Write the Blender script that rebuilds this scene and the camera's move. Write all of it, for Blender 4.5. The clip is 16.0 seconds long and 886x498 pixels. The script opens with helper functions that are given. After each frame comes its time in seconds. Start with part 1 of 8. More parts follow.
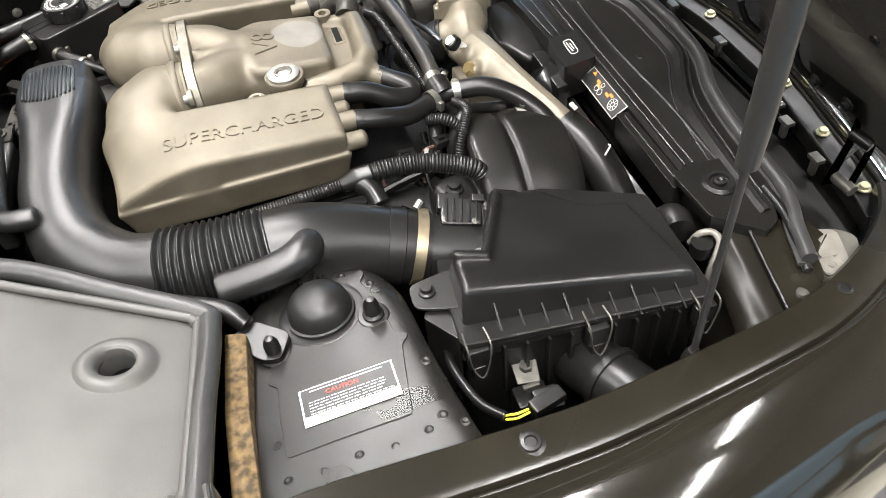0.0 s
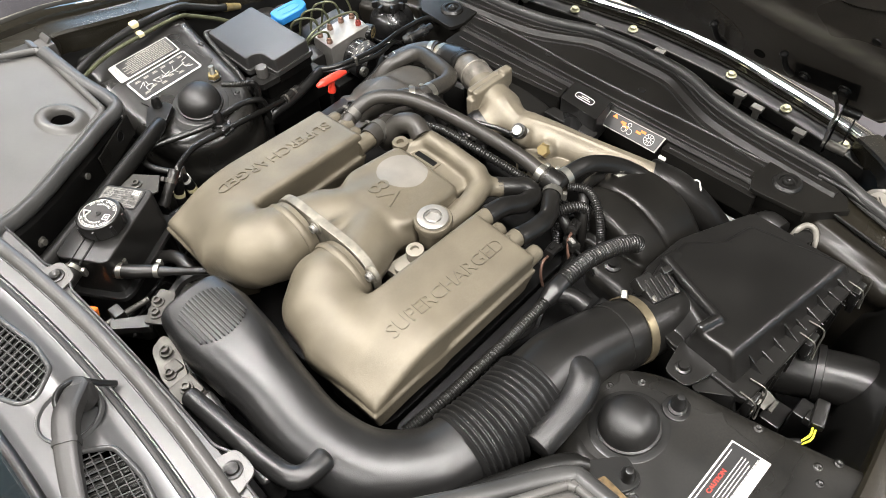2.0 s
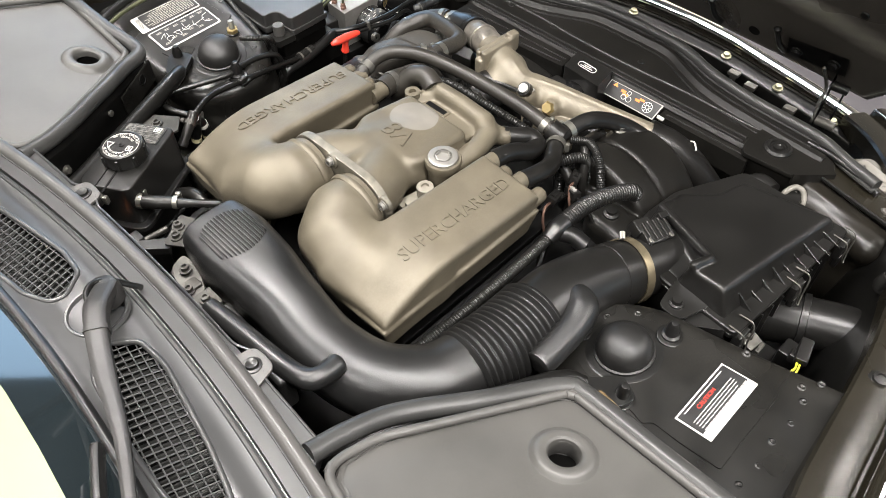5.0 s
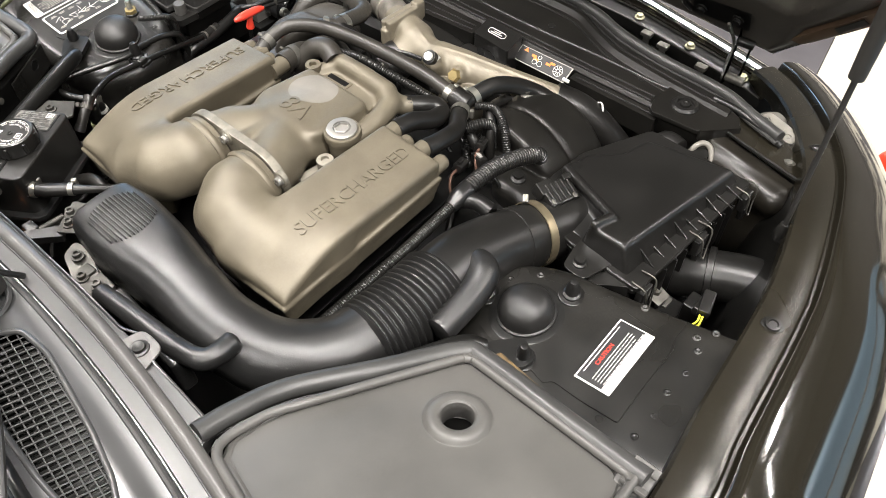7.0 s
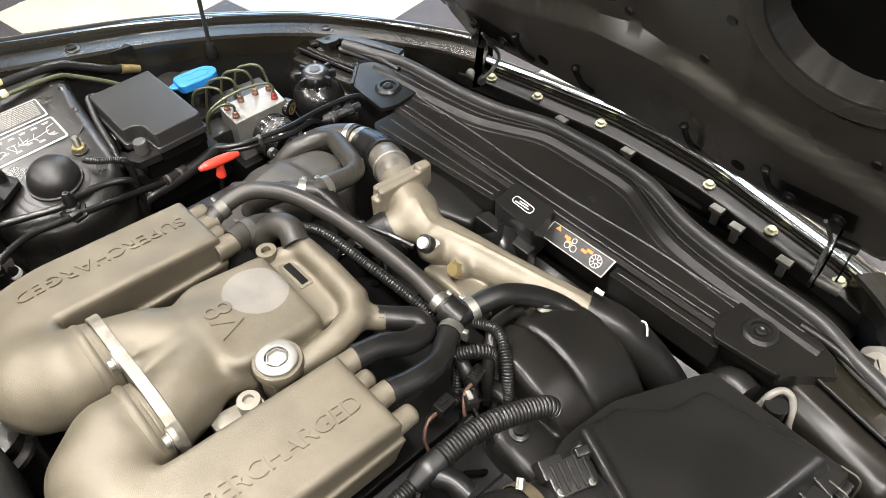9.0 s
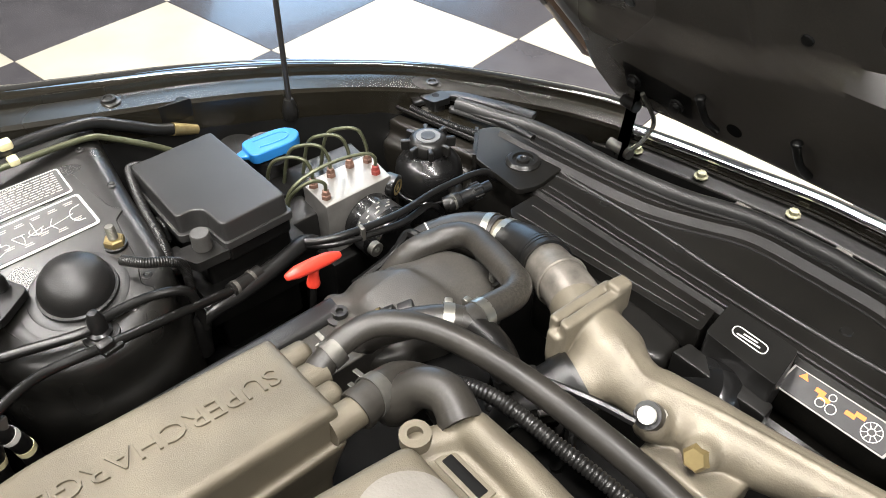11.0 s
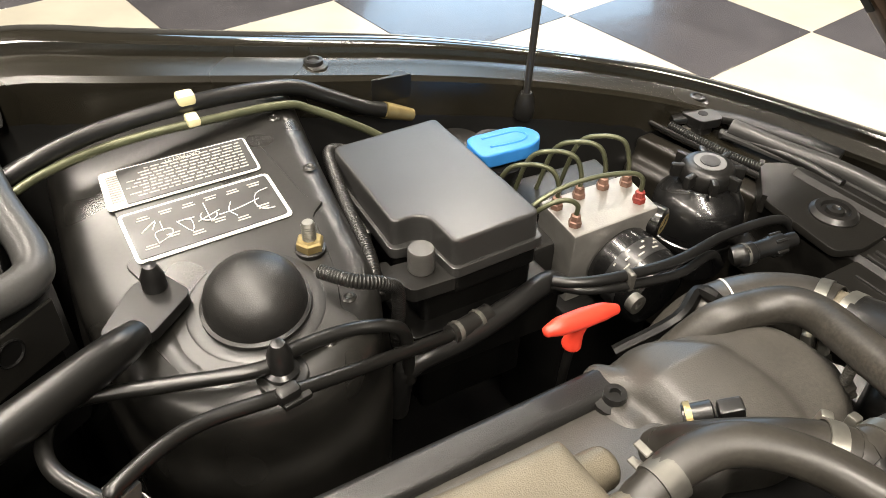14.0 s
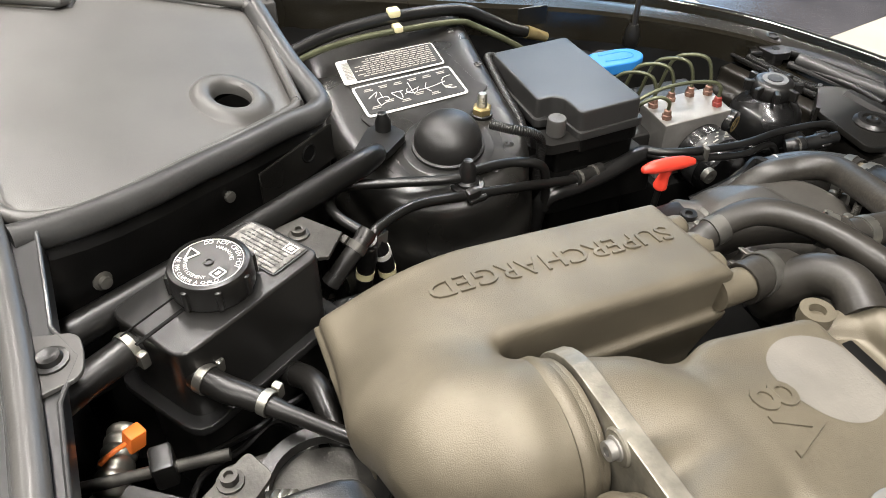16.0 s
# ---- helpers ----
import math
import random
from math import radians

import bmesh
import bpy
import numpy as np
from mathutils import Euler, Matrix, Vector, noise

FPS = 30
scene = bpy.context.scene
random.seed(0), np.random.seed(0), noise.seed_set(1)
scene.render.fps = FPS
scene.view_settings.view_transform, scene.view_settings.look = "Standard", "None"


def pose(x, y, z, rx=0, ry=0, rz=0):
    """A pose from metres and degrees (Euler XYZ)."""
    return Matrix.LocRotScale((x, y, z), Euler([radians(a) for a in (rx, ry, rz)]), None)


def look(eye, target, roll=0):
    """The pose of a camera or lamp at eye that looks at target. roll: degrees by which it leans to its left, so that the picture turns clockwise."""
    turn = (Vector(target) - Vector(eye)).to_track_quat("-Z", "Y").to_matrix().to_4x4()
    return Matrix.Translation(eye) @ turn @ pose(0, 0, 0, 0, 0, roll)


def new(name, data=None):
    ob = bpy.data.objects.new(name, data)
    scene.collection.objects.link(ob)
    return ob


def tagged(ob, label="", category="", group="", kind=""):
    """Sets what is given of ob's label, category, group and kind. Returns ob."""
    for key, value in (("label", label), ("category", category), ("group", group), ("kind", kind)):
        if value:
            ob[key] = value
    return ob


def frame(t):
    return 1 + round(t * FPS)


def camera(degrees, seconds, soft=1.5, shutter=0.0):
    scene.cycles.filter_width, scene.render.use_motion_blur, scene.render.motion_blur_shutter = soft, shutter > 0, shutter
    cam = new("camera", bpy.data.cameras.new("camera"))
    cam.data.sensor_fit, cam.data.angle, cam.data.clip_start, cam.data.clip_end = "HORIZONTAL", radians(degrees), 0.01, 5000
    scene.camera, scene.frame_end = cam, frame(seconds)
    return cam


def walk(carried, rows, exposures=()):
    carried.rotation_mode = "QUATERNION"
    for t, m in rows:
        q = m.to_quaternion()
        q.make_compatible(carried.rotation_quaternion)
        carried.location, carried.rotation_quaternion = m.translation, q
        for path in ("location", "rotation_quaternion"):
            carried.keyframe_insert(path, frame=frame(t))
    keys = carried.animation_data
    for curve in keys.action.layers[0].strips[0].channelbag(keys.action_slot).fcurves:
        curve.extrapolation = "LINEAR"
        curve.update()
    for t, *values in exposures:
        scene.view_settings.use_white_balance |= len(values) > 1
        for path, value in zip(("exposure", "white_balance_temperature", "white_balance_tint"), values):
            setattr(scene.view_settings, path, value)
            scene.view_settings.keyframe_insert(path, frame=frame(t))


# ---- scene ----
cam = camera(60.0, 16.0, soft=0.85)
ROWS = [
    (0.0, -0.1256, -0.9665, 1.4188, 41.68, 4.45, -18.08),
    (0.5, -0.2439, -0.8215, 1.4924, 39.03, 3.43, -30.65),
    (1.0, -0.3337, -0.7034, 1.5559, 38.81, 4.03, -37.16),
    (1.5, -0.4694, -0.61, 1.5787, 38.35, 3.87, -43.42),
    (2.0, -0.5539, -0.5797, 1.6015, 38.58, 2.65, -46.18),
    (2.5, -0.5822, -0.5709, 1.6047, 39.72, 1.91, -46.96),
    (3.0, -0.5925, -0.5643, 1.6065, 40.57, 1.36, -47.51),
    (3.2, -0.5984, -0.5644, 1.6063, 41.00, 1.18, -47.51),
    (5.3, -0.6586, -0.6589, 1.5616, 39.35, 0.53, -45.14),
    (5.5, -0.656, -0.6703, 1.5539, 38.83, 0.41, -45.43),
    (6.0, -0.6402, -0.6961, 1.5464, 37.77, 0.47, -46.62),
    (6.5, -0.6202, -0.7056, 1.5503, 37.58, 0.58, -48.13),
    (7.0, -0.6038, -0.7061, 1.5574, 38.32, 0.73, -49.27),
    (7.5, -0.5792, -0.6962, 1.5623, 39.57, 0.9, -49.55),
    (8.0, -0.4859, -0.6591, 1.5479, 41.57, 0.91, -48.95),
    (8.5, -0.3658, -0.6087, 1.516, 42.28, 0.83, -44.76),
    (8.7, -0.322, -0.585, 1.499, 42.7, 0.85, -42.9),
    (10.8, -0.2113, -0.1977, 1.2876, 47.57, 0.15, -42.0),
    (11.0, -0.2158, -0.1904, 1.2868, 47.76, 0.29, -40.74),
    (11.5, -0.2209, -0.1491, 1.2548, 48.51, 0.02, -37.7),
    (12.0, -0.1925, -0.0698, 1.2105, 49.2, -0.38, -35.17),
    (12.5, -0.1429, 0.0181, 1.142, 49.89, -0.83, -34.08),
    (13.0, -0.1286, 0.0397, 1.1184, 50.32, -1.29, -33.29),
    (13.5, -0.1557, 0.0419, 1.1186, 50.29, -1.49, -32.12),
    (14.0, -0.2288, 0.0445, 1.1312, 50.29, -1.3, -29.71),
    (14.5, -0.293, 0.0382, 1.1462, 50.19, -0.91, -26.82),
    (15.0, -0.3451, 0.0202, 1.1589, 49.89, -0.51, -24.41),
    (15.5, -0.381, -0.0419, 1.166, 49.41, -0.11, -23.22),
    (16.0, -0.4096, -0.1752, 1.2036, 48.73, 0.07, -23.17),
]
walk(cam, [(t, pose(x, y, z, rx, ry, rz)) for t, x, y, z, rx, ry, rz in ROWS],
     [(0.0, 0.06, 6220, 10), (0.5, 0.03, 6250, 10), (2.0, -0.05, 6330, 10), (5.5, -0.13, 6320, 10), (7.5, -0.10, 6400, 10), (8.2, 0.02, 6420, 10), (11.0, -0.03, 6320, 10), (12.0, -0.06, 6330, 10), (13.0, -0.06, 6900, 10),
      (14.0, 0.02, 7080, 10), (14.5, -0.04, 7050, 10), (15.0, -0.12, 6780, 10), (15.5, -0.08, 6600, 10), (16.0, -0.14, 6430, 10)])

# ---- world, room light, exposure ----
world = bpy.data.worlds.new("world")
scene.world = world
world.use_nodes = True
world.node_tree.nodes["Background"].inputs[0].default_value = (0.75, 0.85, 1.0, 1)
world.node_tree.nodes["Background"].inputs[1].default_value = 0.25


def lamp(name, where, target, sx, sy, watts, colour):
    data = bpy.data.lights.new(name, "AREA")
    data.shape, data.size, data.size_y = "RECTANGLE", sx, sy
    data.energy, data.color = watts, colour
    ob = new(name, data)
    ob.matrix_world = look(where, target)
    return ob


CEIL = 3.5
WARM, COOL = (1.0, 0.945, 0.885), (0.62, 0.80, 1.0)
LAMPS = [(lx, ly) for lx in (-2.4, -0.35, 1.7, 3.7) for ly in (-2.7, -0.9, 0.9, 2.7)]
for lx, ly in LAMPS:
    lamp("ceiling_lamp", (lx, ly, CEIL - 0.13), (lx, ly, 0), 0.16, 1.3, 75 if lx < -2 else (66 if ly > 2 else 114), WARM)
lamp("window_daylight", (4.4, 6.85, 1.6), (3.6, 0, 1.2), 4.2, 1.9, 140, (0.45, 0.70, 1.0))
lamp("skylight_daylight", (2.9, 4.6, CEIL - 0.05), (2.9, 4.6, 0), 2.6, 2.0, 85, (0.50, 0.74, 1.0))

# ---- materials ----


def mat(name, base, rough=0.5, metal=0.0, grain=0.0, grain_scale=900.0, patch=0.0, patch_scale=14.0, dust=0.0, coat=0.0, spec=0.5, emit=0.0, vary=0.0):
    m = bpy.data.materials.new(name)
    m.use_nodes = True
    nt = m.node_tree
    b = nt.nodes["Principled BSDF"]
    b.inputs["Base Color"].default_value = (*base, 1)
    b.inputs["Roughness"].default_value = rough
    b.inputs["Metallic"].default_value = metal
    b.inputs["Specular IOR Level"].default_value = spec
    b.inputs["Coat Weight"].default_value = coat
    b.inputs["Coat Roughness"].default_value = 0.06
    if emit:
        b.inputs["Emission Color"].default_value = (*base, 1)
        b.inputs["Emission Strength"].default_value = emit
    tc = nt.nodes.new("ShaderNodeTexCoord")

    def tex(scale, detail=4.0):
        n = nt.nodes.new("ShaderNodeTexNoise")
        n.inputs["Scale"].default_value, n.inputs["Detail"].default_value = scale, detail
        nt.links.new(tc.outputs["Object"], n.inputs["Vector"])
        return n

    def remap(sock, a, c, lo, hi):
        r = nt.nodes.new("ShaderNodeMapRange")
        for k, v in zip(("From Min", "From Max", "To Min", "To Max"), (a, c, lo, hi)):
            r.inputs[k].default_value = v
        nt.links.new(sock, r.inputs["Value"])
        return r.outputs[0]

    colour = None
    if patch:
        n = tex(patch_scale, 6.0)
        mix = nt.nodes.new("ShaderNodeMix")
        mix.data_type = "RGBA"
        nt.links.new(remap(n.outputs["Fac"], 0.35, 0.68, 0, 1), mix.inputs[0])
        mix.inputs[6].default_value = (*[c * (1 - patch) for c in base], 1)
        mix.inputs[7].default_value = (*[min(1, c * (1 + patch)) for c in base], 1)
        colour = mix.outputs[2]
        wear = tex(patch_scale * 0.7, 1.0)
        nt.links.new(remap(wear.outputs["Fac"], 0.3, 0.7, max(0.02, rough * (1 - 0.3 * patch - 0.05)), min(1, rough * (1 + 0.3 * patch + 0.05))), b.inputs["Roughness"])
    if dust:
        n1, n2 = tex(9.0, 8.0), tex(420.0, 6.0)
        mul = nt.nodes.new("ShaderNodeMath")
        mul.operation = "MULTIPLY"
        nt.links.new(remap(n1.outputs["Fac"], 0.42, 0.75, 0, 1), mul.inputs[0])
        nt.links.new(remap(n2.outputs["Fac"], 0.35, 0.8, 0, dust), mul.inputs[1])
        mix = nt.nodes.new("ShaderNodeMix")
        mix.data_type = "RGBA"
        nt.links.new(mul.outputs[0], mix.inputs[0])
        if colour:
            nt.links.new(colour, mix.inputs[6])
        else:
            mix.inputs[6].default_value = (*base, 1)
        mix.inputs[7].default_value = (0.30, 0.27, 0.22, 1)
        colour = mix.outputs[2]
    if vary:
        info = nt.nodes.new("ShaderNodeObjectInfo")
        hsv = nt.nodes.new("ShaderNodeHueSaturation")
        nt.links.new(remap(info.outputs["Random"], 0, 1, 1 - vary, 1 + vary), hsv.inputs["Value"])
        if colour:
            nt.links.new(colour, hsv.inputs["Color"])
        else:
            hsv.inputs["Color"].default_value = (*base, 1)
        colour = hsv.outputs[0]
    if colour:
        nt.links.new(colour, b.inputs["Base Color"])
    if grain:
        n = tex(grain_scale, 3.0)
        bump = nt.nodes.new("ShaderNodeBump")
        bump.inputs["Strength"].default_value, bump.inputs["Distance"].default_value = grain, 0.0006
        nt.links.new(n.outputs["Fac"], bump.inputs["Height"])
        nt.links.new(bump.outputs[0], b.inputs["Normal"])
    return m


CAST = mat("champagne_cast_paint", (0.127, 0.110, 0.079), 0.43, 0.3, 0.45, 1300, 0.14, 22, 0.16)
CAST_DARK = mat("aged_cast_paint", (0.24, 0.22, 0.18), 0.55, 0.2, 0.4, 700, 0.15, 20, 0.1)
ALLOY = mat("stained_alloy", (0.166, 0.145, 0.107), 0.44, 0.25, 0.45, 700, 0.18, 30, 0.09)
PLASTIC = mat("black_moulded_plastic", (0.0095, 0.0092, 0.0086), 0.31, 0, 0.12, 1400, 0.2, 14, 0.010, spec=0.46)
GRAINED = mat("grained_black_plastic", (0.0105, 0.0105, 0.0104), 0.32, 0, 0.30, 1250, 0.25, 14, 0.03, spec=0.62)
LIDGREY = mat("charcoal_lid_plastic", (0.068, 0.066, 0.062), 0.38, 0, 0.30, 1500, 0.16, 10, 0.05, spec=0.52)
SMOOTHGREY = mat("smooth_dark_grey_plastic", (0.026, 0.0257, 0.0250), 0.32, 0, 0, 900, 0.10, 14, 0.03)
RUBBER = mat("black_rubber", (0.0070, 0.0069, 0.0067), 0.31, 0, 0.06, 900, 0.2, 30, 0.012, spec=0.5)
DOMERUBBER = mat("matt_black_dome_rubber", (0.0095, 0.0093, 0.0090), 0.40, 0, 0.25, 1100, 0.2, 30, 0.03, spec=0.5)
OLDRUBBER = mat("dusty_old_rubber", (0.0082, 0.0078, 0.0072), 0.33, 0, 0.15, 900, 0.25, 22, 0.022, spec=0.42)
DUSTYHOSE = mat("dusty_brown_grey_rubber", (0.0215, 0.0195, 0.0165), 0.40, 0, 0.06, 500, 0.3, 22, 0.17, spec=0.45)
OLDPLASTIC = mat("dusty_grey_plastic", (0.048, 0.045, 0.040), 0.40, 0.1, 0.3, 900, 0.2, 24, 0.13)
COVER = mat("matt_black_cover_plastic", (0.0075, 0.0071, 0.0063), 0.32, 0, 0.12, 1200, 0.2, 14, 0.04, spec=0.34)
GUTTER = mat("brown_black_body_paint", (0.0140, 0.0122, 0.0083), 0.26, 0.15, 0, 700, 0.15, 9, 0.012)
DUCTBLACK = mat("brown_black_duct_plastic", (0.0105, 0.0092, 0.0070), 0.36, 0, 0.15, 700, 0.2, 12, 0.02, spec=0.45)
DIRTYALLOY = mat("dirty_bare_alloy", (0.24, 0.22, 0.19), 0.36, 0.6, 0.4, 600, 0.40, 40, 0.25)
CASTWORN = mat("worn_cast_paint", (0.185, 0.172, 0.150), 0.5, 0.2, 0.45, 480, 0.12, 22, 0.1)
SEAL = mat("rubber_seal", (0.033, 0.033, 0.032), 0.37, 0, 0.3, 400, 0.2, 20, 0.03)
SATIN = mat("satin_black_body_paint", (0.0050, 0.0049, 0.0045), 0.33, 0, 0, 1, 0.12, 10, 0.008, spec=0.5)
SATINDUST = mat("dusty_satin_black_paint", (0.0075, 0.0072, 0.0064), 0.31, 0, 0, 500, 0.35, 26, 0.06, spec=0.48)
GLOSS = mat("dark_bronze_metallic_car_paint", (0.014, 0.0124, 0.009), 0.10, 0.2, 0, 1, 0.06, 3, 0, 1.0)
BLUECAR = mat("pale_blue_metallic_car_paint", (0.20, 0.33, 0.44), 0.35, 0.3, 0, 1, 0.05, 3, 0, 1.0)
BRONZE = mat("brown_metallic_flange_paint", (0.095, 0.060, 0.038), 0.35, 0.5, 0, 1, 0.2, 12, 0.05, 0.6)
BLACKGLOSS = mat("glossy_black_plastic", (0.006, 0.006, 0.006), 0.27, 0, 0, 1, 0.1, 20, 0.01, 0.5)
DISCGREY = mat("grey_cap_print", (0.13, 0.13, 0.13), 0.45, 0, 0, 1, 0.1, 60)
# DEEP carries the shade of low and hollow places in its base colour
DEEP = mat("deep_shade_black", (0.0028, 0.0027, 0.0025), 0.6, 0.1, 0.3, 120, 0.4, 20, 0.0, spec=0.15)
# near-black for parts down in the gaps, their shade put into the colour
SHADEBLACK = mat("shade_black", (0.0026, 0.0025, 0.0023), 0.38, 0, 0.2, 300, 0.4, 30, 0.0, spec=0.24)
STEEL = mat("bright_steel", (0.36, 0.35, 0.31), 0.36, 0.9, 0.2, 300, 0.15, 60)
DARKALLOY = mat("dark_grimy_alloy", (0.050, 0.048, 0.043), 0.45, 0.6, 0.3, 400, 0.35, 50, 0.10)
DULLSTEEL = mat("dull_steel", (0.15, 0.145, 0.13), 0.5, 0.8, 0.2, 300, 0.3, 50, 0.1)
MACHINED = mat("worn_machined_alloy", (0.215, 0.20, 0.165), 0.46, 0.6, 0.3, 300, 0.35, 60, 0.10)
ALU = mat("machined_aluminium", (0.30, 0.29, 0.27), 0.42, 0.7, 0.2, 500, 0.12, 40)
CLAMPGOLD = mat("yellowed_clamp_steel", (0.34, 0.285, 0.19), 0.38, 0.85, 0.1, 300, 0.25, 40)
ZINC = mat("yellow_zinc", (0.36, 0.28, 0.13), 0.45, 0.8, 0.2, 300, 0.2, 60)
COPPER = mat("reddish_fitting", (0.20, 0.115, 0.085), 0.5, 0.5, 0, 1, 0.3, 90)
RUSTRED = mat("red_paint_on_fitting", (0.22, 0.030, 0.022), 0.5, 0.2, 0, 1, 0.3, 90)
OLIVE = mat("olive_brake_pipe", (0.085, 0.090, 0.052), 0.38, 0.5, 0, 1, 0.2, 50)
CHROME = mat("chrome_trim", (0.80, 0.80, 0.80), 0.10, 1.0)
RED = mat("red_plastic", (0.62, 0.045, 0.025), 0.38, 0, 0.1, 300, 0.1, 30)
BLUE = mat("blue_plastic", (0.020, 0.17, 0.46), 0.38, 0, 0.1, 300, 0.08, 30)
WHITE = mat("label_white", (0.62, 0.61, 0.57), 0.45, 0, 0, 1, 0.06, 80)
LABELBLACK = mat("label_black", (0.018, 0.018, 0.018), 0.35, 0, 0, 1, 0.2, 60)
WORNLABEL = mat("worn_silver_label", (0.13, 0.127, 0.118), 0.30, 0.3, 0, 1, 0.75, 170, 0.25)
LABELGREY = mat("label_grey", (0.30, 0.29, 0.27), 0.45, 0, 0, 1, 0.15, 60)
CREAM = mat("cream_plastic", (0.66, 0.60, 0.36), 0.45, 0, 0.1, 300, 0.1, 60)
BOLTZINC = mat("olive_zinc_plating", (0.34, 0.33, 0.22), 0.45, 0.5, 0, 1, 0.2, 60)
ORANGE = mat("orange_print", (0.85, 0.20, 0.03), 0.5)
YELLOW = mat("yellow_wire", (0.75, 0.75, 0.05), 0.45)
FOAM = mat("worn_brown_foam", (0.105, 0.070, 0.030), 0.95, 0, 1.0, 160, 0.6, 110)
LAMPCOVER = mat("aged_lamp_cover_plastic", (0.17, 0.16, 0.14), 0.35, 0, 0.2, 300, 0.2, 40, 0.1)
STRUTPAINT = mat("black_strut_lacquer", (0.022, 0.021, 0.020), 0.38, 0.1, 0.05, 600, 0.15, 12, 0.04, spec=0.6)
CLEARLENS = mat("grey_lamp_housing", (0.12, 0.115, 0.10), 0.25, 0.1, 0, 1, 0.2, 20)
SCUTTLE = mat("grey_scuttle_paint", (0.041, 0.041, 0.041), 0.30, 0.1, 0, 600, 0.16, 10, 0.01, 0.15, spec=0.52)
PRINTGREY = mat("pale_print", (0.34, 0.33, 0.29), 0.5)
SEALGREY = mat("grey_rubber_seal", (0.060, 0.058, 0.055), 0.36, 0, 0.2, 500, 0.12, 14, 0.03)
BONNETPAINT = mat("black_bonnet_lining_paint", (0.037, 0.033, 0.0285), 0.28, 0, 0.25, 70, 0.2, 6, 0.10)
MESHWIRE = mat("grey_mesh_wire", (0.085, 0.085, 0.085), 0.32, 0.4)
SCREEN = mat("dark_windscreen_glass", (0.010, 0.014, 0.016), 0.04, 0, 0, 1, 0, 1, 0, 1.0)
PALEGLASS = mat("greenish_tinted_glass", (0.34, 0.38, 0.22), 0.06, 0, 0, 1, 0.1, 3, 0, 1.0)
FLOORLIGHT = mat("cream_floor_tile", (0.335, 0.312, 0.252), 0.30, 0, 0.1, 60, 0.10, 4, 0.30, 0.25, vary=0.06)
FLOORDARK = mat("dark_floor_tile", (0.050, 0.047, 0.050), 0.22, 0, 0.15, 60, 0.15, 5, 0.05, 0.3, vary=0.12)
WALLPAINT = mat("dark_grey_wall_paint", (0.10, 0.095, 0.09), 0.7, 0, 0.3, 80, 0.04, 2)
CEILPAINT = mat("grey_ceiling_paint", (0.10, 0.10, 0.10), 0.8, 0, 0.3, 80, 0.04, 2)
GLOWTUBE = mat("lamp_diffuser", (1.0, 0.95, 0.86), 0.4, emit=4.0)
CRATE = mat("orange_red_plastic", (0.62, 0.04, 0.015), 0.4, 0, 0.2, 200, 0.1, 10)

# ---- mesh helpers ----


def V(*a):
    return Vector(a)


def thing(name, label, category, group="", kind="", at=(0, 0, 0)):
    ob = new(name)
    ob.empty_display_size = 0.02
    ob.location = at
    tagged(ob, label, category, group, kind)
    return ob


def finish(bm, angle=38):
    me = bpy.data.meshes.new("mesh")
    bmesh.ops.recalc_face_normals(bm, faces=bm.faces[:])
    bm.to_mesh(me)
    bm.free()
    me.polygons.foreach_set("use_smooth", [True] * len(me.polygons))
    me.set_sharp_from_angle(angle=radians(angle))
    return me


def part(name, bm, material, parent=None, label="", angle=38):
    me = finish(bm, angle)
    me.name = name
    me.materials.append(material)
    ob = new(name, me)
    if parent:
        ob.parent = parent
        if parent.type == "EMPTY":
            ob.matrix_parent_inverse = Matrix.Translation(-parent.location)
    if angle >= 30:
        w = ob.modifiers.new("normals", "WEIGHTED_NORMAL")
        w.keep_sharp = True
    if label:
        ob["label"] = label
    return ob


def solo(name, bm, material, label, category, group="", kind="", angle=38):
    return tagged(part(name, bm, material, None, "", angle), label, category, group, kind)


def fused(ob, voxel=0.0028, rounds=6):
    ob.modifiers.clear()
    m = ob.modifiers.new("remesh", "REMESH")
    m.mode, m.voxel_size, m.use_smooth_shade = "VOXEL", voxel, True
    s = ob.modifiers.new("smooth", "SMOOTH")
    s.iterations, s.factor = rounds, 0.5
    return ob


def join(*bms):
    out = bmesh.new()
    for b in bms:
        me = bpy.data.meshes.new("tmp")
        b.to_mesh(me)
        b.free()
        out.from_mesh(me)
        bpy.data.meshes.remove(me)
    return out


def rbox(c, s, bevel=0.002, seg=2, rz=0, m=None):
    bm = bmesh.new()
    bmesh.ops.create_cube(bm, size=1)
    for v in bm.verts:
        v.co = Vector((v.co.x * s[0], v.co.y * s[1], v.co.z * s[2]))
    if bevel:
        bmesh.ops.bevel(bm, geom=bm.edges[:], offset=bevel, segments=seg, affect="EDGES", profile=0.5)
    bm.transform((m or Matrix.Translation(c)) @ pose(0, 0, 0, 0, 0, rz) if not m else m)
    return bm


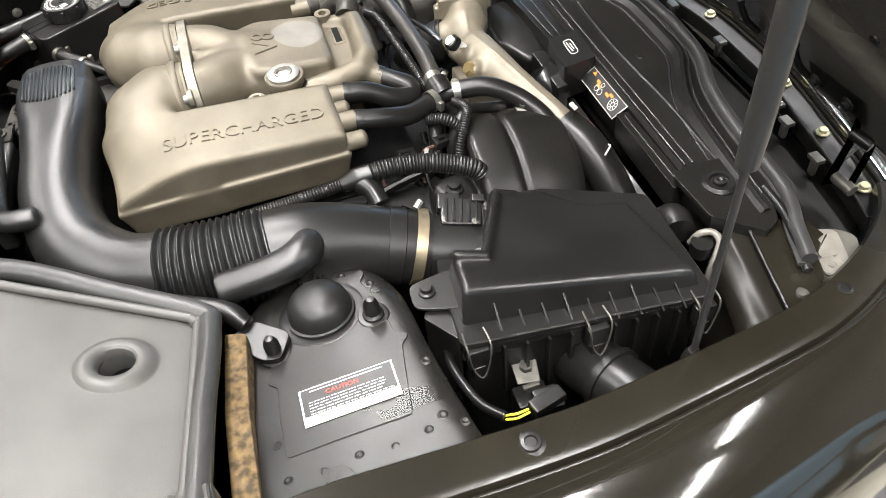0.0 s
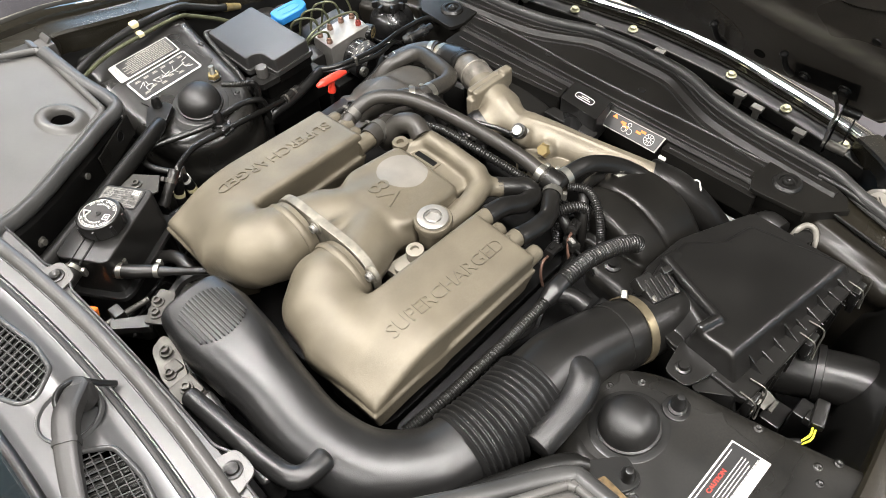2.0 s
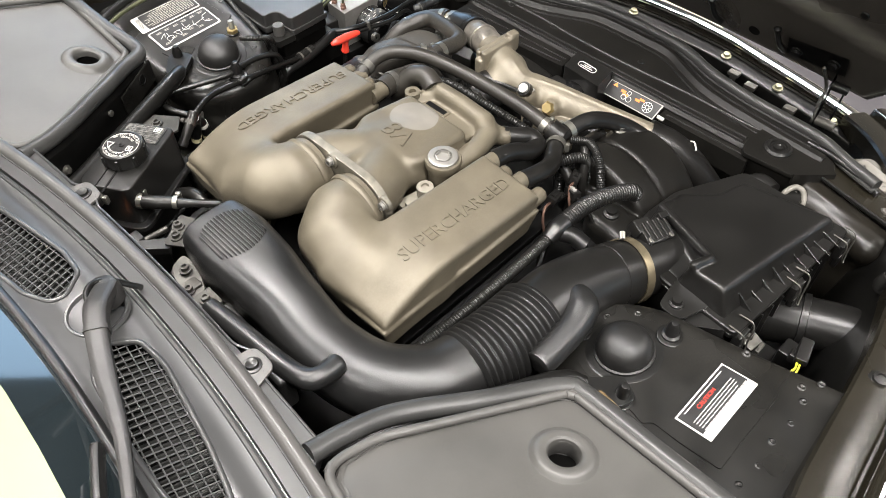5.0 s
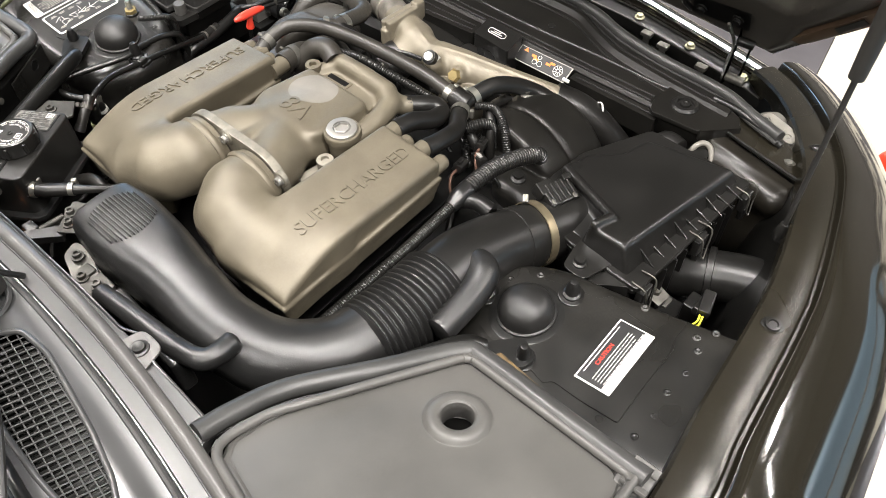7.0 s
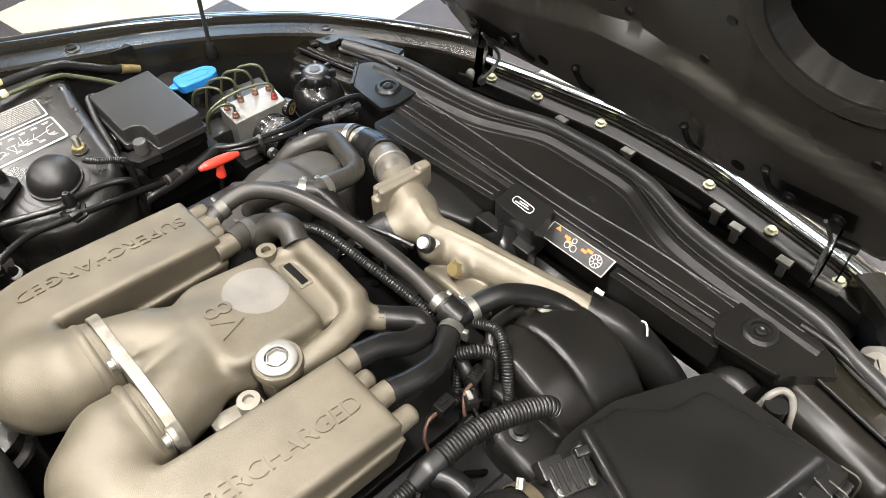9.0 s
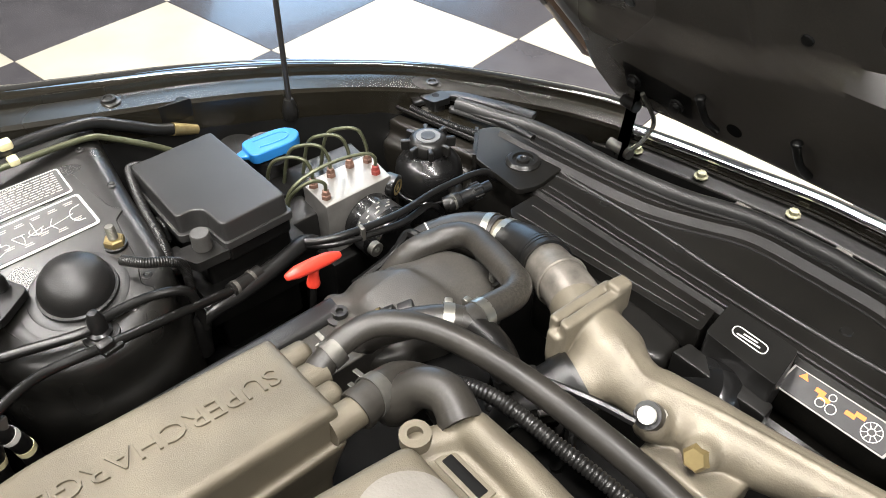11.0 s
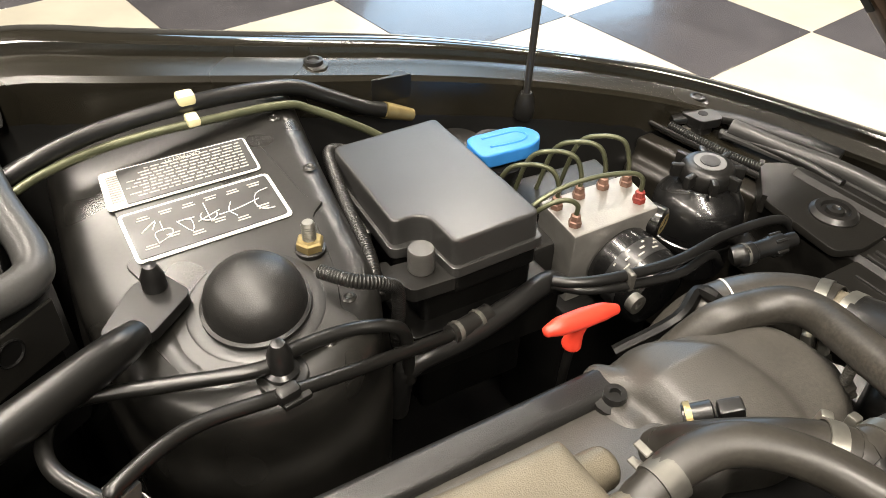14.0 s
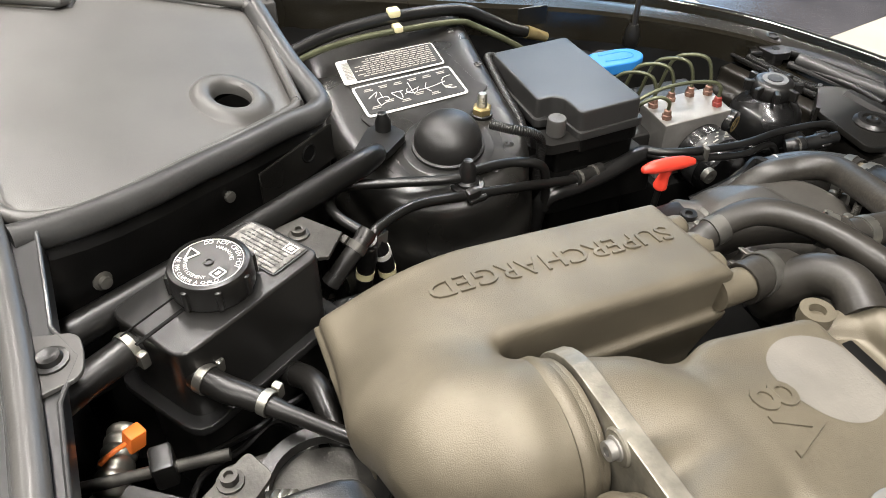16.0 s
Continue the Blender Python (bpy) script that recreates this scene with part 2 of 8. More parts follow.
def prism(poly, z0, z1, bevel=0.002, seg=2, slope=None, taper=0.0):
    """An upright prism over a plan outline; slope(x, y) is added to the heights; taper pulls the top in."""
    bm = bmesh.new()
    cx, cy = sum(p[0] for p in poly) / len(poly), sum(p[1] for p in poly) / len(poly)
    lo = [bm.verts.new((x, y, z0)) for x, y in poly]
    hi = [bm.verts.new((x + (cx - x) * taper, y + (cy - y) * taper, z1)) for x, y in poly]
    bm.faces.new(lo)
    bm.faces.new(hi)
    n = len(poly)
    for i in range(n):
        bm.faces.new((lo[i], lo[(i + 1) % n], hi[(i + 1) % n], hi[i]))
    bmesh.ops.recalc_face_normals(bm, faces=bm.faces[:])
    if bevel:
        bmesh.ops.bevel(bm, geom=bm.edges[:], offset=bevel, segments=seg, affect="EDGES", profile=0.5, clamp_overlap=True)
    if slope:
        for v in bm.verts:
            v.co.z += slope(v.co.x, v.co.y)
    return bm


def spline(pts, per=8):
    """Points on a smooth curve through pts, with the place along pts of each."""
    P = [Vector(p) for p in pts]
    if len(P) == 2:
        return [P[0].lerp(P[1], i / per) for i in range(per + 1)], [i / per for i in range(per + 1)]
    P = [2 * P[0] - P[1]] + P + [2 * P[-1] - P[-2]]
    out, u = [], []
    for i in range(1, len(P) - 2):
        a, b, c, d = P[i - 1:i + 3]
        for k in range(per + (i == len(P) - 3)):
            t = k / per
            out.append(0.5 * ((2 * b) + (c - a) * t + (2 * a - 5 * b + 4 * c - d) * t * t + (3 * b - a - 3 * c + d) * t ** 3))
            u.append(i - 1 + t)
    return out, u


def at_u(vals, u):
    if not isinstance(vals, (list, tuple)):
        return vals
    i = min(int(u), len(vals) - 2)
    return vals[i] + (vals[i + 1] - vals[i]) * (u - i)


def rings(bm, loops, cap=True, closed=True):
    vs = [[bm.verts.new(p) for p in l] for l in loops]
    n = len(vs[0])
    for a, b in zip(vs, vs[1:]):
        for i in range(n if closed else n - 1):
            j = (i + 1) % n
            bm.faces.new((a[i], a[j], b[j], b[i]))
    if cap and closed:
        bm.faces.new(vs[0])
        bm.faces.new(vs[-1])
    return bm


def tube(pts, r, seg=14, per=8, rib=0.0, pitch=0.0, round_end=False, crest=0.7):
    """A round hose or pipe through pts; r may change from point to point; rib and pitch make it corrugated."""
    P, U = spline(pts, per)
    bm = bmesh.new()
    if rib:
        L = sum((b - a).length for a, b in zip(P, P[1:]))
        per2 = max(per, int(L / pitch * (6 if crest < 1 else 9) / max(1, len(pts) - 1)))
        P, U = spline(pts, per2)
    loops, nrm, dist = [], None, 0.0
    for i, p in enumerate(P):
        t = (P[min(i + 1, len(P) - 1)] - P[max(i - 1, 0)]).normalized()
        if nrm is None:
            nrm = t.orthogonal().normalized()
        nrm = (nrm - t * nrm.dot(t)).normalized()
        bi = t.cross(nrm)
        if i:
            dist += (p - P[i - 1]).length
        rr = at_u(r, U[i])
        if rib:
            rr += rib * (abs(math.sin(math.pi * dist / pitch)) ** crest * 2 - 1)
        loops.append([p + (nrm * math.cos(a) + bi * math.sin(a)) * rr for a in (2 * math.pi * k / seg for k in range(seg))])
    if round_end:
        for end in (0, -1):
            p = P[end]
            t = (P[0] - P[1]).normalized() if end == 0 else (P[-1] - P[-2]).normalized()
            base = loops[end]
            rr = (base[0] - p).length
            extra = [[p + (q - p) * math.cos(a) + t * rr * math.sin(a) * 0.6 for q in base] for a in (0.4, 0.8, 1.2, 1.45)]
            if end == 0:
                loops = extra[::-1] + loops
            else:
                loops = loops + extra
    return rings(bm, loops)


def sweep(pts, sizes, seg=28, per=8, up=(0, 0, 1)):
    """A hollow-looking cast or moulded duct: sizes are (width, height, squareness) at each point."""
    P, U = spline(pts, per)
    bm, loops, up = bmesh.new(), [], Vector(up)
    for i, p in enumerate(P):
        t = (P[min(i + 1, len(P) - 1)] - P[max(i - 1, 0)]).normalized()
        side = t.cross(up).normalized()
        u2 = side.cross(t)
        w, h, e = (at_u([s[k] for s in sizes], U[i]) for k in range(3))
        loop = []
        for k in range(seg):
            a = 2 * math.pi * k / seg
            c, s = math.cos(a), math.sin(a)
            q = (abs(c) ** e + abs(s) ** e) ** (-1 / e)
            loop.append(p + side * (c * q * w / 2) + u2 * (s * q * h / 2))
        loops.append(loop)
    return rings(bm, loops)


def lathe(profile, c=(0, 0, 0), seg=28, m=None):
    bm = bmesh.new()
    loops = [[Vector((max(r, 1e-5) * math.cos(2 * math.pi * k / seg), max(r, 1e-5) * math.sin(2 * math.pi * k / seg), z)) for k in range(seg)] for r, z in profile]
    ring = profile[0][0] > 0 and profile[-1][0] > 0
    rings(bm, loops + loops[:1] if ring else loops, cap=not ring)
    bmesh.ops.remove_doubles(bm, verts=bm.verts[:], dist=2e-5)
    bm.transform(m if m else Matrix.Translation(c))
    return bm


def between(a, b):
    """The pose that takes the upright axis onto the line from a to b."""
    a, b = Vector(a), Vector(b)
    return Matrix.Translation(a) @ (b - a).to_track_quat("Z", "Y").to_matrix().to_4x4()


def sheet(rows, thick=0.0015):
    """A pressed sheet through rows of points, with thickness."""
    bm = bmesh.new()
    vs = [[bm.verts.new(p) for p in r] for r in rows]
    for a, b in zip(vs, vs[1:]):
        for i in range(len(a) - 1):
            bm.faces.new((a[i], a[i + 1], b[i + 1], b[i]))
    bmesh.ops.recalc_face_normals(bm, faces=bm.faces[:])
    if thick:
        bmesh.ops.solidify(bm, geom=bm.faces[:], thickness=thick)
    return bm


def text_mesh(body, size, depth, m, bold=0.0):
    cu = bpy.data.curves.new("txt", "FONT")
    cu.body, cu.size, cu.extrude, cu.offset, cu.resolution_u = body, size, depth, bold, 3
    cu.align_x, cu.align_y = "CENTER", "CENTER"
    ob = bpy.data.objects.new("txt", cu)
    scene.collection.objects.link(ob)
    me = bpy.data.meshes.new_from_object(ob.evaluated_get(bpy.context.evaluated_depsgraph_get()))
    bpy.data.objects.remove(ob)
    bm = bmesh.new()
    bm.from_mesh(me)
    bpy.data.meshes.remove(me)
    bm.transform(m)
    return bm


def flip(bm):
    """The mirror image on the car's other side."""
    bm.transform(Matrix.Diagonal((1, -1, 1, 1)))
    bmesh.ops.reverse_faces(bm, faces=bm.faces[:])
    return bm


def interp(table, x):
    for (a, va), (b, vb) in zip(table, table[1:]):
        if x <= b:
            t = max(0.0, (x - a) / (b - a))
            return va + (vb - va) * t
    return table[-1][1]


def bolt(name, c, r, h, material, parent, m=None, washer=True):
    prof = [(0, 0)] + ([(r * 1.8, 0), (r * 1.8, h * 0.25)] if washer else []) + [(r, h * 0.25), (r, h * 0.9), (r * 0.85, h), (0, h)]
    return part(name, lathe(prof, c, 10, m), material, parent)


def rounded(poly, r, n=5):
    out = []
    m = len(poly)
    for i in range(m):
        a, b, c = (Vector(poly[(i + k) % m]) for k in (-1, 0, 1))
        p, q = b + (a - b).normalized() * r, b + (c - b).normalized() * r
        for k in range(n + 1):
            t = k / n
            out.append(tuple((1 - t) ** 2 * p + 2 * t * (1 - t) * b + t * t * q))
    return out


# ---- cast and moulded shapes: smooth solids given by their distance from the surface ----


def smin(a, b, k):
    """The union of two solids, with a fillet of about k."""
    h = np.clip(0.5 + 0.5 * (b - a) / k, 0, 1)
    return b + (a - b) * h - k * h * (1 - h)


def smax(a, b, k):
    return -smin(-a, -b, k)


def union(k, *ds):
    out = ds[0]
    for d in ds[1:]:
        out = smin(out, d, k)
    return out


def d_run(P, pts, flat=1.0):
    """A duct through points (x, y, z, radius); flat squashes it in height."""
    out = None
    for (ax, ay, az, ra), (bx, by, bz, rb) in zip(pts, pts[1:]):
        a, b = np.array((ax, ay, az / flat)), np.array((bx, by, bz / flat))
        d = b - a
        q = [P[0] - a[0], P[1] - a[1], P[2] / flat - a[2]]
        t = np.clip((q[0] * d[0] + q[1] * d[1] + q[2] * d[2]) / (d @ d), 0, 1)
        e = np.sqrt((q[0] - t * d[0]) ** 2 + (q[1] - t * d[1]) ** 2 + (q[2] - t * d[2]) ** 2) - (ra + (rb - ra) * t)
        out = e if out is None else np.minimum(out, e)
    return out


def d_plan(P, poly):
    """The distance in plan from an outline."""
    x, y = P[0], P[1]
    d = np.full(x.shape, 9.0)
    s = np.ones(x.shape)
    for i in range(len(poly)):
        (ax, ay), (bx, by) = poly[i], poly[i - 1]
        ex, ey, wx, wy = bx - ax, by - ay, x - ax, y - ay
        t = np.clip((wx * ex + wy * ey) / (ex * ex + ey * ey), 0, 1)
        d = np.minimum(d, (wx - ex * t) ** 2 + (wy - ey * t) ** 2)
        c1, c2, c3 = y >= ay, y < by, ex * wy > ey * wx
        s = np.where((c1 & c2 & c3) | (~c1 & ~c2 & ~c3), -s, s)
    return s * np.sqrt(d)


def d_block(P, poly, lo, hi, r=0.005, draft=0.0):
    """A block over an outline between the heights lo and hi (numbers or arrays), with edges rounded by r."""
    a, b = d_plan(P, poly) + r + draft * np.maximum(0, hi - P[2]), np.maximum(P[2] - hi, lo - P[2]) + r
    return np.sqrt(np.maximum(a, 0) ** 2 + np.maximum(b, 0) ** 2) + np.minimum(np.maximum(a, b), 0) - r


def solid(f, lo, hi, step=0.0025):
    """The surface of the solid f(P) < 0, inside the box from lo to hi, as a mesh of even quads."""
    ax = [np.arange(a, b + step, step) for a, b in zip(lo, hi)]
    P = np.meshgrid(*ax, indexing="ij")
    v = f(P)
    n = v.shape
    cell = tuple(k - 1 for k in n)
    total, count = np.zeros(cell + (3,)), np.zeros(cell)
    corner = [(i, j, k) for i in (0, 1) for j in (0, 1) for k in (0, 1)]
    part_of = lambda c: v[c[0]:c[0] + cell[0], c[1]:c[1] + cell[1], c[2]:c[2] + cell[2]]
    for a in corner:
        for axis in range(3):
            if a[axis]:
                continue
            b = tuple(1 if q == axis else a[q] for q in range(3))
            va, vb = part_of(a), part_of(b)
            hit = (va < 0) != (vb < 0)
            t = np.where(hit, va / np.where(hit, va - vb, 1), 0)
            for q in range(3):
                total[..., q] += np.where(hit, a[q] + (t if q == axis else 0), 0)
            count += hit
    use = count > 0
    index = np.full(cell, -1)
    index[use] = np.arange(use.sum())
    where = np.argwhere(use)
    verts = np.array(lo) + step * (where + total[use] / count[use][:, None])
    faces = []
    for axis in range(3):
        u, w = (axis + 1) % 3, (axis + 2) % 3
        sl = [slice(1, k - 1) for k in n]
        sl[axis] = slice(0, n[axis] - 1)
        nx = list(sl)
        nx[axis] = slice(1, n[axis])
        va, vb = v[tuple(sl)], v[tuple(nx)]
        at = np.argwhere((va < 0) != (vb < 0))
        at[:, u] += 1
        at[:, w] += 1
        quad = []
        for du, dw in ((0, 0), (1, 0), (1, 1), (0, 1)):
            c = at.copy()
            c[:, u] -= du
            c[:, w] -= dw
            quad.append(index[c[:, 0], c[:, 1], c[:, 2]])
        faces.append(np.stack(quad, 1))
    me = bpy.data.meshes.new("tmp")
    me.from_pydata(verts.tolist(), [], np.concatenate(faces).tolist())
    bm = bmesh.new()
    bm.from_mesh(me)
    bpy.data.meshes.remove(me)
    return bm


def settle(bm, f, zmax, zero):
    """Lays a flat mesh, whose plane is at the height zero, onto the top of the solid f."""
    bm.verts.ensure_lookup_table()
    xs, ys = np.array([v.co.x for v in bm.verts]), np.array([v.co.y for v in bm.verts])
    z = np.full(xs.shape, zmax)
    for _ in range(60):
        z = z - np.clip(f([xs, ys, z]), 0, 0.01) * 0.8
    for v, h in zip(bm.verts, z):
        v.co.z = v.co.z - zero + h
    return bm


def cast(name, f, lo, hi, material, parent, label="", step=0.0025, side=1, angle=60, smooth=3):
    bm = solid(f, lo, hi, step)
    if side < 0:
        flip(bm)
    ob = part(name, bm, material, parent, label, angle)
    ob.modifiers.clear()
    m = ob.modifiers.new("smooth", "SMOOTH")
    m.iterations, m.factor = smooth, 0.5
    return ob


# ---- room ----
ROOM = (-5.0, 7.0, -6.0, 7.0)


def wall(name, a, b, thick=0.2):
    (x0, y0), (x1, y1) = a, b
    return solo(name, rbox(((x0 + x1) / 2, (y0 + y1) / 2, CEIL / 2), (abs(x1 - x0) + thick, abs(y1 - y0) + thick, CEIL), 0), WALLPAINT, "plain dark grey painted showroom wall", "wall", kind="structure")


wall("wall_west", (ROOM[0] - 0.1, ROOM[2]), (ROOM[0] - 0.1, ROOM[3]))
wall("wall_east", (ROOM[1] + 0.1, ROOM[2]), (ROOM[1] + 0.1, ROOM[3]))
wall("wall_south", (ROOM[0] + 0.1, ROOM[2] - 0.1), (ROOM[1] - 0.1, ROOM[2] - 0.1))
wall("wall_north", (ROOM[0] + 0.1, ROOM[3] + 0.1), (ROOM[1] - 0.1, ROOM[3] + 0.1))
solo("ceiling", rbox((1, 0.5, CEIL + 0.1), (12.4, 13.4, 0.2), 0), CEILPAINT, "plain grey painted showroom ceiling", "ceiling", kind="structure")
for lx, ly in LAMPS:
    lt = thing("ceiling_light", "white linear ceiling light with a glowing diffuser", "ceiling light", "ceiling lights", at=(lx, ly, CEIL))
    part("housing", rbox((lx, ly, CEIL - 0.045), (0.22, 1.36, 0.07), 0.006), WALLPAINT, lt)
    part("diffuser", rbox((lx, ly, CEIL - 0.095), (0.15, 1.28, 0.03), 0.008), GLOWTUBE, lt)

# ---- car body ----
INNER = [(-0.75, 0.690), (-0.30, 0.675), (-0.17, 0.662), (0.0, 0.650), (0.10, 0.638), (0.28, 0.600), (0.385, 0.568), (0.50, 0.51), (0.60, 0.44), (0.66, 0.37)]
CHAN_Z = [(-0.75, 0.880), (-0.30, 0.851), (-0.2, 0.840), (0.0, 0.801), (0.2, 0.764), (0.387, 0.716), (0.55, 0.662), (0.66, 0.62)]


def smooth_table(table, n=46):
    P, _ = spline([(a, b, 0) for a, b in table], 6)
    return [(p.x, p.y) for p in P]


INNER_S, CHAN_S = smooth_table(INNER), smooth_table(CHAN_Z)


def wing_rows(side):
    rows = []
    N = 60
    for i in range(N + 1):
        x = -0.75 + 1.40 * i / N
        yi, z = interp(INNER_S, x), interp(CHAN_S, x)
        dx = (interp(INNER_S, x + 0.01) - interp(INNER_S, x - 0.01)) / 0.02
        n = Vector((-dx, 1)).normalized()
        k = min(1.0, max(0.0, (x - 0.02) / 0.30))
        inner = [(0.0, -0.045), (0.001, -0.004), (0.004, 0.0), (0.020, 0.0014), (0.038, 0.0015), (0.0445, -0.001), (0.048, -0.0075), (0.053, -0.008), (0.0555, 0.000), (0.057, 0.006)]
        broad = [(0.060, 0.010), (0.072, 0.011), (0.090, 0.0075), (0.115, -0.003), (0.140, -0.018), (0.167, -0.047), (0.19, -0.09), (0.205, -0.15), (0.21, -0.24), (0.20, -0.36)]
        steep = [(0.059, 0.009), (0.070, 0.0085), (0.088, 0.003), (0.112, -0.010), (0.140, -0.032), (0.164, -0.065), (0.182, -0.112), (0.194, -0.18), (0.198, -0.26), (0.192, -0.36)]
        prof = inner + [(p[0] + (q[0] - p[0]) * k, p[1] + (q[1] - p[1]) * k) for p, q in zip(broad, steep)]
        rows.append([(x + n.x * d, side * (yi + n.y * d), z + h) for d, h in prof])
    return rows


car = thing("car_body", "dark glossy painted car body with satin black engine bay", "car", at=(0, 0, 0))
for side in (-1, 1):
    part("wing", sheet([r[9:] for r in wing_rows(side)], 0.0012), GLOSS, car, "glossy dark painted front wing", 60)
    part("wing_channel", sheet([r[:10] for r in wing_rows(side)], 0.0012), GUTTER, car, "satin dark wing gutter", 30)
    # inner wheel-arch wall below the gutter
    rows = []
    for i in range(31):
        x = -0.72 + 1.34 * i / 30
        yi, z = interp(INNER_S, x), interp(CHAN_S, x)
        rows.append([(x, side * (yi + 0.002), z - 0.03), (x, side * (yi - 0.004), z - 0.07), (x, side * (yi - 0.03), z - 0.13), (x, side * (yi - 0.05), 0.42)])
    part("inner_wing", sheet(rows, 0.0015), SATIN, car, "satin black inner wing panel", 50)
    for bx in (-0.42, 0.0, 0.42):
        yb, zb = interp(INNER_S, bx) + 0.024, interp(CHAN_S, bx) + 0.0015
        bolt_ob = part("wing_bolt", lathe([(0, 0), (0.0135, 0), (0.0135, 0.0015), (0.0095, 0.003), (0.009, 0.0065), (0.006, 0.007), (0.005, 0.005), (0, 0.005)], (bx, side * yb, zb), 16), PLASTIC, car, "black flanged wing bolt")
for side in (-1, 1):
    hub = (-0.06, side * 0.74, 0.325)
    wh = part("wheel", lathe([(0.20, -0.10), (0.29, -0.115), (0.325, -0.08), (0.325, 0.08), (0.29, 0.115), (0.20, 0.10)], seg=40, m=between(hub, (hub[0], hub[1] + side, hub[2]))), RUBBER, car, "black rubber tyre")
    part("rim", lathe([(0, 0.03), (0.06, 0.04), (0.19, 0.06), (0.205, 0.09), (0.205, -0.09), (0, -0.06)], seg=32, m=between(hub, (hub[0], hub[1] + side, hub[2]))), ALU, wh, "alloy wheel rim")
# undertray and front wall are near-black to paint in the bay's shade
part("bay_floor", rbox((-0.05, 0, 0.40), (1.5, 1.24, 0.02), 0), DEEP, car, "near-black undertray, shade put into its colour")
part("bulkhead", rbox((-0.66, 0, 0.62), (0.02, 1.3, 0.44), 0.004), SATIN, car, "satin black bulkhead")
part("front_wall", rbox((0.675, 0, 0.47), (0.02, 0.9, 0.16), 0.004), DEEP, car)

# nose panel and chrome strip
FRONT = [(0.0, 0.722), (0.1, 0.719), (0.2, 0.703), (0.3, 0.687), (0.41, 0.664), (0.50, 0.63), (0.56, 0.585), (0.60, 0.53)]
FRONT_S = smooth_table(FRONT)


def front_x(y):
    return interp(FRONT_S, abs(y))


rows = []
for i in range(49):
    y = -0.58 + 1.16 * i / 48
    fx = front_x(y)
    k = abs(y)
    z = 0.620 - 0.02 * k
    rows.append([(fx - 0.010, y, z - 0.05), (fx - 0.004, y, z - 0.004), (fx + 0.004, y, z), (fx + 0.03, y * 1.01, z - 0.004), (fx + 0.08, y * 1.03, z - 0.04), (fx + 0.12, y * 1.05, z - 0.12), (fx + 0.12, y * 1.05, z - 0.3)])
part("nose_panel", sheet(rows, 0.0015), GLOSS, car, "glossy dark painted nose panel", 60)
part("chrome_strip", sweep([(front_x(y) + 0.002, y, 0.624 - 0.02 * abs(y)) for y in [-0.46 + 0.92 * i / 24 for i in range(25)]], [(0.022, 0.010, 2.6)] * 25, 14, 2), CHROME, car, "bright chrome strip along the nose")

# ---- bonnet, held open, hinged at the nose ----
BO, BU = Vector((0.612, 0, 0.715)), Vector((-0.41, 0, 0.912)).normalized()
BN = Vector((BU.z, 0, -BU.x))  # away from the engine


def bon(s, y, d=0.0):
    p = BO + BU * s + BN * d
    return (p.x, y, p.z)


HALF = [(-0.045, 0.405), (0.0, 0.435), (0.055, 0.478), (0.154, 0.556), (0.28, 0.635), (0.42, 0.69), (0.6, 0.715), (0.9, 0.73), (1.15, 0.73), (1.22, 0.70)]
HALF_S = smooth_table(HALF)
STEP_S = smooth_table([(0.0, 0.178), (0.1, 0.172), (0.2, 0.140), (0.32, 0.120), (0.40, 0.103), (0.44, 0.112), (0.50, 0.19), (0.56, 0.30), (0.61, 0.42), (0.66, 0.62), (0.70, 1.4)])
bonnet = thing("bonnet", "raised dark car bonnet with black pressed inner panel", "bonnet", at=BO)
rows, skin = [], []


def unit(v):
    return max(0.0, min(1.0, v))


for i in range(150):
    s0 = -0.045 + 1.265 * i / 149
    w = interp(HALF_S, s0)
    r, k2 = [], []
    for j in range(141):
        f = -1 + 2 * j / 140
        y = f * (w - 0.030 * unit((s0 - 0.02) / 0.05))
        s = s0 + 0.025 * (1 - (y / 0.41) ** 2) * unit(1 - (s0 + 0.045) / 0.1)
        edge = (1 - abs(f)) * w
        # a low band along the hinge and the sides, then a step up to the middle field
        field = unit((s - interp(STEP_S, abs(y))) / 0.016)
        d = 0.003 + 0.020 * field
        d += 0.010 * unit((0.018 - min(edge, s0 + 0.045)) / 0.012)
        # a big round recess in either half, with a raised ring
        rr = math.hypot(s - 0.355, abs(y) - 0.305)
        d += 0.045 * unit((0.112 - rr) / 0.010)
        d -= 0.006 * unit(1 - abs(rr - 0.121) / 0.010)
        # long shallow pressings that run away from the hinge
        d += 0.012 * unit(1 - abs(y) / 0.06) * field
        d -= 0.005 * unit(1 - abs(abs(y) - 0.16 - 0.1 * s) / 0.012) * field
        r.append(bon(s, y, d))
        k2.append(bon(s - 0.004, f * w * 1.005, 0.060 + 0.05 * (1 - f * f) - 0.045 * unit(1 - edge / 0.05)))
    rows.append(r)
    skin.append(k2)
for side in (-1, 1):
    part("recess_floor", lathe([(0, 0), (0.103, 0), (0.103, 0.002), (0, 0.002)], seg=48, m=between(bon(0.355, side * 0.305, 0.060), bon(0.355, side * 0.305, 0.0))), DEEP, bonnet, "dark floor of the round recess")
    part("recess_ring", lathe([(0.104, -0.002), (0.113, -0.003), (0.122, 0.003), (0.124, 0.008), (0.112, 0.006), (0.104, 0.002)], seg=56, m=between(bon(0.355, side * 0.305, 0.020), bon(0.355, side * 0.305, 0.0))), BONNETPAINT, bonnet, "raised ring round the recess")
part("inner_panel", sheet(rows, 0.0012), BONNETPAINT, bonnet, "satin black pressed inner panel", 50)
part("outer_skin", sheet(skin, 0.001), GLOSS, bonnet, "glossy dark painted outer skin", 60)
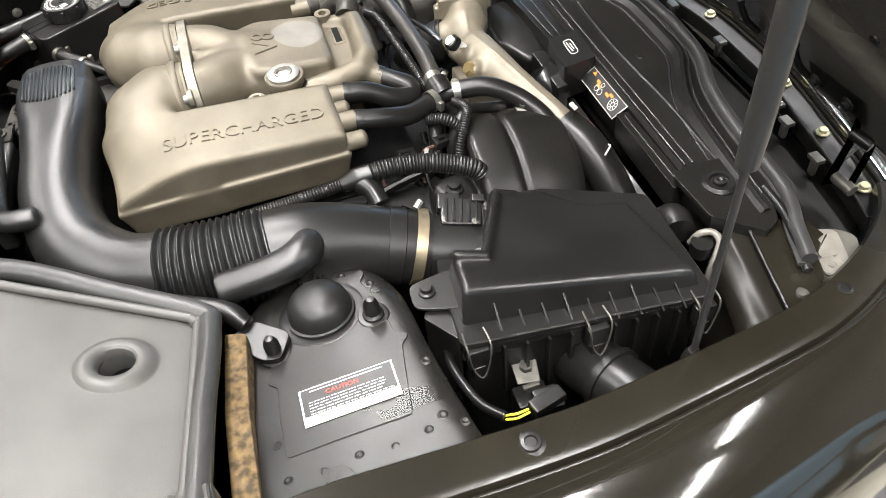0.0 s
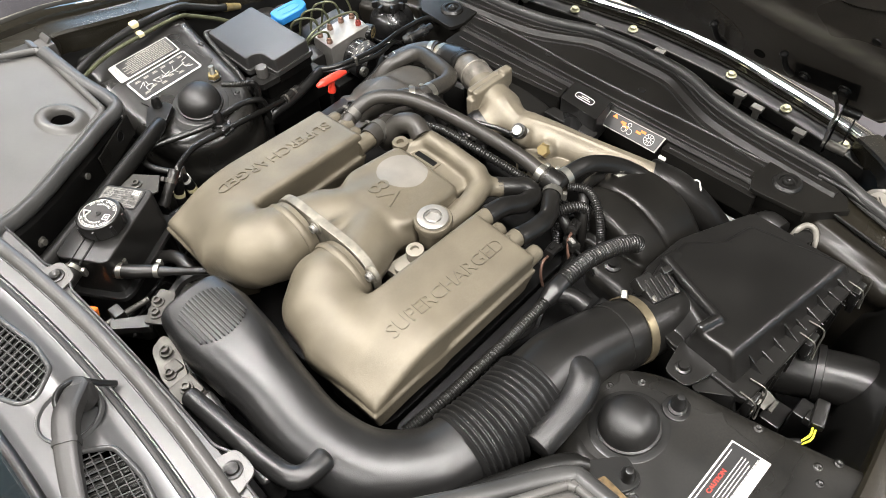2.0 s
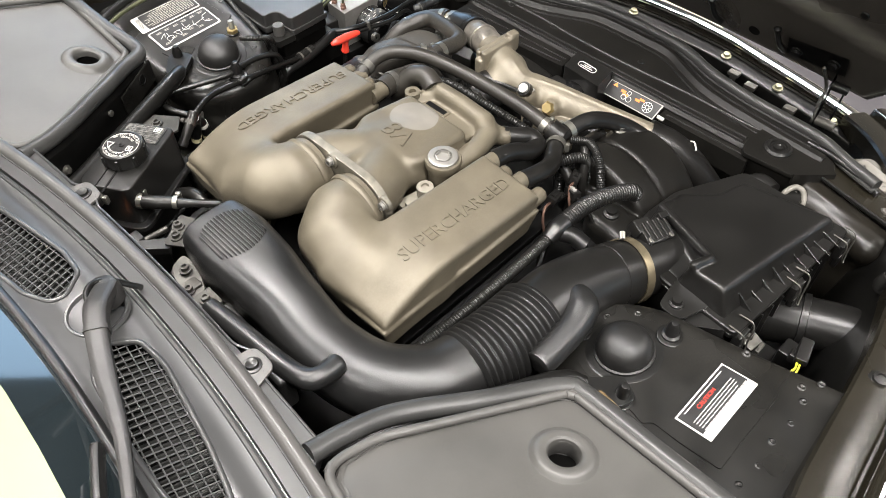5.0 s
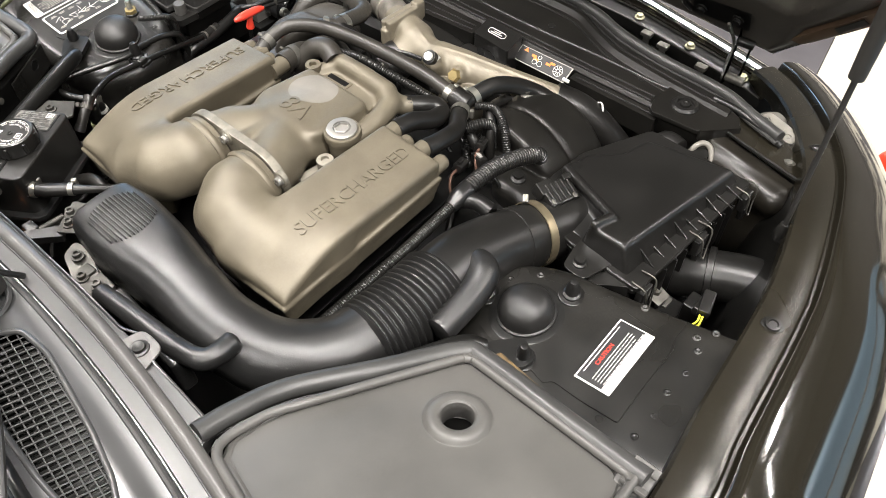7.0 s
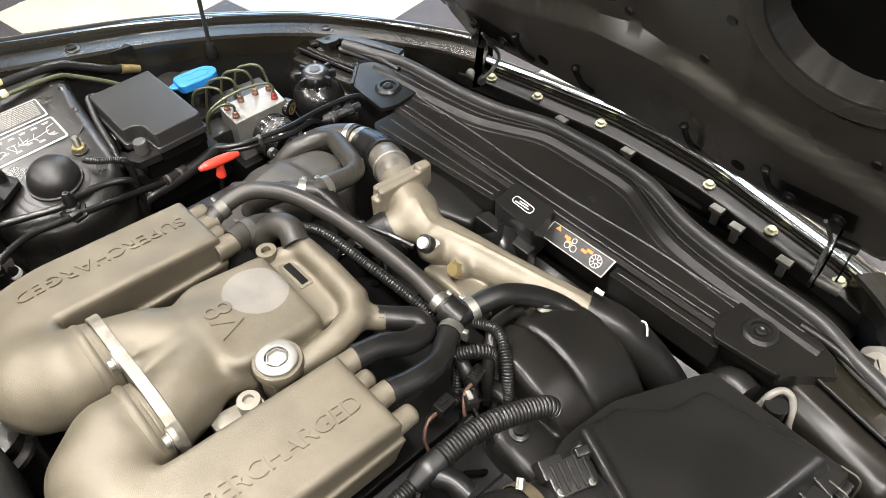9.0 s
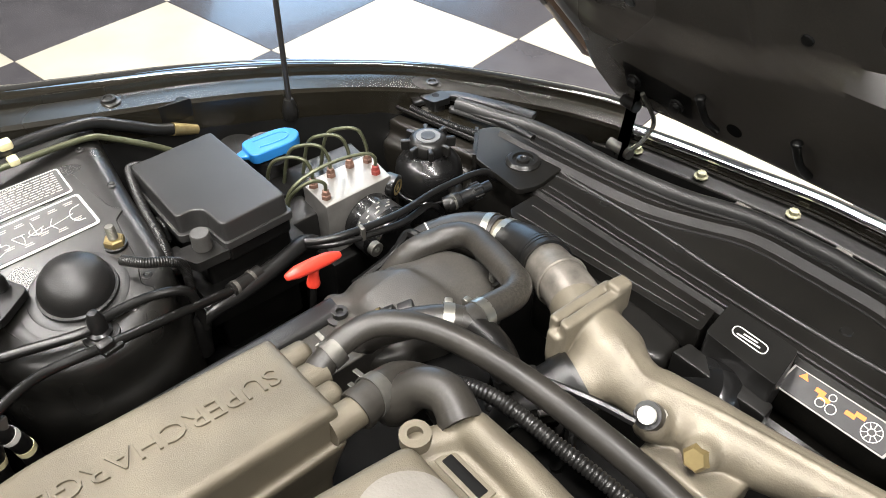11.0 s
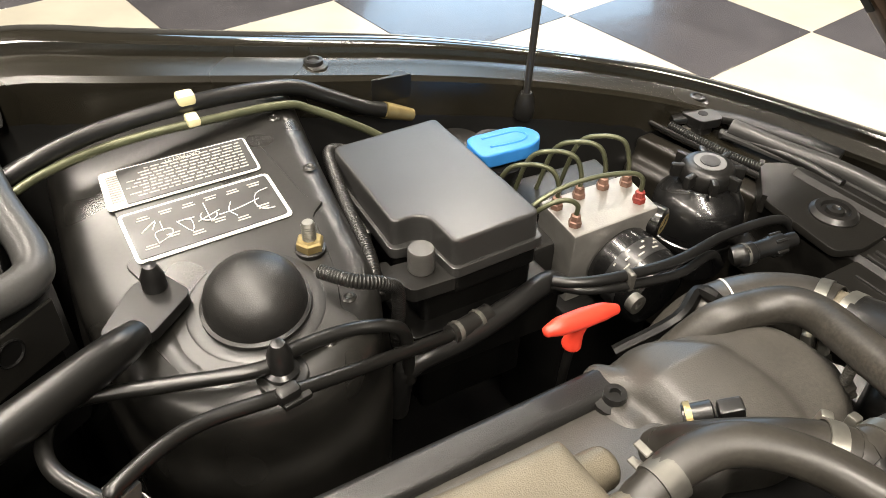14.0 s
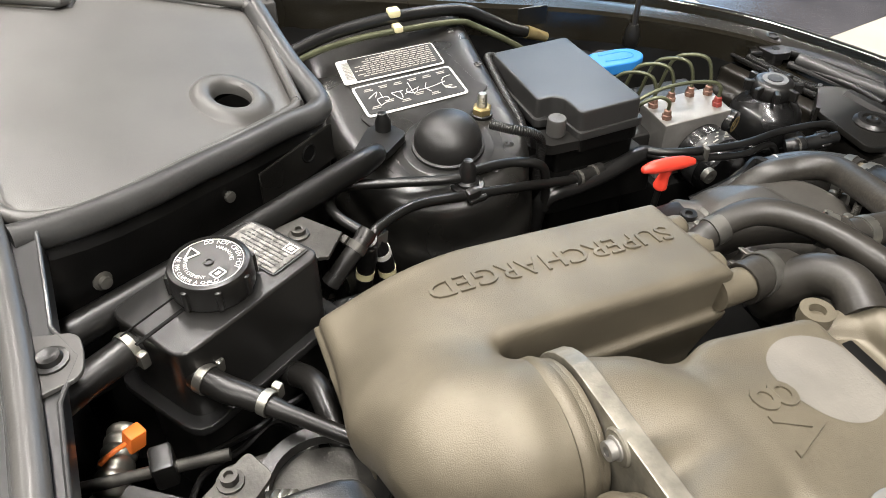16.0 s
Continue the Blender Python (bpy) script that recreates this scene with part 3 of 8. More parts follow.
for side in (-1, 1):
    strip = []
    for i in range(40):
        s = 0.03 + 1.15 * i / 39
        w = interp(HALF_S, s)
        strip.append([bon(s, side * (w - 0.034), 0.016), bon(s, side * (w - 0.026), 0.004), bon(s, side * (w - 0.006), 0.003), bon(s, side * (w + 0.003), 0.008), bon(s, side * (w + 0.003), 0.018)])
    part("edge_flange", sheet(strip, 0.001), BRONZE, bonnet, "brown metallic folded edge flange", 40)
    for k in range(7):
        s = 0.10 + 0.075 * k
        w = interp(HALF_S, s + 0.03)
        dw = (interp(HALF_S, s + 0.06) - interp(HALF_S, s)) / 0.06
        bm = rbox((0, 0, 0), (0.062, 0.012, 0.002), 0.0008, 1)
        bm.transform(Matrix.Translation(bon(s + 0.03, side * (w - 0.016), 0.0015)) @ Matrix(((BU.x, 0, -BN.x), (0, 1, 0), (BU.z, 0, -BN.z))).to_4x4() @ pose(0, 0, 0, 0, 0, side * math.degrees(math.atan(dw))))
        part("flange_slot", bm, SATIN, bonnet, "dark recessed slot")
for ps, py in ((0.205, -0.12), (0.205, 0.12), (0.155, -0.36), (0.155, 0.36), (0.30, -0.16), (0.30, 0.16), (0.23, 0.0)):
    part("panel_plug", lathe([(0, 0), (0.008, 0), (0.007, 0.003), (0, 0.0035)], seg=14, m=between(bon(ps, py, 0.0225), bon(ps, py, -0.05))), SATIN, bonnet, "small black plug")
part("panel_hole", lathe([(0, 0), (0.016, 0), (0.016, 0.001), (0, 0.001)], seg=24, m=between(bon(0.262, -0.505, 0.0015), bon(0.262, -0.505, -0.05))), DEEP, bonnet, "dark round hole")
part("panel_hole", lathe([(0, 0), (0.016, 0), (0.016, 0.001), (0, 0.001)], seg=24, m=between(bon(0.262, 0.505, 0.0015), bon(0.262, 0.505, -0.05))), DEEP, bonnet, "dark round hole")
for y in (-0.235, -0.103, 0.103, 0.235):
    part("rubber_buffer", tube([bon(0.012, y - 0.014, -0.002), bon(0.040, y - 0.008, -0.012), bon(0.066, y - 0.002, -0.012), bon(0.076, y, -0.010)], [0.0055, 0.005, 0.005, 0.0075], 12, 4, round_end=True), RUBBER, bonnet, "black rubber buffer pin")
for y in (-0.185, 0.195):
    part("panel_hole", lathe([(0, 0), (0.011, 0), (0.011, 0.001), (0, 0.001)], seg=20, m=between(bon(0.025, y, 0.0015), bon(0.025, y, -0.05))), DEEP, bonnet, "dark oval hole")
for side in (-1, 1):
    corners = [bon(0.012, side * 0.255, -0.004), bon(0.058, side * 0.255, -0.004), bon(0.070, side * 0.365, -0.004), bon(0.018, side * 0.365, -0.004)]
    bm = bmesh.new()
    bm.faces.new([bm.verts.new(p) for p in corners])
    bmesh.ops.solidify(bm, geom=bm.faces[:], thickness=0.004)
    pl = part("hinge_plate", bm, SATIN, bonnet, "black hinge plate")
    for yy, outline in ((0.350, ((0.586, 0.612), (0.600, 0.690), (0.601, 0.762), (0.612, 0.766), (0.617, 0.735), (0.615, 0.680), (0.606, 0.606))), (0.371, ((0.606, 0.606), (0.618, 0.690), (0.612, 0.764), (0.622, 0.768), (0.632, 0.720), (0.632, 0.668), (0.622, 0.602)))):
        bm = bmesh.new()
        bm.faces.new([bm.verts.new((x, side * yy, z)) for x, z in outline])
        bmesh.ops.solidify(bm, geom=bm.faces[:], thickness=0.003)
        bmesh.ops.bevel(bm, geom=bm.edges[:], offset=0.0008, segments=1, affect="EDGES")
        part("hinge_arm", bm, SATIN, bonnet, "black pressed hinge arm")
    part("hinge_web", tube([(0.608, side * 0.348, 0.700), (0.618, side * 0.377, 0.695)], 0.009, 12, 2), SATIN, bonnet, "black spacer tube")
    part("earth_strap", tube([bon(0.030, side * 0.330, -0.012), (0.640, side * 0.335, 0.668), (0.625, side * 0.338, 0.640), (0.600, side * 0.347, 0.622)], 0.0032, 8, 8, 0.0004, 0.003), DULLSTEEL, bonnet, "braided earth strap")
    part("hinge_pivot", tube([(0.606, side * 0.342, 0.622), (0.610, side * 0.384, 0.620)], 0.009, 14, 2), DULLSTEEL, bonnet, "hinge pivot pin")
    for p in (bon(0.046, side * 0.344, -0.008), bon(0.036, side * 0.275, -0.008)):
        part("hinge_bolt", lathe([(0, 0), (0.011, 0), (0.011, 0.003), (0.0075, 0.0035), (0.0075, 0.009), (0, 0.0095)], seg=10, m=between(p, Vector(p) - BN)), SATIN, pl)

for side in (-1, 1):
    st = thing("gas_strut", "black gas strut holding the bonnet open", "gas strut", "bonnet struts", at=(0.203, side * 0.612, 0.735))
    top = Vector((0.215, side * 0.595, 1.545))
    b = Vector((0.203, side * 0.612, 0.735))
    part("rod", tube([b, b.lerp(top, 0.40)], 0.0037, 12, 2), STRUTPAINT, st, "slim piston rod")
    part("cylinder", tube([b.lerp(top, 0.363), b.lerp(top, 0.368), b.lerp(top, 0.995), top], [0.0085, 0.0103, 0.0103, 0.009], 20, 2), STRUTPAINT, st, "black lacquered cylinder")
    part("ball_socket", join(lathe([(0, -0.012), (0.008, -0.010), (0.011, 0.0), (0.009, 0.012), (0.006, 0.02), (0, 0.02)], tuple(b), 14), rbox((b.x, b.y + side * 0.02, b.z - 0.004), (0.02, 0.05, 0.012), 0.003)), PLASTIC, st)

# ---- radiator cover and slam panel ----


def ridge_x(y):
    return interp(RIDGE_S, abs(y))


RIDGE_S = smooth_table([(0, 0.495), (0.08, 0.492), (0.13, 0.47), (0.2, 0.442), (0.3, 0.428), (0.42, 0.418)])
SEAL_S = smooth_table([(0, 0.528), (0.1, 0.52), (0.18, 0.492), (0.27, 0.476), (0.40, 0.466), (0.463, 0.440), (0.506, 0.424), (0.53, 0.414)])
rows = []
for i in range(61):
    y = -0.43 + 0.86 * i / 60
    rx, sx = ridge_x(y), interp(SEAL_S, abs(y))
    rows.append([(0.360, y, 0.60), (0.362, y, 0.64), (0.365, y, 0.66), (0.369, y, 0.684), (0.374, y, 0.690), (rx - 0.02, y, 0.691), (rx - 0.008, y, 0.694), (rx, y, 0.702), (rx + 0.006, y, 0.703), (rx + 0.012, y, 0.696),
                 (sx - 0.014, y, 0.694), (sx, y, 0.692), (sx + 0.012, y, 0.684), (sx + 0.02, y, 0.66), (sx + 0.035, y, 0.60), (0.66, y, 0.56)])
slam = thing("radiator_cover", "black plastic radiator cover with moulded ridges", "radiator cover", at=(0.40, 0, 0.69))
part("cover_panel", sheet(rows, 0.0025), COVER, slam, "", 25)
for side in (-1, 1):
    ear = rounded([(0.348, side * 0.325), (0.375, side * 0.315), (0.43, side * 0.32), (0.445, side * 0.40), (0.428, side * 0.448), (0.402, side * 0.460), (0.354, side * 0.412)], 0.008, 3)
    part("bracket_lip", prism([(0.401, side * 0.462), (0.353, side * 0.415), (0.356, side * 0.411), (0.404, side * 0.458)], 0.680, 0.7005, 0), COVER, slam)
    part("end_bracket", prism(ear if side > 0 else ear[::-1], 0.688, 0.697, 0.002), COVER, slam, "satin black end bracket with a bolt boss")
    part("bracket_bolt", lathe([(0.0, 0), (0.023, 0), (0.023, 0.004), (0.019, 0.008), (0.014, 0.008), (0.013, 0.004), (0.009, 0.004), (0.008, 0.008), (0.004, 0.009), (0, 0.006)], (0.395, side * 0.3635, 0.695), 24), PLASTIC, slam, "black bolt in a round boss")
for k, (off, zz) in enumerate(((0.0, 0.0), (0.012, 0.0), (0.028, 0.0))):
    pts = [(0.377 + off, y, 0.691) for y in (-0.31, -0.1, 0.1, 0.31)] if k < 2 else [(ridge_x(y) - 0.016, y, 0.6915) for y in [-0.40 + 0.8 * i / 24 for i in range(25)]]
    part("moulded_bead", tube(pts, 0.0022, 8, 3), PLASTIC, slam)
part("moulded_bead", tube([(ridge_x(y) + 0.016, y, 0.696) for y in [-0.40 + 0.8 * i / 24 for i in range(25)]], 0.0026, 8, 3), PLASTIC, slam)
part("pressed_rib", tube([(0.430, -0.361, 0.6955), (0.421, -0.312, 0.691), (0.422, -0.177, 0.690), (0.416, -0.056, 0.690), (0.416, 0.056, 0.690), (0.422, 0.177, 0.690), (0.421, 0.312, 0.691), (0.430, 0.361, 0.6955)], 0.0042, 12, 5), PLASTIC, slam, "raised rounded rib")
for y in (-0.27, -0.06, 0.13, 0.24):
    part("cover_clip", lathe([(0, 0), (0.007, 0), (0.006, 0.002), (0, 0.0025)], (0.415 if abs(y) > 0.1 else 0.44, y, 0.691), 14), PLASTIC, slam)
seal_pts = [(interp(SEAL_S, abs(y)), y, 0.698 + 0.06 * max(0, abs(y) - 0.43)) for y in [-0.520 + 1.04 * i / 40 for i in range(41)]]
fs = thing("front_seal", "black rubber bonnet seal strip along the nose", "rubber seal", at=(0.5, 0, 0.69))
part("seal_bulb", tube(seal_pts, 0.0095, 12, 3), SEAL, fs, "round hollow seal bulb")
part("seal_base", sweep([(x - 0.009, y, z - 0.006) for x, y, z in seal_pts], [(0.010, 0.005, 4)] * len(seal_pts), 10, 2), SEAL, fs, "flat clip-on base")
rail = thing("front_rail", "black painted front cross rail with zinc bolts", "front rail", at=(0.66, 0, 0.58))
rp = [[(front_x(y) - 0.050, y, 0.575), (front_x(y) - 0.045, y, 0.597), (front_x(y) - 0.010, y, 0.600), (front_x(y) - 0.006, y, 0.575)] for y in [-0.43 + 0.86 * i / 40 for i in range(41)]]
part("rail_bar", sheet(rp, 0.003), SATIN, rail, "", 30)
# thin lighter tubes drawn as the highlights along the rail's edges
for off, zz in ((-0.045, 0.5985), (-0.010, 0.6015)):
    part("rail_edge", tube([(front_x(y) + off, y, zz) for y in [-0.42 + 0.84 * i / 28 for i in range(29)]], 0.0022, 8, 2), DARKALLOY, rail, "lighter line standing in for the edge's highlight")
for y, off in ((-0.16, -0.066), (-0.205, -0.072), (-0.295, -0.068), (0.03, -0.066), (0.17, -0.068)):
    part("rail_clip", join(rbox((front_x(y) + off, y, 0.606), (0.016, 0.024, 0.008), 0.002), rbox((front_x(y) + off, y, 0.590), (0.008, 0.012, 0.03), 0.001)), DULLSTEEL, rail, "pale metal clip")
for y in (-0.37, -0.244, -0.115, 0.118, 0.255, 0.36):
    part("rail_bolt", lathe([(0, 0), (0.011, 0), (0.011, 0.002), (0.007, 0.003), (0.007, 0.008), (0, 0.009)], (front_x(y) - 0.027, y, 0.600), 8), BOLTZINC, rail, "yellow zinc plated bolt")

# ---- suspension towers ----
LIDZ = lambda x, y: 0.84 - 0.282 * (x + 0.336) + 0.166 * (abs(y) - 0.483)


def tower(side):
    t = thing("suspension_tower", "satin black suspension tower with rubber dome cap and label" if side > 0 else "dusty satin black suspension tower with rubber dome cap and caution label", "suspension tower", "suspension towers", at=(-0.14, side * 0.5, 0.6))
    poly = [(-0.255, 0.50), (-0.240, 0.405), (-0.205, 0.362), (-0.14, 0.345), (-0.085, 0.362), (-0.052, 0.42), (-0.046, 0.52), (-0.040, 0.58), (-0.026, 0.69), (-0.24, 0.70), (-0.25, 0.63)]
    rise = lambda x, y: 0.779 + 0.15 * (y - 0.55) + 0.06 * (x + 0.15)

    def shell(P):
        body = d_block(P, rounded(poly, 0.030, 5), 0.42, rise(P[0], P[1]), 0.020, 0.06)
        skirt = d_block(P, rounded([(x * 1.0 + (x + 0.145) * 0.04, y if y > 0.5 else y + (y - 0.52) * 0.05) for x, y in poly], 0.03, 5), 0.42, rise(P[0], P[1]) - 0.055, 0.012, 0.03)
        ring = d_run(P, [(-0.144 + 0.062 * math.cos(a), 0.434 + 0.062 * math.sin(a), rise(-0.144, 0.434 + 0.062 * math.sin(a)) - 0.0088, 0.0075) for a in [math.pi * 2 * k / 24 for k in range(25)]])
        return union(0.006, smin(body, skirt, 0.012), ring)

    cast("tower_shell", shell, (-0.275, 0.32, 0.42), (-0.005, 0.72, 0.83), SATINDUST, t, side=side, step=0.004, smooth=14)
    plate = [(-0.080, 0.470), (-0.077, 0.494), (-0.064, 0.504), (-0.074, 0.515), (-0.081, 0.559), (-0.087, 0.602), (-0.160, 0.601), (-0.208, 0.602), (-0.208, 0.552), (-0.205, 0.516), (-0.214, 0.507), (-0.208, 0.490), (-0.205, 0.470), (-0.216, 0.434), (-0.205, 0.401), (-0.170, 0.382), (-0.136, 0.381), (-0.104, 0.390), (-0.090, 0.384), (-0.086, 0.392), (-0.094, 0.404), (-0.084, 0.436)]
    bm = prism(rounded(plate, 0.004, 3), 0.777, 0.7805, 0.0005, 1, lambda x, y: 0.15 * (y - 0.55) + 0.06 * (x + 0.15))
    part("pressed_plate", bm if side > 0 else flip(bm), SATINDUST, t, "pressed cover plate")
    for px, py in ((-0.058, 0.545), (-0.062, 0.615), (-0.185, 0.392), (-0.112, 0.385), (-0.085, 0.412), (-0.205, 0.420)):
        part("spot_weld", lathe([(0, -0.0003), (0.0018, 0.0001), (0.0032, 0.0010), (0.0044, 0.0006), (0.0056, -0.0003)], (px, side * py, 0.779 + 0.15 * (py - 0.55) + 0.06 * (px + 0.15)), 14), SATINDUST, t, "shallow weld dimple")
    tilt = pose(-0.144, side * 0.434, 0.760, side * 8.5, -3.4, 0)
    part("mount_flange", lathe([(0.0530, -0.006), (0.0515, 0.0010), (0.0490, 0.0030), (0.0460, 0.0038), (0.0420, 0.0036), (0, 0.0035)], seg=48, m=tilt), SATIN, t)
    part("dome_cap", lathe([(0.0378, 0.004), (0.0378, 0.0070), (0.0352, 0.0080), (0.0346, 0.0145), (0.0325, 0.0218), (0.0280, 0.0287), (0.0206, 0.0336), (0.0110, 0.0361), (0, 0.0366)], seg=40, m=tilt), DOMERUBBER, t, "smooth black rubber dome cap")
    for px, py in ((-0.201, 0.470), (-0.092, 0.463), (-0.149, 0.374)):
        zz = 0.779 + 0.15 * (py - 0.55) + 0.06 * (px + 0.15)
        rp2 = 0.0115 if side > 0 and px == -0.092 else 0.017
        pb = part("stud_plate", lathe([(0, -0.002), (rp2, -0.002), (rp2, 0.003), (rp2 - 0.0015, 0.004), (0, 0.004)], (px, side * py, zz), 20), SATIN, t)
        if side > 0 and px == -0.092:
            part("hex_nut", lathe([(0, 0), (0.0105, 0), (0.0105, 0.007), (0.009, 0.0085), (0, 0.0085)], (px, side * py, zz + 0.003), 6), ZINC, pb, "yellow zinc nut")
            part("threaded_stud", lathe([(0, 0)] + [(0.0048 + 0.0005 * (k % 2), 0.008 + 0.001 * k) for k in range(15)] + [(0.004, 0.0235), (0, 0.0235)], (px, side * py, zz + 0.003), 14), STEEL, pb, "bare steel stud")
            continue
        part("stud_cap", lathe([(0, 0), (0.0115, 0), (0.0115, 0.004), (0.0085, 0.006), (0.0083, 0.018), (0.006, 0.024), (0.0045, 0.0275), (0, 0.0285)], (px, side * py, zz + 0.003), 16), RUBBER, pb, "black rubber stud cap")
    return t


tower_near, tower_far = tower(-1), tower(1)

# ---- battery and blower lids beside the bulkhead ----


def lid(side):
    holder = thing("compartment_lid", "charcoal plastic compartment lid with a round hole and rubber rim", "plastic lid", "compartment lids", at=(-0.4, side * 0.5, 0.83))
    c = (-0.336, 0.483)
    rim_in = [(-0.262, 0.437), (-0.420, 0.360), (-0.461, 0.340), (-0.510, 0.334), (-0.526, 0.343), (-0.544, 0.423), (-0.590, 0.660), (-0.283, 0.655)][::-1]
    path = [(-0.275, 0.665), (-0.265, 0.560), (-0.253, 0.455), (-0.262, 0.425), (-0.345, 0.376), (-0.425, 0.328), (-0.480, 0.313), (-0.523, 0.309)]
    if side > 0:  # the outer rear corner is cut away on this side
        c = (-0.344, 0.474)
        rim_in = [(-0.288, 0.638), (-0.457, 0.650), (-0.462, 0.608), (-0.582, 0.604), (-0.544, 0.423), (-0.534, 0.330), (-0.515, 0.320), (-0.488, 0.325), (-0.461, 0.338), (-0.432, 0.358), (-0.373, 0.399), (-0.328, 0.431), (-0.285, 0.463)]
        path = [(-0.285, 0.632), (-0.276, 0.540), (-0.264, 0.482), (-0.271, 0.457), (-0.307, 0.434), (-0.354, 0.401), (-0.395, 0.374), (-0.431, 0.349), (-0.462, 0.330), (-0.489, 0.316), (-0.525, 0.302)]
    S = (lambda x, y: LIDZ(x, y) - 0.84)
    ri = rounded(rim_in, 0.022, 6)
    bm = bmesh.new()
    ang = [2 * math.pi * k / 72 for k in range(72)]
    ring = []
    for a in ang:
        best = 9.0
        for (x1, y1), (x2, y2) in zip(ri, ri[1:] + ri[:1]):
            ex, ey = x2 - x1, y2 - y1
            det = math.cos(a) * -ey + math.sin(a) * ex
            if abs(det) > 1e-9:
                t = ((x1 - c[0]) * -ey + (y1 - c[1]) * ex) / det
                w = (math.cos(a) * (y1 - c[1]) - math.sin(a) * (x1 - c[0])) / det
                if t > 0 and -1e-6 <= w <= 1 + 1e-6:
                    best = min(best, t)
        ring.append((c[0] + best * math.cos(a), c[1] + best * math.sin(a)))
    ri = ring
    inset = lambda k, z: [(x + (c[0] - x) * k, y + (c[1] - y) * k, z) for x, y in ri]
    loops = [inset(0, 0.815), inset(0, 0.836), inset(0.012, 0.8375), inset(0.022, 0.8368), inset(0.034, 0.8368), inset(0.046, 0.8385), inset(0.11, 0.839)]
    for r, z in ((0.0380, 0.8390), (0.0360, 0.8396), (0.0342, 0.8415), (0.0318, 0.8446), (0.0285, 0.8468), (0.0245, 0.8474), (0.0205, 0.8464), (0.0180, 0.8440), (0.0168, 0.840), (0.0166, 0.8345)):
        loops.append([(c[0] + r * math.cos(a), c[1] + r * math.sin(a), z) for a in ang])
    # denser rings between rim and collar
    dense = loops[:7]
    for k in (0.25, 0.5, 0.75):
        dense.append([tuple(Vector(p).lerp(Vector(q), k)) for p, q in zip(loops[6], loops[7])])
    rings(bm, dense + loops[7:], cap=False)
    for v in bm.verts:
        v.co.z += S(v.co.x, v.co.y)
    if side < 0:
        flip(bm)
    part("lid_panel", bm, LIDGREY, holder, "charcoal grained lid panel", 30)
    cup = 0.798 if side > 0 else 0.807
    # on the far side this cup is added, near-black to paint the hole's shade
    part("hole_cup", lathe([(0, 0.796), (0.0185, 0.796), (0.0185, 0.8350), (0.0168, 0.8350), (0.0168, cup), (0, cup)], (c[0], side * c[1], LIDZ(*c) - 0.84), 32), DEEP if side > 0 else SEALGREY, holder, "added near-black cup for the shade in the hole" if side > 0 else "grey plug below the hole")
    # two beads that run along its edge
    P = rounded(rim_in, 0.014, 5)
    part("rim_bead", tube([(x, side * y, LIDZ(x, y) + 0.004) for x, y in P + P[:1]], 0.0052, 12, 2), LIDGREY, holder, "raised inner bead")
    part("rim", tube([(x, side * y, LIDZ(x, y) + 0.002) for x, y in path], 0.0118, 16, 8), SEAL, holder, "thick dark grey rubber rim")
    if side > 0:  # the side of the compartment below the rim, with a pierced plate and two bolts
        foot = [(x + 0.0052, y - 0.0085) for x, y in path[2:]]
        # wall colour is near-black to paint the shade under the rim
        part("side_wall", sheet([[(x, y, 0.70), (x, y, LIDZ(x, y) - 0.014), (x - 0.003, y + 0.005, LIDZ(x, y) - 0.007)] for x, y in foot], 0.002), SHADEBLACK, holder, "side wall below the rim, blackened for shade")
        turn = Matrix.Translation((-0.302, 0.4205, 0.790)) @ pose(0, 0, 0, 0, 0, 34)
        pp = part("wall_plate", rbox((0, 0, 0), (0.100, 0.003, 0.040), 0.001, 1, m=turn), SATINDUST, holder, "dull black plate with a round hole")
        part("wall_hole", lathe([(0, 0), (0.0075, 0), (0.0085, 0.0012), (0.0095, 0.0006), (0.0095, -0.002), (0, -0.002)], seg=20, m=turn @ Matrix.Translation((0.014, -0.0018, 0.006)) @ pose(0, 0, 0, 90, 0, 0)), DEEP, pp, "dark round hole")
        for bx, by in ((-0.3745, 0.3795), (-0.4815, 0.3105)):
            part("wall_bolt", lathe([(0, -0.004), (0.008, -0.004), (0.008, 0.002), (0.005, 0.003), (0.005, 0.007), (0, 0.0075)], seg=12, m=between((bx, by, 0.806), (bx + 0.5, by - 0.85, 0.806))), DULLSTEEL, holder, "small steel bolt")
    box = prism(rounded(rim_in, 0.012, 4), 0.55, 0.812, 0.003, 1, S, 0)
    if side < 0:
        flip(box)
    # box sides likewise hold the shade below the lid in their colour
    part("box_wall", box, SHADEBLACK, holder)
    return holder


lid(-1)
lid(1)

# ---- scuttle panel, grilles and windscreen ----
cowl = thing("scuttle_panel", "grey plastic scuttle panel with air grilles below the windscreen", "scuttle panel", at=(-0.58, 0, 0.87))


def seal_x(y):
    return -0.510 - 0.245 * y * y


def lip_x(y):
    return -0.497 - 0.11 * y * y


def scuttle_z(x, y):
    return interp([(-0.20, 0.920), (-0.17, 0.908), (-0.145, 0.898), (-0.125, 0.891), (-0.10, 0.887), (-0.062, 0.885), (-0.048, 0.881), (-0.038, 0.880)], x - seal_x(y))


def inside(p, poly):
    x, y = p
    c = False
    n = len(poly)
    for i in range(n):
        (x1, y1), (x2, y2) = poly[i], poly[(i + 1) % n]
        if (y1 > y) != (y2 > y) and x < (x2 - x1) * (y - y1) / (y2 - y1) + x1:
            c = not c
    return c


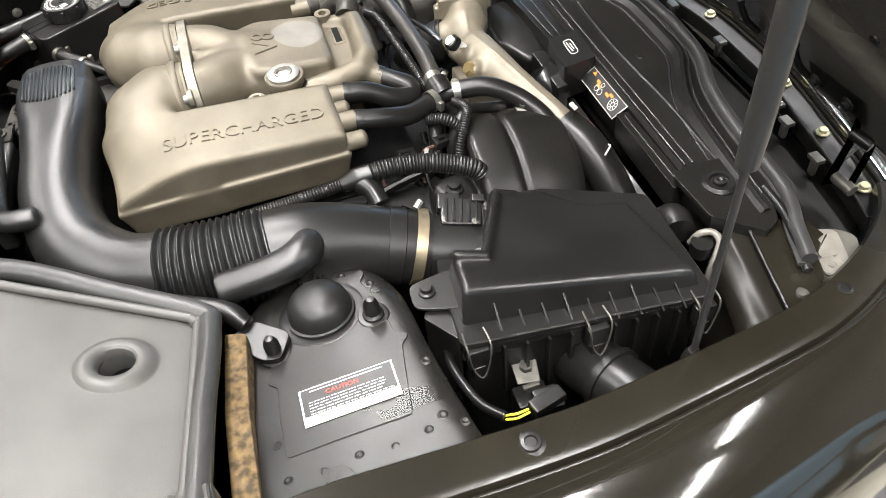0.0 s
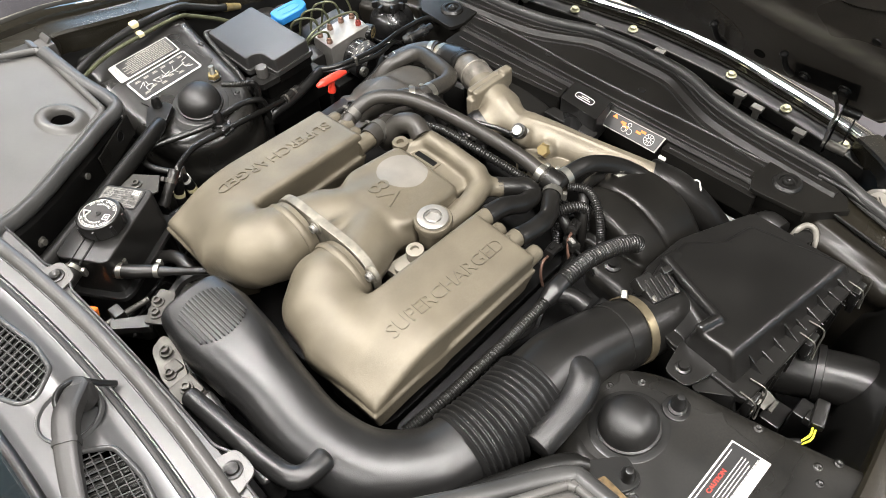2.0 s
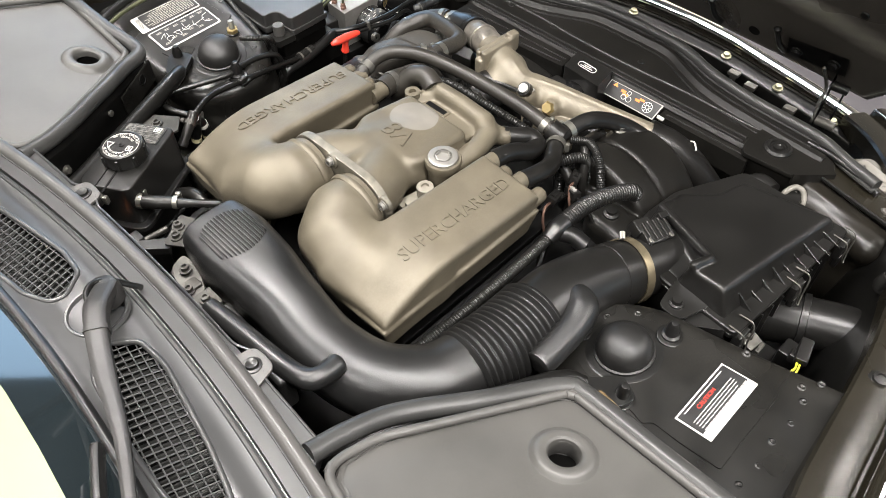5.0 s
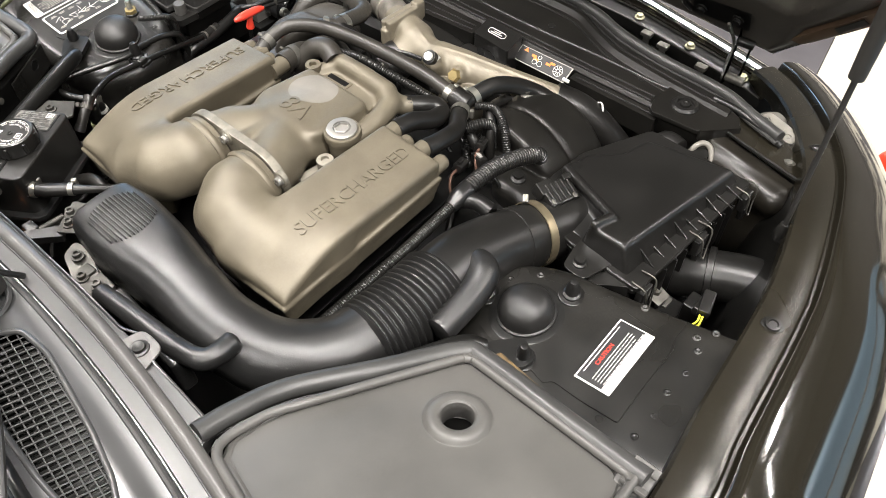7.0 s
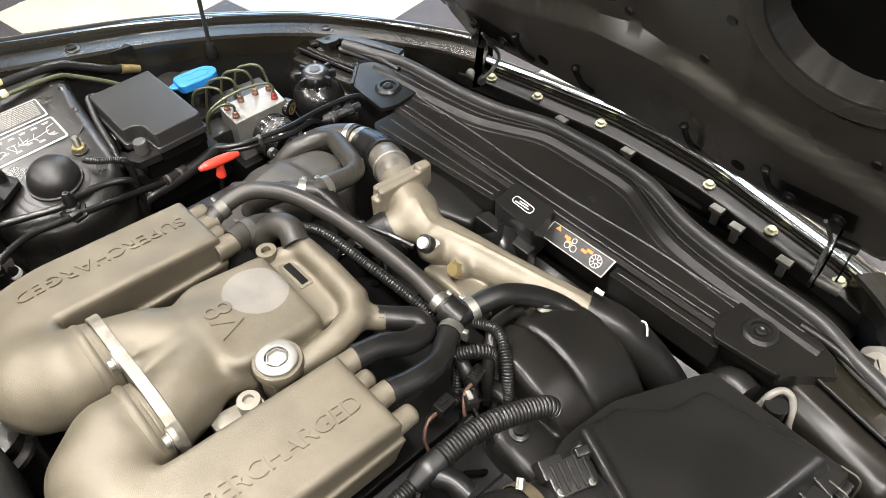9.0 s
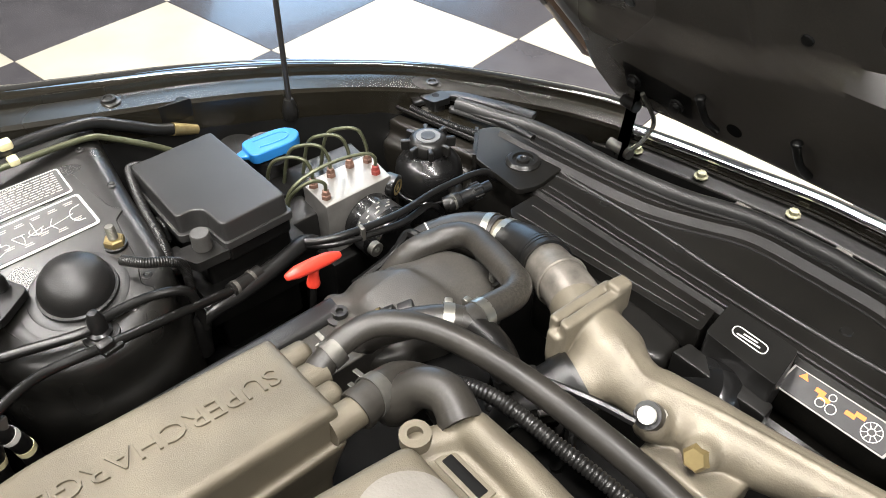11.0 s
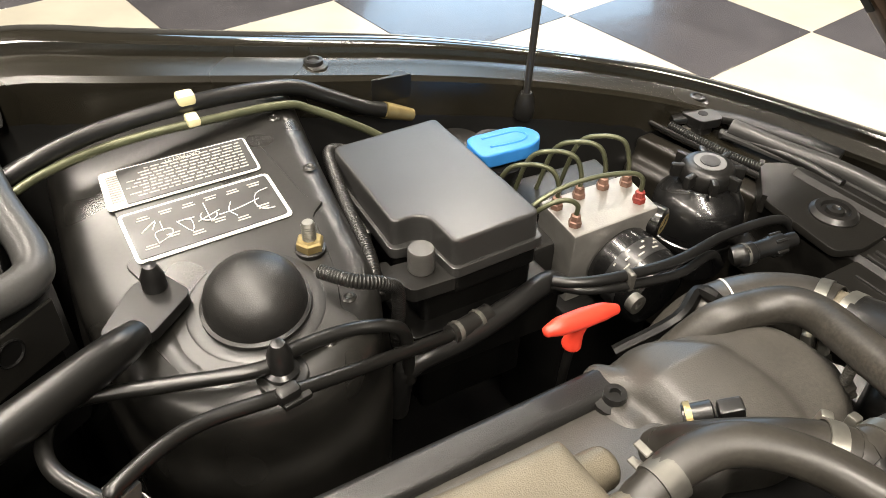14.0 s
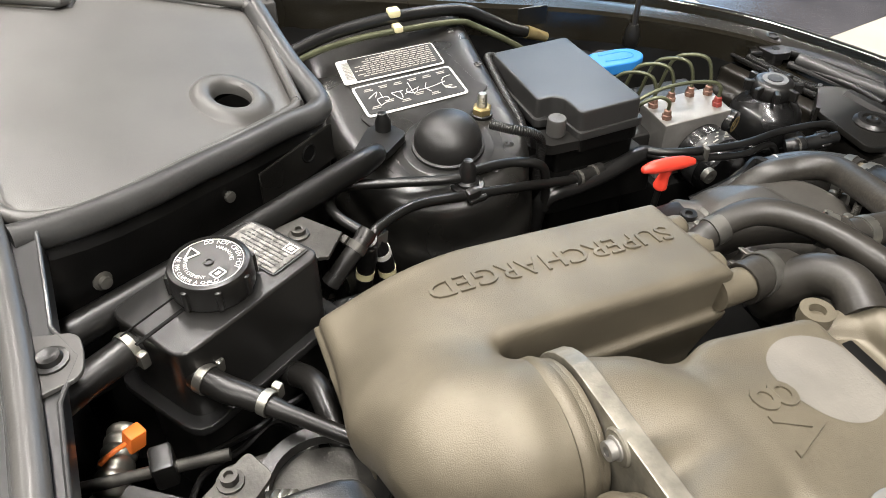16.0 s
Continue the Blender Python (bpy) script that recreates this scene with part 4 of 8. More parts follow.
GRILLE = rounded([(-0.598, 0.066), (-0.571, 0.088), (-0.568, 0.132), (-0.578, 0.190), (-0.588, 0.244), (-0.602, 0.297), (-0.617, 0.330), (-0.634, 0.334), (-0.645, 0.300), (-0.646, 0.248), (-0.642, 0.183), (-0.630, 0.100), (-0.615, 0.070)], 0.008, 3)
GRILLES = {-1: [(x, -y) for x, y in GRILLE], 1: [(x, y - 0.043) for x, y in GRILLE]}
bm = bmesh.new()
vs = []
OFF = [-0.036 - 0.0034 * k for k in range(31)]
YS = [-0.60 + 1.20 * i / 300 for i in range(301)]
for y in YS:
    xs = seal_x(y)
    vs.append([bm.verts.new((xs + o, y, scuttle_z(xs + o, y))) for o in OFF])
for a, b in zip(vs, vs[1:]):
    for k in range(len(OFF) - 1):
        q = (a[k], a[k + 1], b[k + 1], b[k])
        c = sum((v.co for v in q), Vector()) / 4
        if not (inside((c.x, c.y), GRILLES[-1]) or inside((c.x, c.y), GRILLES[1])):
            bm.faces.new(q)
bmesh.ops.delete(bm, geom=[v for v in bm.verts if not v.link_faces], context="VERTS")
part("scuttle_sheet", bm, SCUTTLE, cowl, "glossy grey panel with two grille openings", 60)
rows = []
for i in range(101):
    y = -0.60 + 1.20 * i / 100
    xs, lx = seal_x(y), (lip_x(y) if abs(y) < 0.315 else seal_x(y) + 0.009)
    rows.append([(lx, y, 0.845), (lx, y, 0.866), (xs + 0.006, y, 0.8665), (xs - 0.006, y, 0.868), (xs - 0.009, y, 0.8745), (xs - 0.0255, y, 0.8755), (xs - 0.027, y, 0.869), (xs - 0.0285, y, 0.869), (xs - 0.030, y, 0.880), (xs - 0.0325, y, 0.8825), (xs - 0.0355, y, 0.882), (xs - 0.0375, y, 0.879)])
part("scuttle_flange", sheet(rows, 0.0015), SCUTTLE, cowl, "stepped grey mounting flange", 25)
lip = [(max(lip_x(y), seal_x(y) + 0.011) + 0.013 * (unit(1 - abs(y + 0.182) / 0.030) + unit(1 - abs(y - 0.172) / 0.030)), y, 0.869) for y in [-0.312 + 0.624 * i / 80 for i in range(81)]]
part("flange_lip", tube(lip, 0.0016, 8, 1), SCUTTLE, cowl, "thin upturned lip")
bs = thing("bulkhead_seal", "grey rubber bulkhead seal strip", "rubber seal", at=(-0.51, 0, 0.87))
part("seal_bulb", tube([(seal_x(y), y, 0.8755) for y in [-0.60 + 1.20 * i / 40 for i in range(41)]], 0.0088, 14, 2), SEALGREY, bs, "rounded grey seal bulb")
part("seal_lip", tube([(seal_x(y) - 0.0085, y, 0.8745) for y in [-0.60 + 1.20 * i / 40 for i in range(41)]], 0.0022, 8, 2), SEAL, bs, "thin dark sealing lip")
for sy in (-0.190, 0.173):
    tab = part("fixing_tab", prism(rounded([(-0.516, sy - 0.026), (-0.486, sy - 0.018), (-0.484, sy), (-0.486, sy + 0.018), (-0.516, sy + 0.026)], 0.008), 0.8670, 0.8705, 0.001), SEALGREY, cowl)
    part("tab_screw", lathe([(0, 0), (0.0105, 0), (0.0105, 0.0015), (0.0075, 0.002), (0.0065, 0.005), (0.003, 0.0045), (0, 0.003)], (-0.502, sy, 0.8705), 18), PLASTIC, tab, "black cross-head screw")
part("pivot_dish", lathe([(0.029, -0.001), (0.032, 0.002), (0.034, 0.002), (0.036, -0.001)], (-0.584, -0.022, 0.887), 36), SCUTTLE, cowl, "pressed ring round the wiper pivot")
part("panel_hole", lathe([(0, 0), (0.004, 0), (0.004, 0.001), (0, 0.001)], (-0.557, -0.031, 0.884), 16), DEEP, cowl, "small dark hole")
rows = []
for i in range(21):
    y = -0.75 + 1.5 * i / 20
    e = seal_x(min(0.42, abs(y))) - 0.141 - 0.1 * max(0, abs(y) - 0.42)
    rows.append([(e - q, y, 0.893 + 0.548 * q) for q in (0.0, 0.020, 0.046, 0.25, 0.55)])
ws = thing("windscreen", "dark glass windscreen behind the scuttle panel", "windscreen", at=(-0.7, 0, 0.9))
part("glass", sheet([r[2:] for r in rows], 0.005), PALEGLASS, ws, "pale greenish reflecting glass pane", 60)
part("edge_band", sheet([r[:3] for r in rows], 0.005), SCREEN, ws, "black printed band along the lower edge", 60)
part("lower_seal", tube([(r[0][0] + 0.004, r[0][1], r[0][2] + 0.002) for r in rows], 0.006, 10, 3), RUBBER, ws, "black rubber edge strip")

# ---- engine ----
block = thing("engine_block", "engine block with alloy brackets low in the bay, coloured dark for shade", "engine", at=(-0.1, 0, 0.5))
# block colour includes the shade low in the bay
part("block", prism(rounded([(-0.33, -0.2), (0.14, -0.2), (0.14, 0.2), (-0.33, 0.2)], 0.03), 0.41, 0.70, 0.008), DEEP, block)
for side in (-1, 1):
    cc = rounded([(-0.32, 0.205), (0.06, 0.205), (0.06, 0.30), (-0.32, 0.30)], 0.02)
    bm = prism(cc, 0.56, 0.728 if side > 0 else 0.690, 0.010, 3, lambda x, y: -0.30 * (y - 0.25))
    # the near cover takes the near-black that paints shade, the far one its grey
    part("cam_cover", bm if side > 0 else flip(bm), OLDPLASTIC if side > 0 else SHADEBLACK, block, "dusty grey cam cover" if side > 0 else "cam cover coloured near-black for shade")
    drop = 0.0 if side > 0 else -0.038
    rail_bm = prism([(-0.315, 0.274), (0.055, 0.274), (0.055, 0.3015), (-0.315, 0.3015)], 0.670 + drop, 0.7285 + drop, 0.007, 4)
    part("cover_rail", rail_bm if side > 0 else flip(rail_bm), GRAINED, block, "raised rail along the cam cover")
    for bx in (0.044, -0.151, -0.28):
        part("cover_bolt", lathe([(0, 0), (0.014, 0), (0.014, 0.004), (0.008, 0.005), (0.008, 0.011), (0.004, 0.011), (0.004, 0.007), (0, 0.007)], (bx, side * 0.272, 0.722 + drop), 14), PLASTIC, block)
    # front cover of each bank, a smooth domed moulding
    if side < 0:
        def cover(P):
            x, y, z = P
            dome = 0.765 - 6.0 * (y + 0.213) ** 2
            rear = d_block(P, rounded([(0.100, -0.158), (0.153, -0.158), (0.153, -0.345), (0.097, -0.345), (0.093, -0.25)], 0.02, 4), 0.55, dome - 1.5 * (x - 0.125) ** 2, 0.011)
            fore = d_block(P, rounded([(0.150, -0.160), (0.205, -0.156), (0.236, -0.20), (0.240, -0.28), (0.225, -0.345), (0.150, -0.350)], 0.02, 4), 0.55, dome - 0.003 - 2.4 * np.maximum(0, x - 0.160) ** 2, 0.012)
            ledge = d_block(P, rounded([(0.080, -0.190), (0.110, -0.180), (0.110, -0.30), (0.078, -0.30)], 0.012, 4), 0.55, 0.716, 0.008)
            low = d_block(P, rounded([(0.030, -0.235), (0.092, -0.226), (0.100, -0.345), (0.030, -0.345)], 0.02, 4), 0.55, 0.724 - 3.5 * (y + 0.255) ** 2 - 2.0 * (x - 0.06) ** 2, 0.016)
            seam = d_run(P, [(0.1515, yy, 0.764 - 6.0 * (yy + 0.213) ** 2, 0.0024) for yy in [-0.16 - 0.0125 * k for k in range(15)]])
            return union(0.003, smax(smin(rear, fore, 0.003), -seam, 0.002), ledge, low)
        cast("timing_cover", cover, (0.02, -0.365, 0.62), (0.25, -0.145, 0.775), COVER, block, "matt black domed front cover with a stepped joint")
    else:
        def cover(P):
            x, y, z = P
            rear = d_block(P, rounded([(0.060, 0.305), (0.100, 0.309), (0.134, 0.268), (0.146, 0.190), (0.118, 0.176), (0.062, 0.196), (0.050, 0.25)], 0.022, 4), 0.55, 0.752 - 0.42 * np.maximum(0, y - 0.262) - 0.20 * np.maximum(0, 0.225 - y) - 3.2 * (x - 0.112) ** 2, 0.020)
            fore = d_block(P, rounded([(0.100, 0.300), (0.150, 0.298), (0.196, 0.262), (0.206, 0.215), (0.182, 0.178), (0.120, 0.180)], 0.022, 4), 0.55, 0.744 - 0.30 * np.maximum(0, y - 0.262) - 0.30 * np.maximum(0, 0.215 - y) - 3.0 * np.maximum(0, x - 0.150) ** 2, 0.020)
            low = d_block(P, rounded([(0.028, 0.200), (0.075, 0.186), (0.085, 0.300), (0.060, 0.308), (0.028, 0.275)], 0.016, 4), 0.55, 0.730 - 0.15 * np.maximum(0, y - 0.25), 0.012)
            fillet = d_run(P, [(0.052, 0.296, 0.716, 0.012), (0.068, 0.262, 0.726, 0.013), (0.092, 0.226, 0.732, 0.012)])
            return union(0.005, smin(rear, fore, 0.004), low, fillet)
        cast("timing_cover", cover, (0.015, 0.165, 0.62), (0.225, 0.32, 0.775), OLDPLASTIC, block, "dusty grey front cover with two domed lobes")
        part("pocket_nut", join(lathe([(0, 0), (0.011, 0), (0.011, 0.002), (0.0085, 0.0025), (0.0085, 0.008), (0, 0.008)], (0.186, 0.203, 0.726), 6), lathe([(0, 0)] + [(0.0036 + 0.0005 * (k % 2), 0.006 + 0.0011 * k) for k in range(18)] + [(0, 0.026)], (0.186, 0.203, 0.726), 12)), DULLSTEEL, block, "bare steel stud and nut in a pocket")
part("cover_bolt", lathe([(0, 0), (0.012, 0), (0.012, 0.004), (0.0075, 0.006), (0.0075, 0.011), (0, 0.012)], (0.193, -0.181, 0.7525), 14), DULLSTEEL, block, "bare steel bolt")
part("cover_bolt", lathe([(0, 0), (0.012, 0), (0.012, 0.004), (0.0075, 0.006), (0.0075, 0.011), (0, 0.012)], (0.062, -0.2665, 0.7225), 14), PLASTIC, block)


oc = thing("oil_filler_cap", "orange-red plastic oil filler cap with moulded grip lobes", "filler cap", at=(-0.192, 0.258, 0.715))
part("collar", lathe([(0, 0), (0.017, 0), (0.017, 0.008), (0, 0.008)], (-0.192, 0.258, 0.712), 24), PLASTIC, oc)
lobes = [((0.0215 + 0.0035 * math.cos(5 * a)) * math.cos(a) - 0.192, (0.0215 + 0.0035 * math.cos(5 * a)) * math.sin(a) + 0.258) for a in [2 * math.pi * k / 60 for k in range(60)]]
part("grip", prism(lobes, 0.717, 0.731, 0.003, 2), RED, oc, "lobed grip ring")
part("cap_top", lathe([(0, 0), (0.0155, 0), (0.0155, 0.0025), (0.014, 0.0035), (0, 0.0035)], (-0.192, 0.258, 0.7308), 30), RED, oc)


def cooler(side):
    """The charge cooler over one bank: a long cast box whose rear end turns inwards and forwards."""
    t = thing("charge_cooler", "champagne painted cast charge cooler with raised lettering", "charge cooler", "charge coolers", at=(-0.2, side * 0.17, 0.75))
    top = lambda x, y: 0.830 - 0.11 * (y - 0.114) + 0.065 * (-0.057 - x)
    plan = [(-0.056, 0.113), (-0.054, 0.217), (-0.343, 0.217), (-0.347, 0.108), (-0.30, 0.075), (-0.25, 0.112)]

    def shape(P):
        x, y, z = P
        fall = 0.801 + 0.40 * (x + 0.343) - 0.165 * (y - 0.212)
        body = d_block(P, plan, np.where(y < 0.165, 0.690, 0.735), -smax(-top(x, y), -fall, 0.020), 0.009, 0.10)
        skirt = d_block(P, [(-0.054, 0.110), (-0.0525, 0.2195), (-0.347, 0.2195), (-0.350, 0.108), (-0.30, 0.08), (-0.25, 0.110)], 0.738, np.minimum(top(x, y) - 0.030, 0.788), 0.003, 0.25)
        elbow = d_run(P, [(-0.235, 0.165, 0.776, 0.046), (-0.285, 0.148, 0.783, 0.046), (-0.302, 0.106, 0.798, 0.047), (-0.294, 0.070, 0.810, 0.050), (-0.268, 0.054, 0.8145, 0.0505), (-0.236, 0.050, 0.8145, 0.046)])
        end = np.maximum(elbow, x + 0.232)
        return smin(smin(body, end, 0.024), skirt, 0.003)

    cast("casting", shape, (-0.365, -0.01, 0.685), (-0.045, 0.23, 0.875), CAST, t, side=side)
    part("collar_ring", lathe([(0.040, -0.005), (0.0480, -0.005), (0.0498, -0.002), (0.0498, 0.002), (0.0480, 0.005), (0.040, 0.005)], seg=44, m=between((-0.2435, side * 0.050, 0.8145), (-0.22, side * 0.050, 0.8145))), CAST, t, "cast collar ring")
    part("joint_ring", lathe([(0.038, -0.003), (0.0450, -0.003), (0.0460, 0), (0.0450, 0.003), (0.038, 0.003)], seg=40, m=between((-0.2335, side * 0.050, 0.8145), (-0.22, side * 0.050, 0.8145))), CAST, t, "cast joint ring")
    part("clamp_band", lathe([(0.045, -0.0016), (0.0482, -0.0012), (0.0482, 0.0012), (0.045, 0.0016)], seg=44, m=between((-0.225, side * 0.050, 0.8145), (-0.22, side * 0.050, 0.8145))), ALU, t, "bright clamp band")
    part("joint_gasket", lathe([(0.038, -0.0015), (0.0448, -0.0015), (0.0448, 0.0015), (0.038, 0.0015)], seg=40, m=between((-0.238, side * 0.050, 0.8145), (-0.22, side * 0.050, 0.8145))), DULLSTEEL, t, "thin grey joint seam")
    turn = 0 if side < 0 else 180
    words = text_mesh("SUPERCHARGED", 0.0268, 0.0017, Matrix.Translation((-0.1725, side * 0.1725, 0)) @ pose(0, 0, 0, 0, 0, 90 + side * 90))
    words.transform(Matrix.Diagonal((1, side, 1, 1)))
    settle(words, shape, 0.87, 0.0)
    words.transform(Matrix.Diagonal((1, side, 1, 1)))
    part("lettering", words, CAST, t, "raised cast lettering")
    if side > 0:
        part("cast_mark", rbox((-0.293, 0.110, 0.8455), (0.003, 0.012, 0.003), 0.001), CAST_DARK, t)
    # three stubs on the front end for the coolant and air hoses
    for k, (yy, zz, r) in enumerate(((0.202, 0.793, 0.0125), (0.170, 0.800, 0.014), (0.145, 0.802, 0.012), (0.118, 0.805, 0.014))):
        part("hose_stub", tube([(-0.066, side * yy, zz), (-0.035 - 0.008 * (k == 2), side * yy, zz)], [r, r * 0.93], 16, 2, round_end=(k in (0, 2))), CAST, t)
    return t


cooler(-1)
cooler(1)

sc = thing("supercharger", "champagne painted cast supercharger housing with raised V8 lettering", "supercharger", at=(-0.1, 0, 0.75))


def blower(P):
    x, y, z = P
    top = 0.8265 + 0.10 * np.maximum(0, -0.04 - x)
    plate = d_block(P, rounded([(-0.150, -0.060), (-0.13, -0.068), (-0.036, -0.064), (-0.033, 0.062), (-0.125, 0.068), (-0.150, 0.055)], 0.012), 0.70, top, 0.010)
    ducts = smin(*[d_run(P, [(-0.105, 0.0, 0.790, 0.042), (-0.165, k * 0.020, 0.805, 0.041), (-0.198, k * 0.042, 0.813, 0.0405), (-0.222, k * 0.050, 0.8145, 0.041)]) for k in (-1, 1)], 0.012)
    ribs = smin(*[d_run(P, [(-0.135, k * 0.058, 0.80, 0.012), (-0.172, k * 0.060, 0.822, 0.008), (-0.205, k * 0.052, 0.838, 0.007)]) for k in (-1, 1)], 0.01)
    boss = d_run(P, [(-0.150, 0.0, 0.828, 0.006), (-0.185, 0.0, 0.834, 0.007), (-0.214, 0.0, 0.842, 0.008)])
    base = d_block(P, [(-0.16, -0.05), (-0.05, -0.085), (-0.005, -0.06), (-0.005, 0.06), (-0.16, 0.05)], 0.66, 0.775, 0.006)
    rail = d_run(P, [(-0.09, -0.084, 0.799, 0.0155), (-0.035, -0.083, 0.804, 0.0160), (-0.004, -0.075, 0.806, 0.0165), (0.010, -0.054, 0.808, 0.0165), (0.014, 0.0, 0.810, 0.0150), (0.013, 0.044, 0.812, 0.0140)])
    nose = d_run(P, [(0.002, -0.072, 0.80, 0.0145), (0.020, -0.088, 0.795, 0.0145)])
    web = d_block(P, [(-0.04, -0.06), (0.010, -0.058), (0.012, 0.050), (-0.03, 0.058)], 0.78, 0.806, 0.003)
    lug = d_run(P, [(0.004, 0.050, 0.806, 0.012), (-0.026, 0.064, 0.806, 0.011)])
    return union(0.007, union(0.014, plate, ducts, ribs, boss), base, rail, nose, web, lug)


cast("casting", blower, (-0.235, -0.112, 0.655), (0.05, 0.108, 0.87), CAST, sc)
part("lettering", settle(text_mesh("V8", 0.046, 0.0016, Matrix.Translation((-0.118, -0.006, 0)) @ pose(0, 0, 0, 0, 0, 90)), blower, 0.87, 0.0), CAST, sc, "raised V8 lettering")
part("filler_neck", lathe([(0, 0), (0.022, 0), (0.022, 0.03), (0.0255, 0.031), (0.0265, 0.036), (0.0265, 0.041), (0.0255, 0.043), (0.018, 0.043), (0.018, 0.040), (0, 0.040)], (-0.107, -0.083, 0.79), 28), CAST, sc)
part("filler_plug", lathe([(0.0215, 0), (0.0215, 0.004), (0.0195, 0.0055), (0.0125, 0.0055), (0.0120, 0.001), (0, 0.001)], (-0.107, -0.083, 0.8325), 28), ALU, sc, "pale aluminium plug with a hexagon socket")
part("plug_hexagon", lathe([(0.012, 0), (0.012, 0.004), (0.0105, 0.0045), (0.0105, 0.0005), (0, 0.0005)], (-0.107, -0.083, 0.8337), 6), ALU, sc)
hull = [(0.050 * k + 0.0485 * math.cos(radians(a)) * 1.0, 0.8145 + 0.0485 * math.sin(radians(a))) for k, a0 in ((1, -90), (-1, 90)) for a in range(a0, a0 + 181, 12)]
bm = prism(hull, -0.2290, -0.2165, 0.0012, 2)
bm.transform(Matrix(((0, 0, 1, 0), (1, 0, 0, 0), (0, 1, 0, 0), (0, 0, 0, 1))))
part("joint_flange", bm, MACHINED, sc, "worn machined flange plate behind the joint rings")
for py, pz in ((0.008, 0.852), (0.0, 0.782), (-0.097, 0.842)):
    boss = part("bolt_boss", lathe([(0, -0.004), (0.0115, -0.004), (0.0115, 0.001), (0.0105, 0.002), (0, 0.002)], seg=20, m=between((-0.2290, py, pz), (-0.40, py, pz))), MACHINED, sc, "round machined boss")
    part("flange_bolt", lathe([(0, 0.002), (0.0075, 0.002), (0.0075, 0.003), (0.0058, 0.0035), (0.0058, 0.008), (0.003, 0.008), (0.003, 0.005), (0, 0.005)], seg=12, m=between((-0.2290, py, pz), (-0.40, py, pz))), ALU, boss, "bright flange bolt")
part("side_bracket", join(prism(rounded([(-0.19, -0.105), (-0.135, -0.105), (-0.135, -0.078), (-0.19, -0.07)], 0.008), 0.785, 0.797, 0.003), lathe([(0, 0), (0.012, 0), (0.012, 0.016), (0.006, 0.017), (0.006, 0.012), (0, 0.012)], (-0.150, -0.090, 0.797), 16), lathe([(0, 0), (0.009, 0), (0.009, 0.008), (0, 0.009)], (-0.178, -0.092, 0.797), 12)), CAST_DARK, sc, "small cast bracket with bolts")
disc = bmesh.new()
for k in range(12):
    bmesh.ops.create_circle(disc, cap_ends=(k == 0), segments=40, radius=0.003 * (k + 1))
disc.verts.ensure_lookup_table()
for k in range(11):
    for q in range(40):
        a, b = 40 * k + q, 40 * k + (q + 1) % 40
        disc.faces.new((disc.verts[a], disc.verts[b], disc.verts[b + 40], disc.verts[a + 40]))
disc.transform(Matrix.Translation((-0.072, 0.012, 0)))
part("worn_patch", settle(disc, blower, 0.87, -0.0003), CASTWORN, sc, "round greyish worn patch")
part("front_slot", rbox((-0.016, 0.022, 0.806), (0.010, 0.040, 0.004), 0.0015), DEEP, sc)
part("slot_rim", rbox((-0.016, 0.022, 0.8055), (0.017, 0.048, 0.004), 0.0015), CAST, sc)
part("rear_lug", lathe([(0.006, 0), (0.012, 0), (0.012, 0.010), (0.006, 0.010)], (-0.026, 0.064, 0.812), 20), CAST, sc)

# ---- intake duct ----
intake = thing("intake_duct", "black plastic engine intake duct with corrugated section", "intake duct", at=(-0.3, -0.3, 0.72))
bm = join(sweep([(-0.402, 0.050, 0.806), (-0.402, 0.0, 0.806), (-0.402, -0.055, 0.804), (-0.406, -0.115, 0.800), (-0.410, -0.185, 0.790), (-0.392, -0.252, 0.778), (-0.345, -0.298, 0.770), (-0.295, -0.314, 0.768)],
                [(0.092, 0.098, 4.0), (0.105, 0.104, 3.8), (0.098, 0.104, 3.2), (0.088, 0.100, 2.6), (0.090, 0.096, 2.3), (0.094, 0.096, 2.1), (0.095, 0.095, 2.0), (0.095, 0.095, 2.0)], 32, 7))
fused(part("resonator", bm, GRAINED, intake, "grained black plastic resonator"), 0.003, 6)
part("bellows", tube([(-0.305, -0.314, 0.768), (-0.25, -0.320, 0.766), (-0.180, -0.321, 0.764)], 0.0505, 40, 8, 0.0034, 0.0088, crest=2.6), GRAINED, intake, "ribbed black rubber bellows", 80)
part("front_elbow", join(tube([(-0.185, -0.321, 0.764), (-0.14, -0.323, 0.760), (-0.09, -0.330, 0.748), (-0.04, -0.342, 0.734), (-0.002, -0.352, 0.724)], [0.0475, 0.049, 0.0485, 0.046, 0.045], 36, 8),
     lathe([(0.046, 0), (0.0478, 0.001), (0.0478, 0.02), (0.046, 0.021)], seg=36, m=between((-0.05, -0.339, 0.737), (-0.002, -0.352, 0.724)))), PLASTIC, intake, "smooth black rubber elbow")
cl = part("hose_clamp", lathe([(0.046, -0.0065), (0.0478, -0.0065), (0.0478, 0.0065), (0.046, 0.0065)], seg=40, m=between((-0.013, -0.349, 0.728), (0.03, -0.362, 0.716))), CLAMPGOLD, intake, "yellowed steel hose clamp")
part("clamp_screw", tube([(-0.004, -0.326, 0.770), (0.004, -0.320, 0.774)], 0.0045, 8, 2), STEEL, cl)
part("sensor_body", tube([(0.0, -0.353, 0.723), (0.085, -0.378, 0.705)], 0.0435, 36, 3), PLASTIC, intake, "black air flow sensor body")
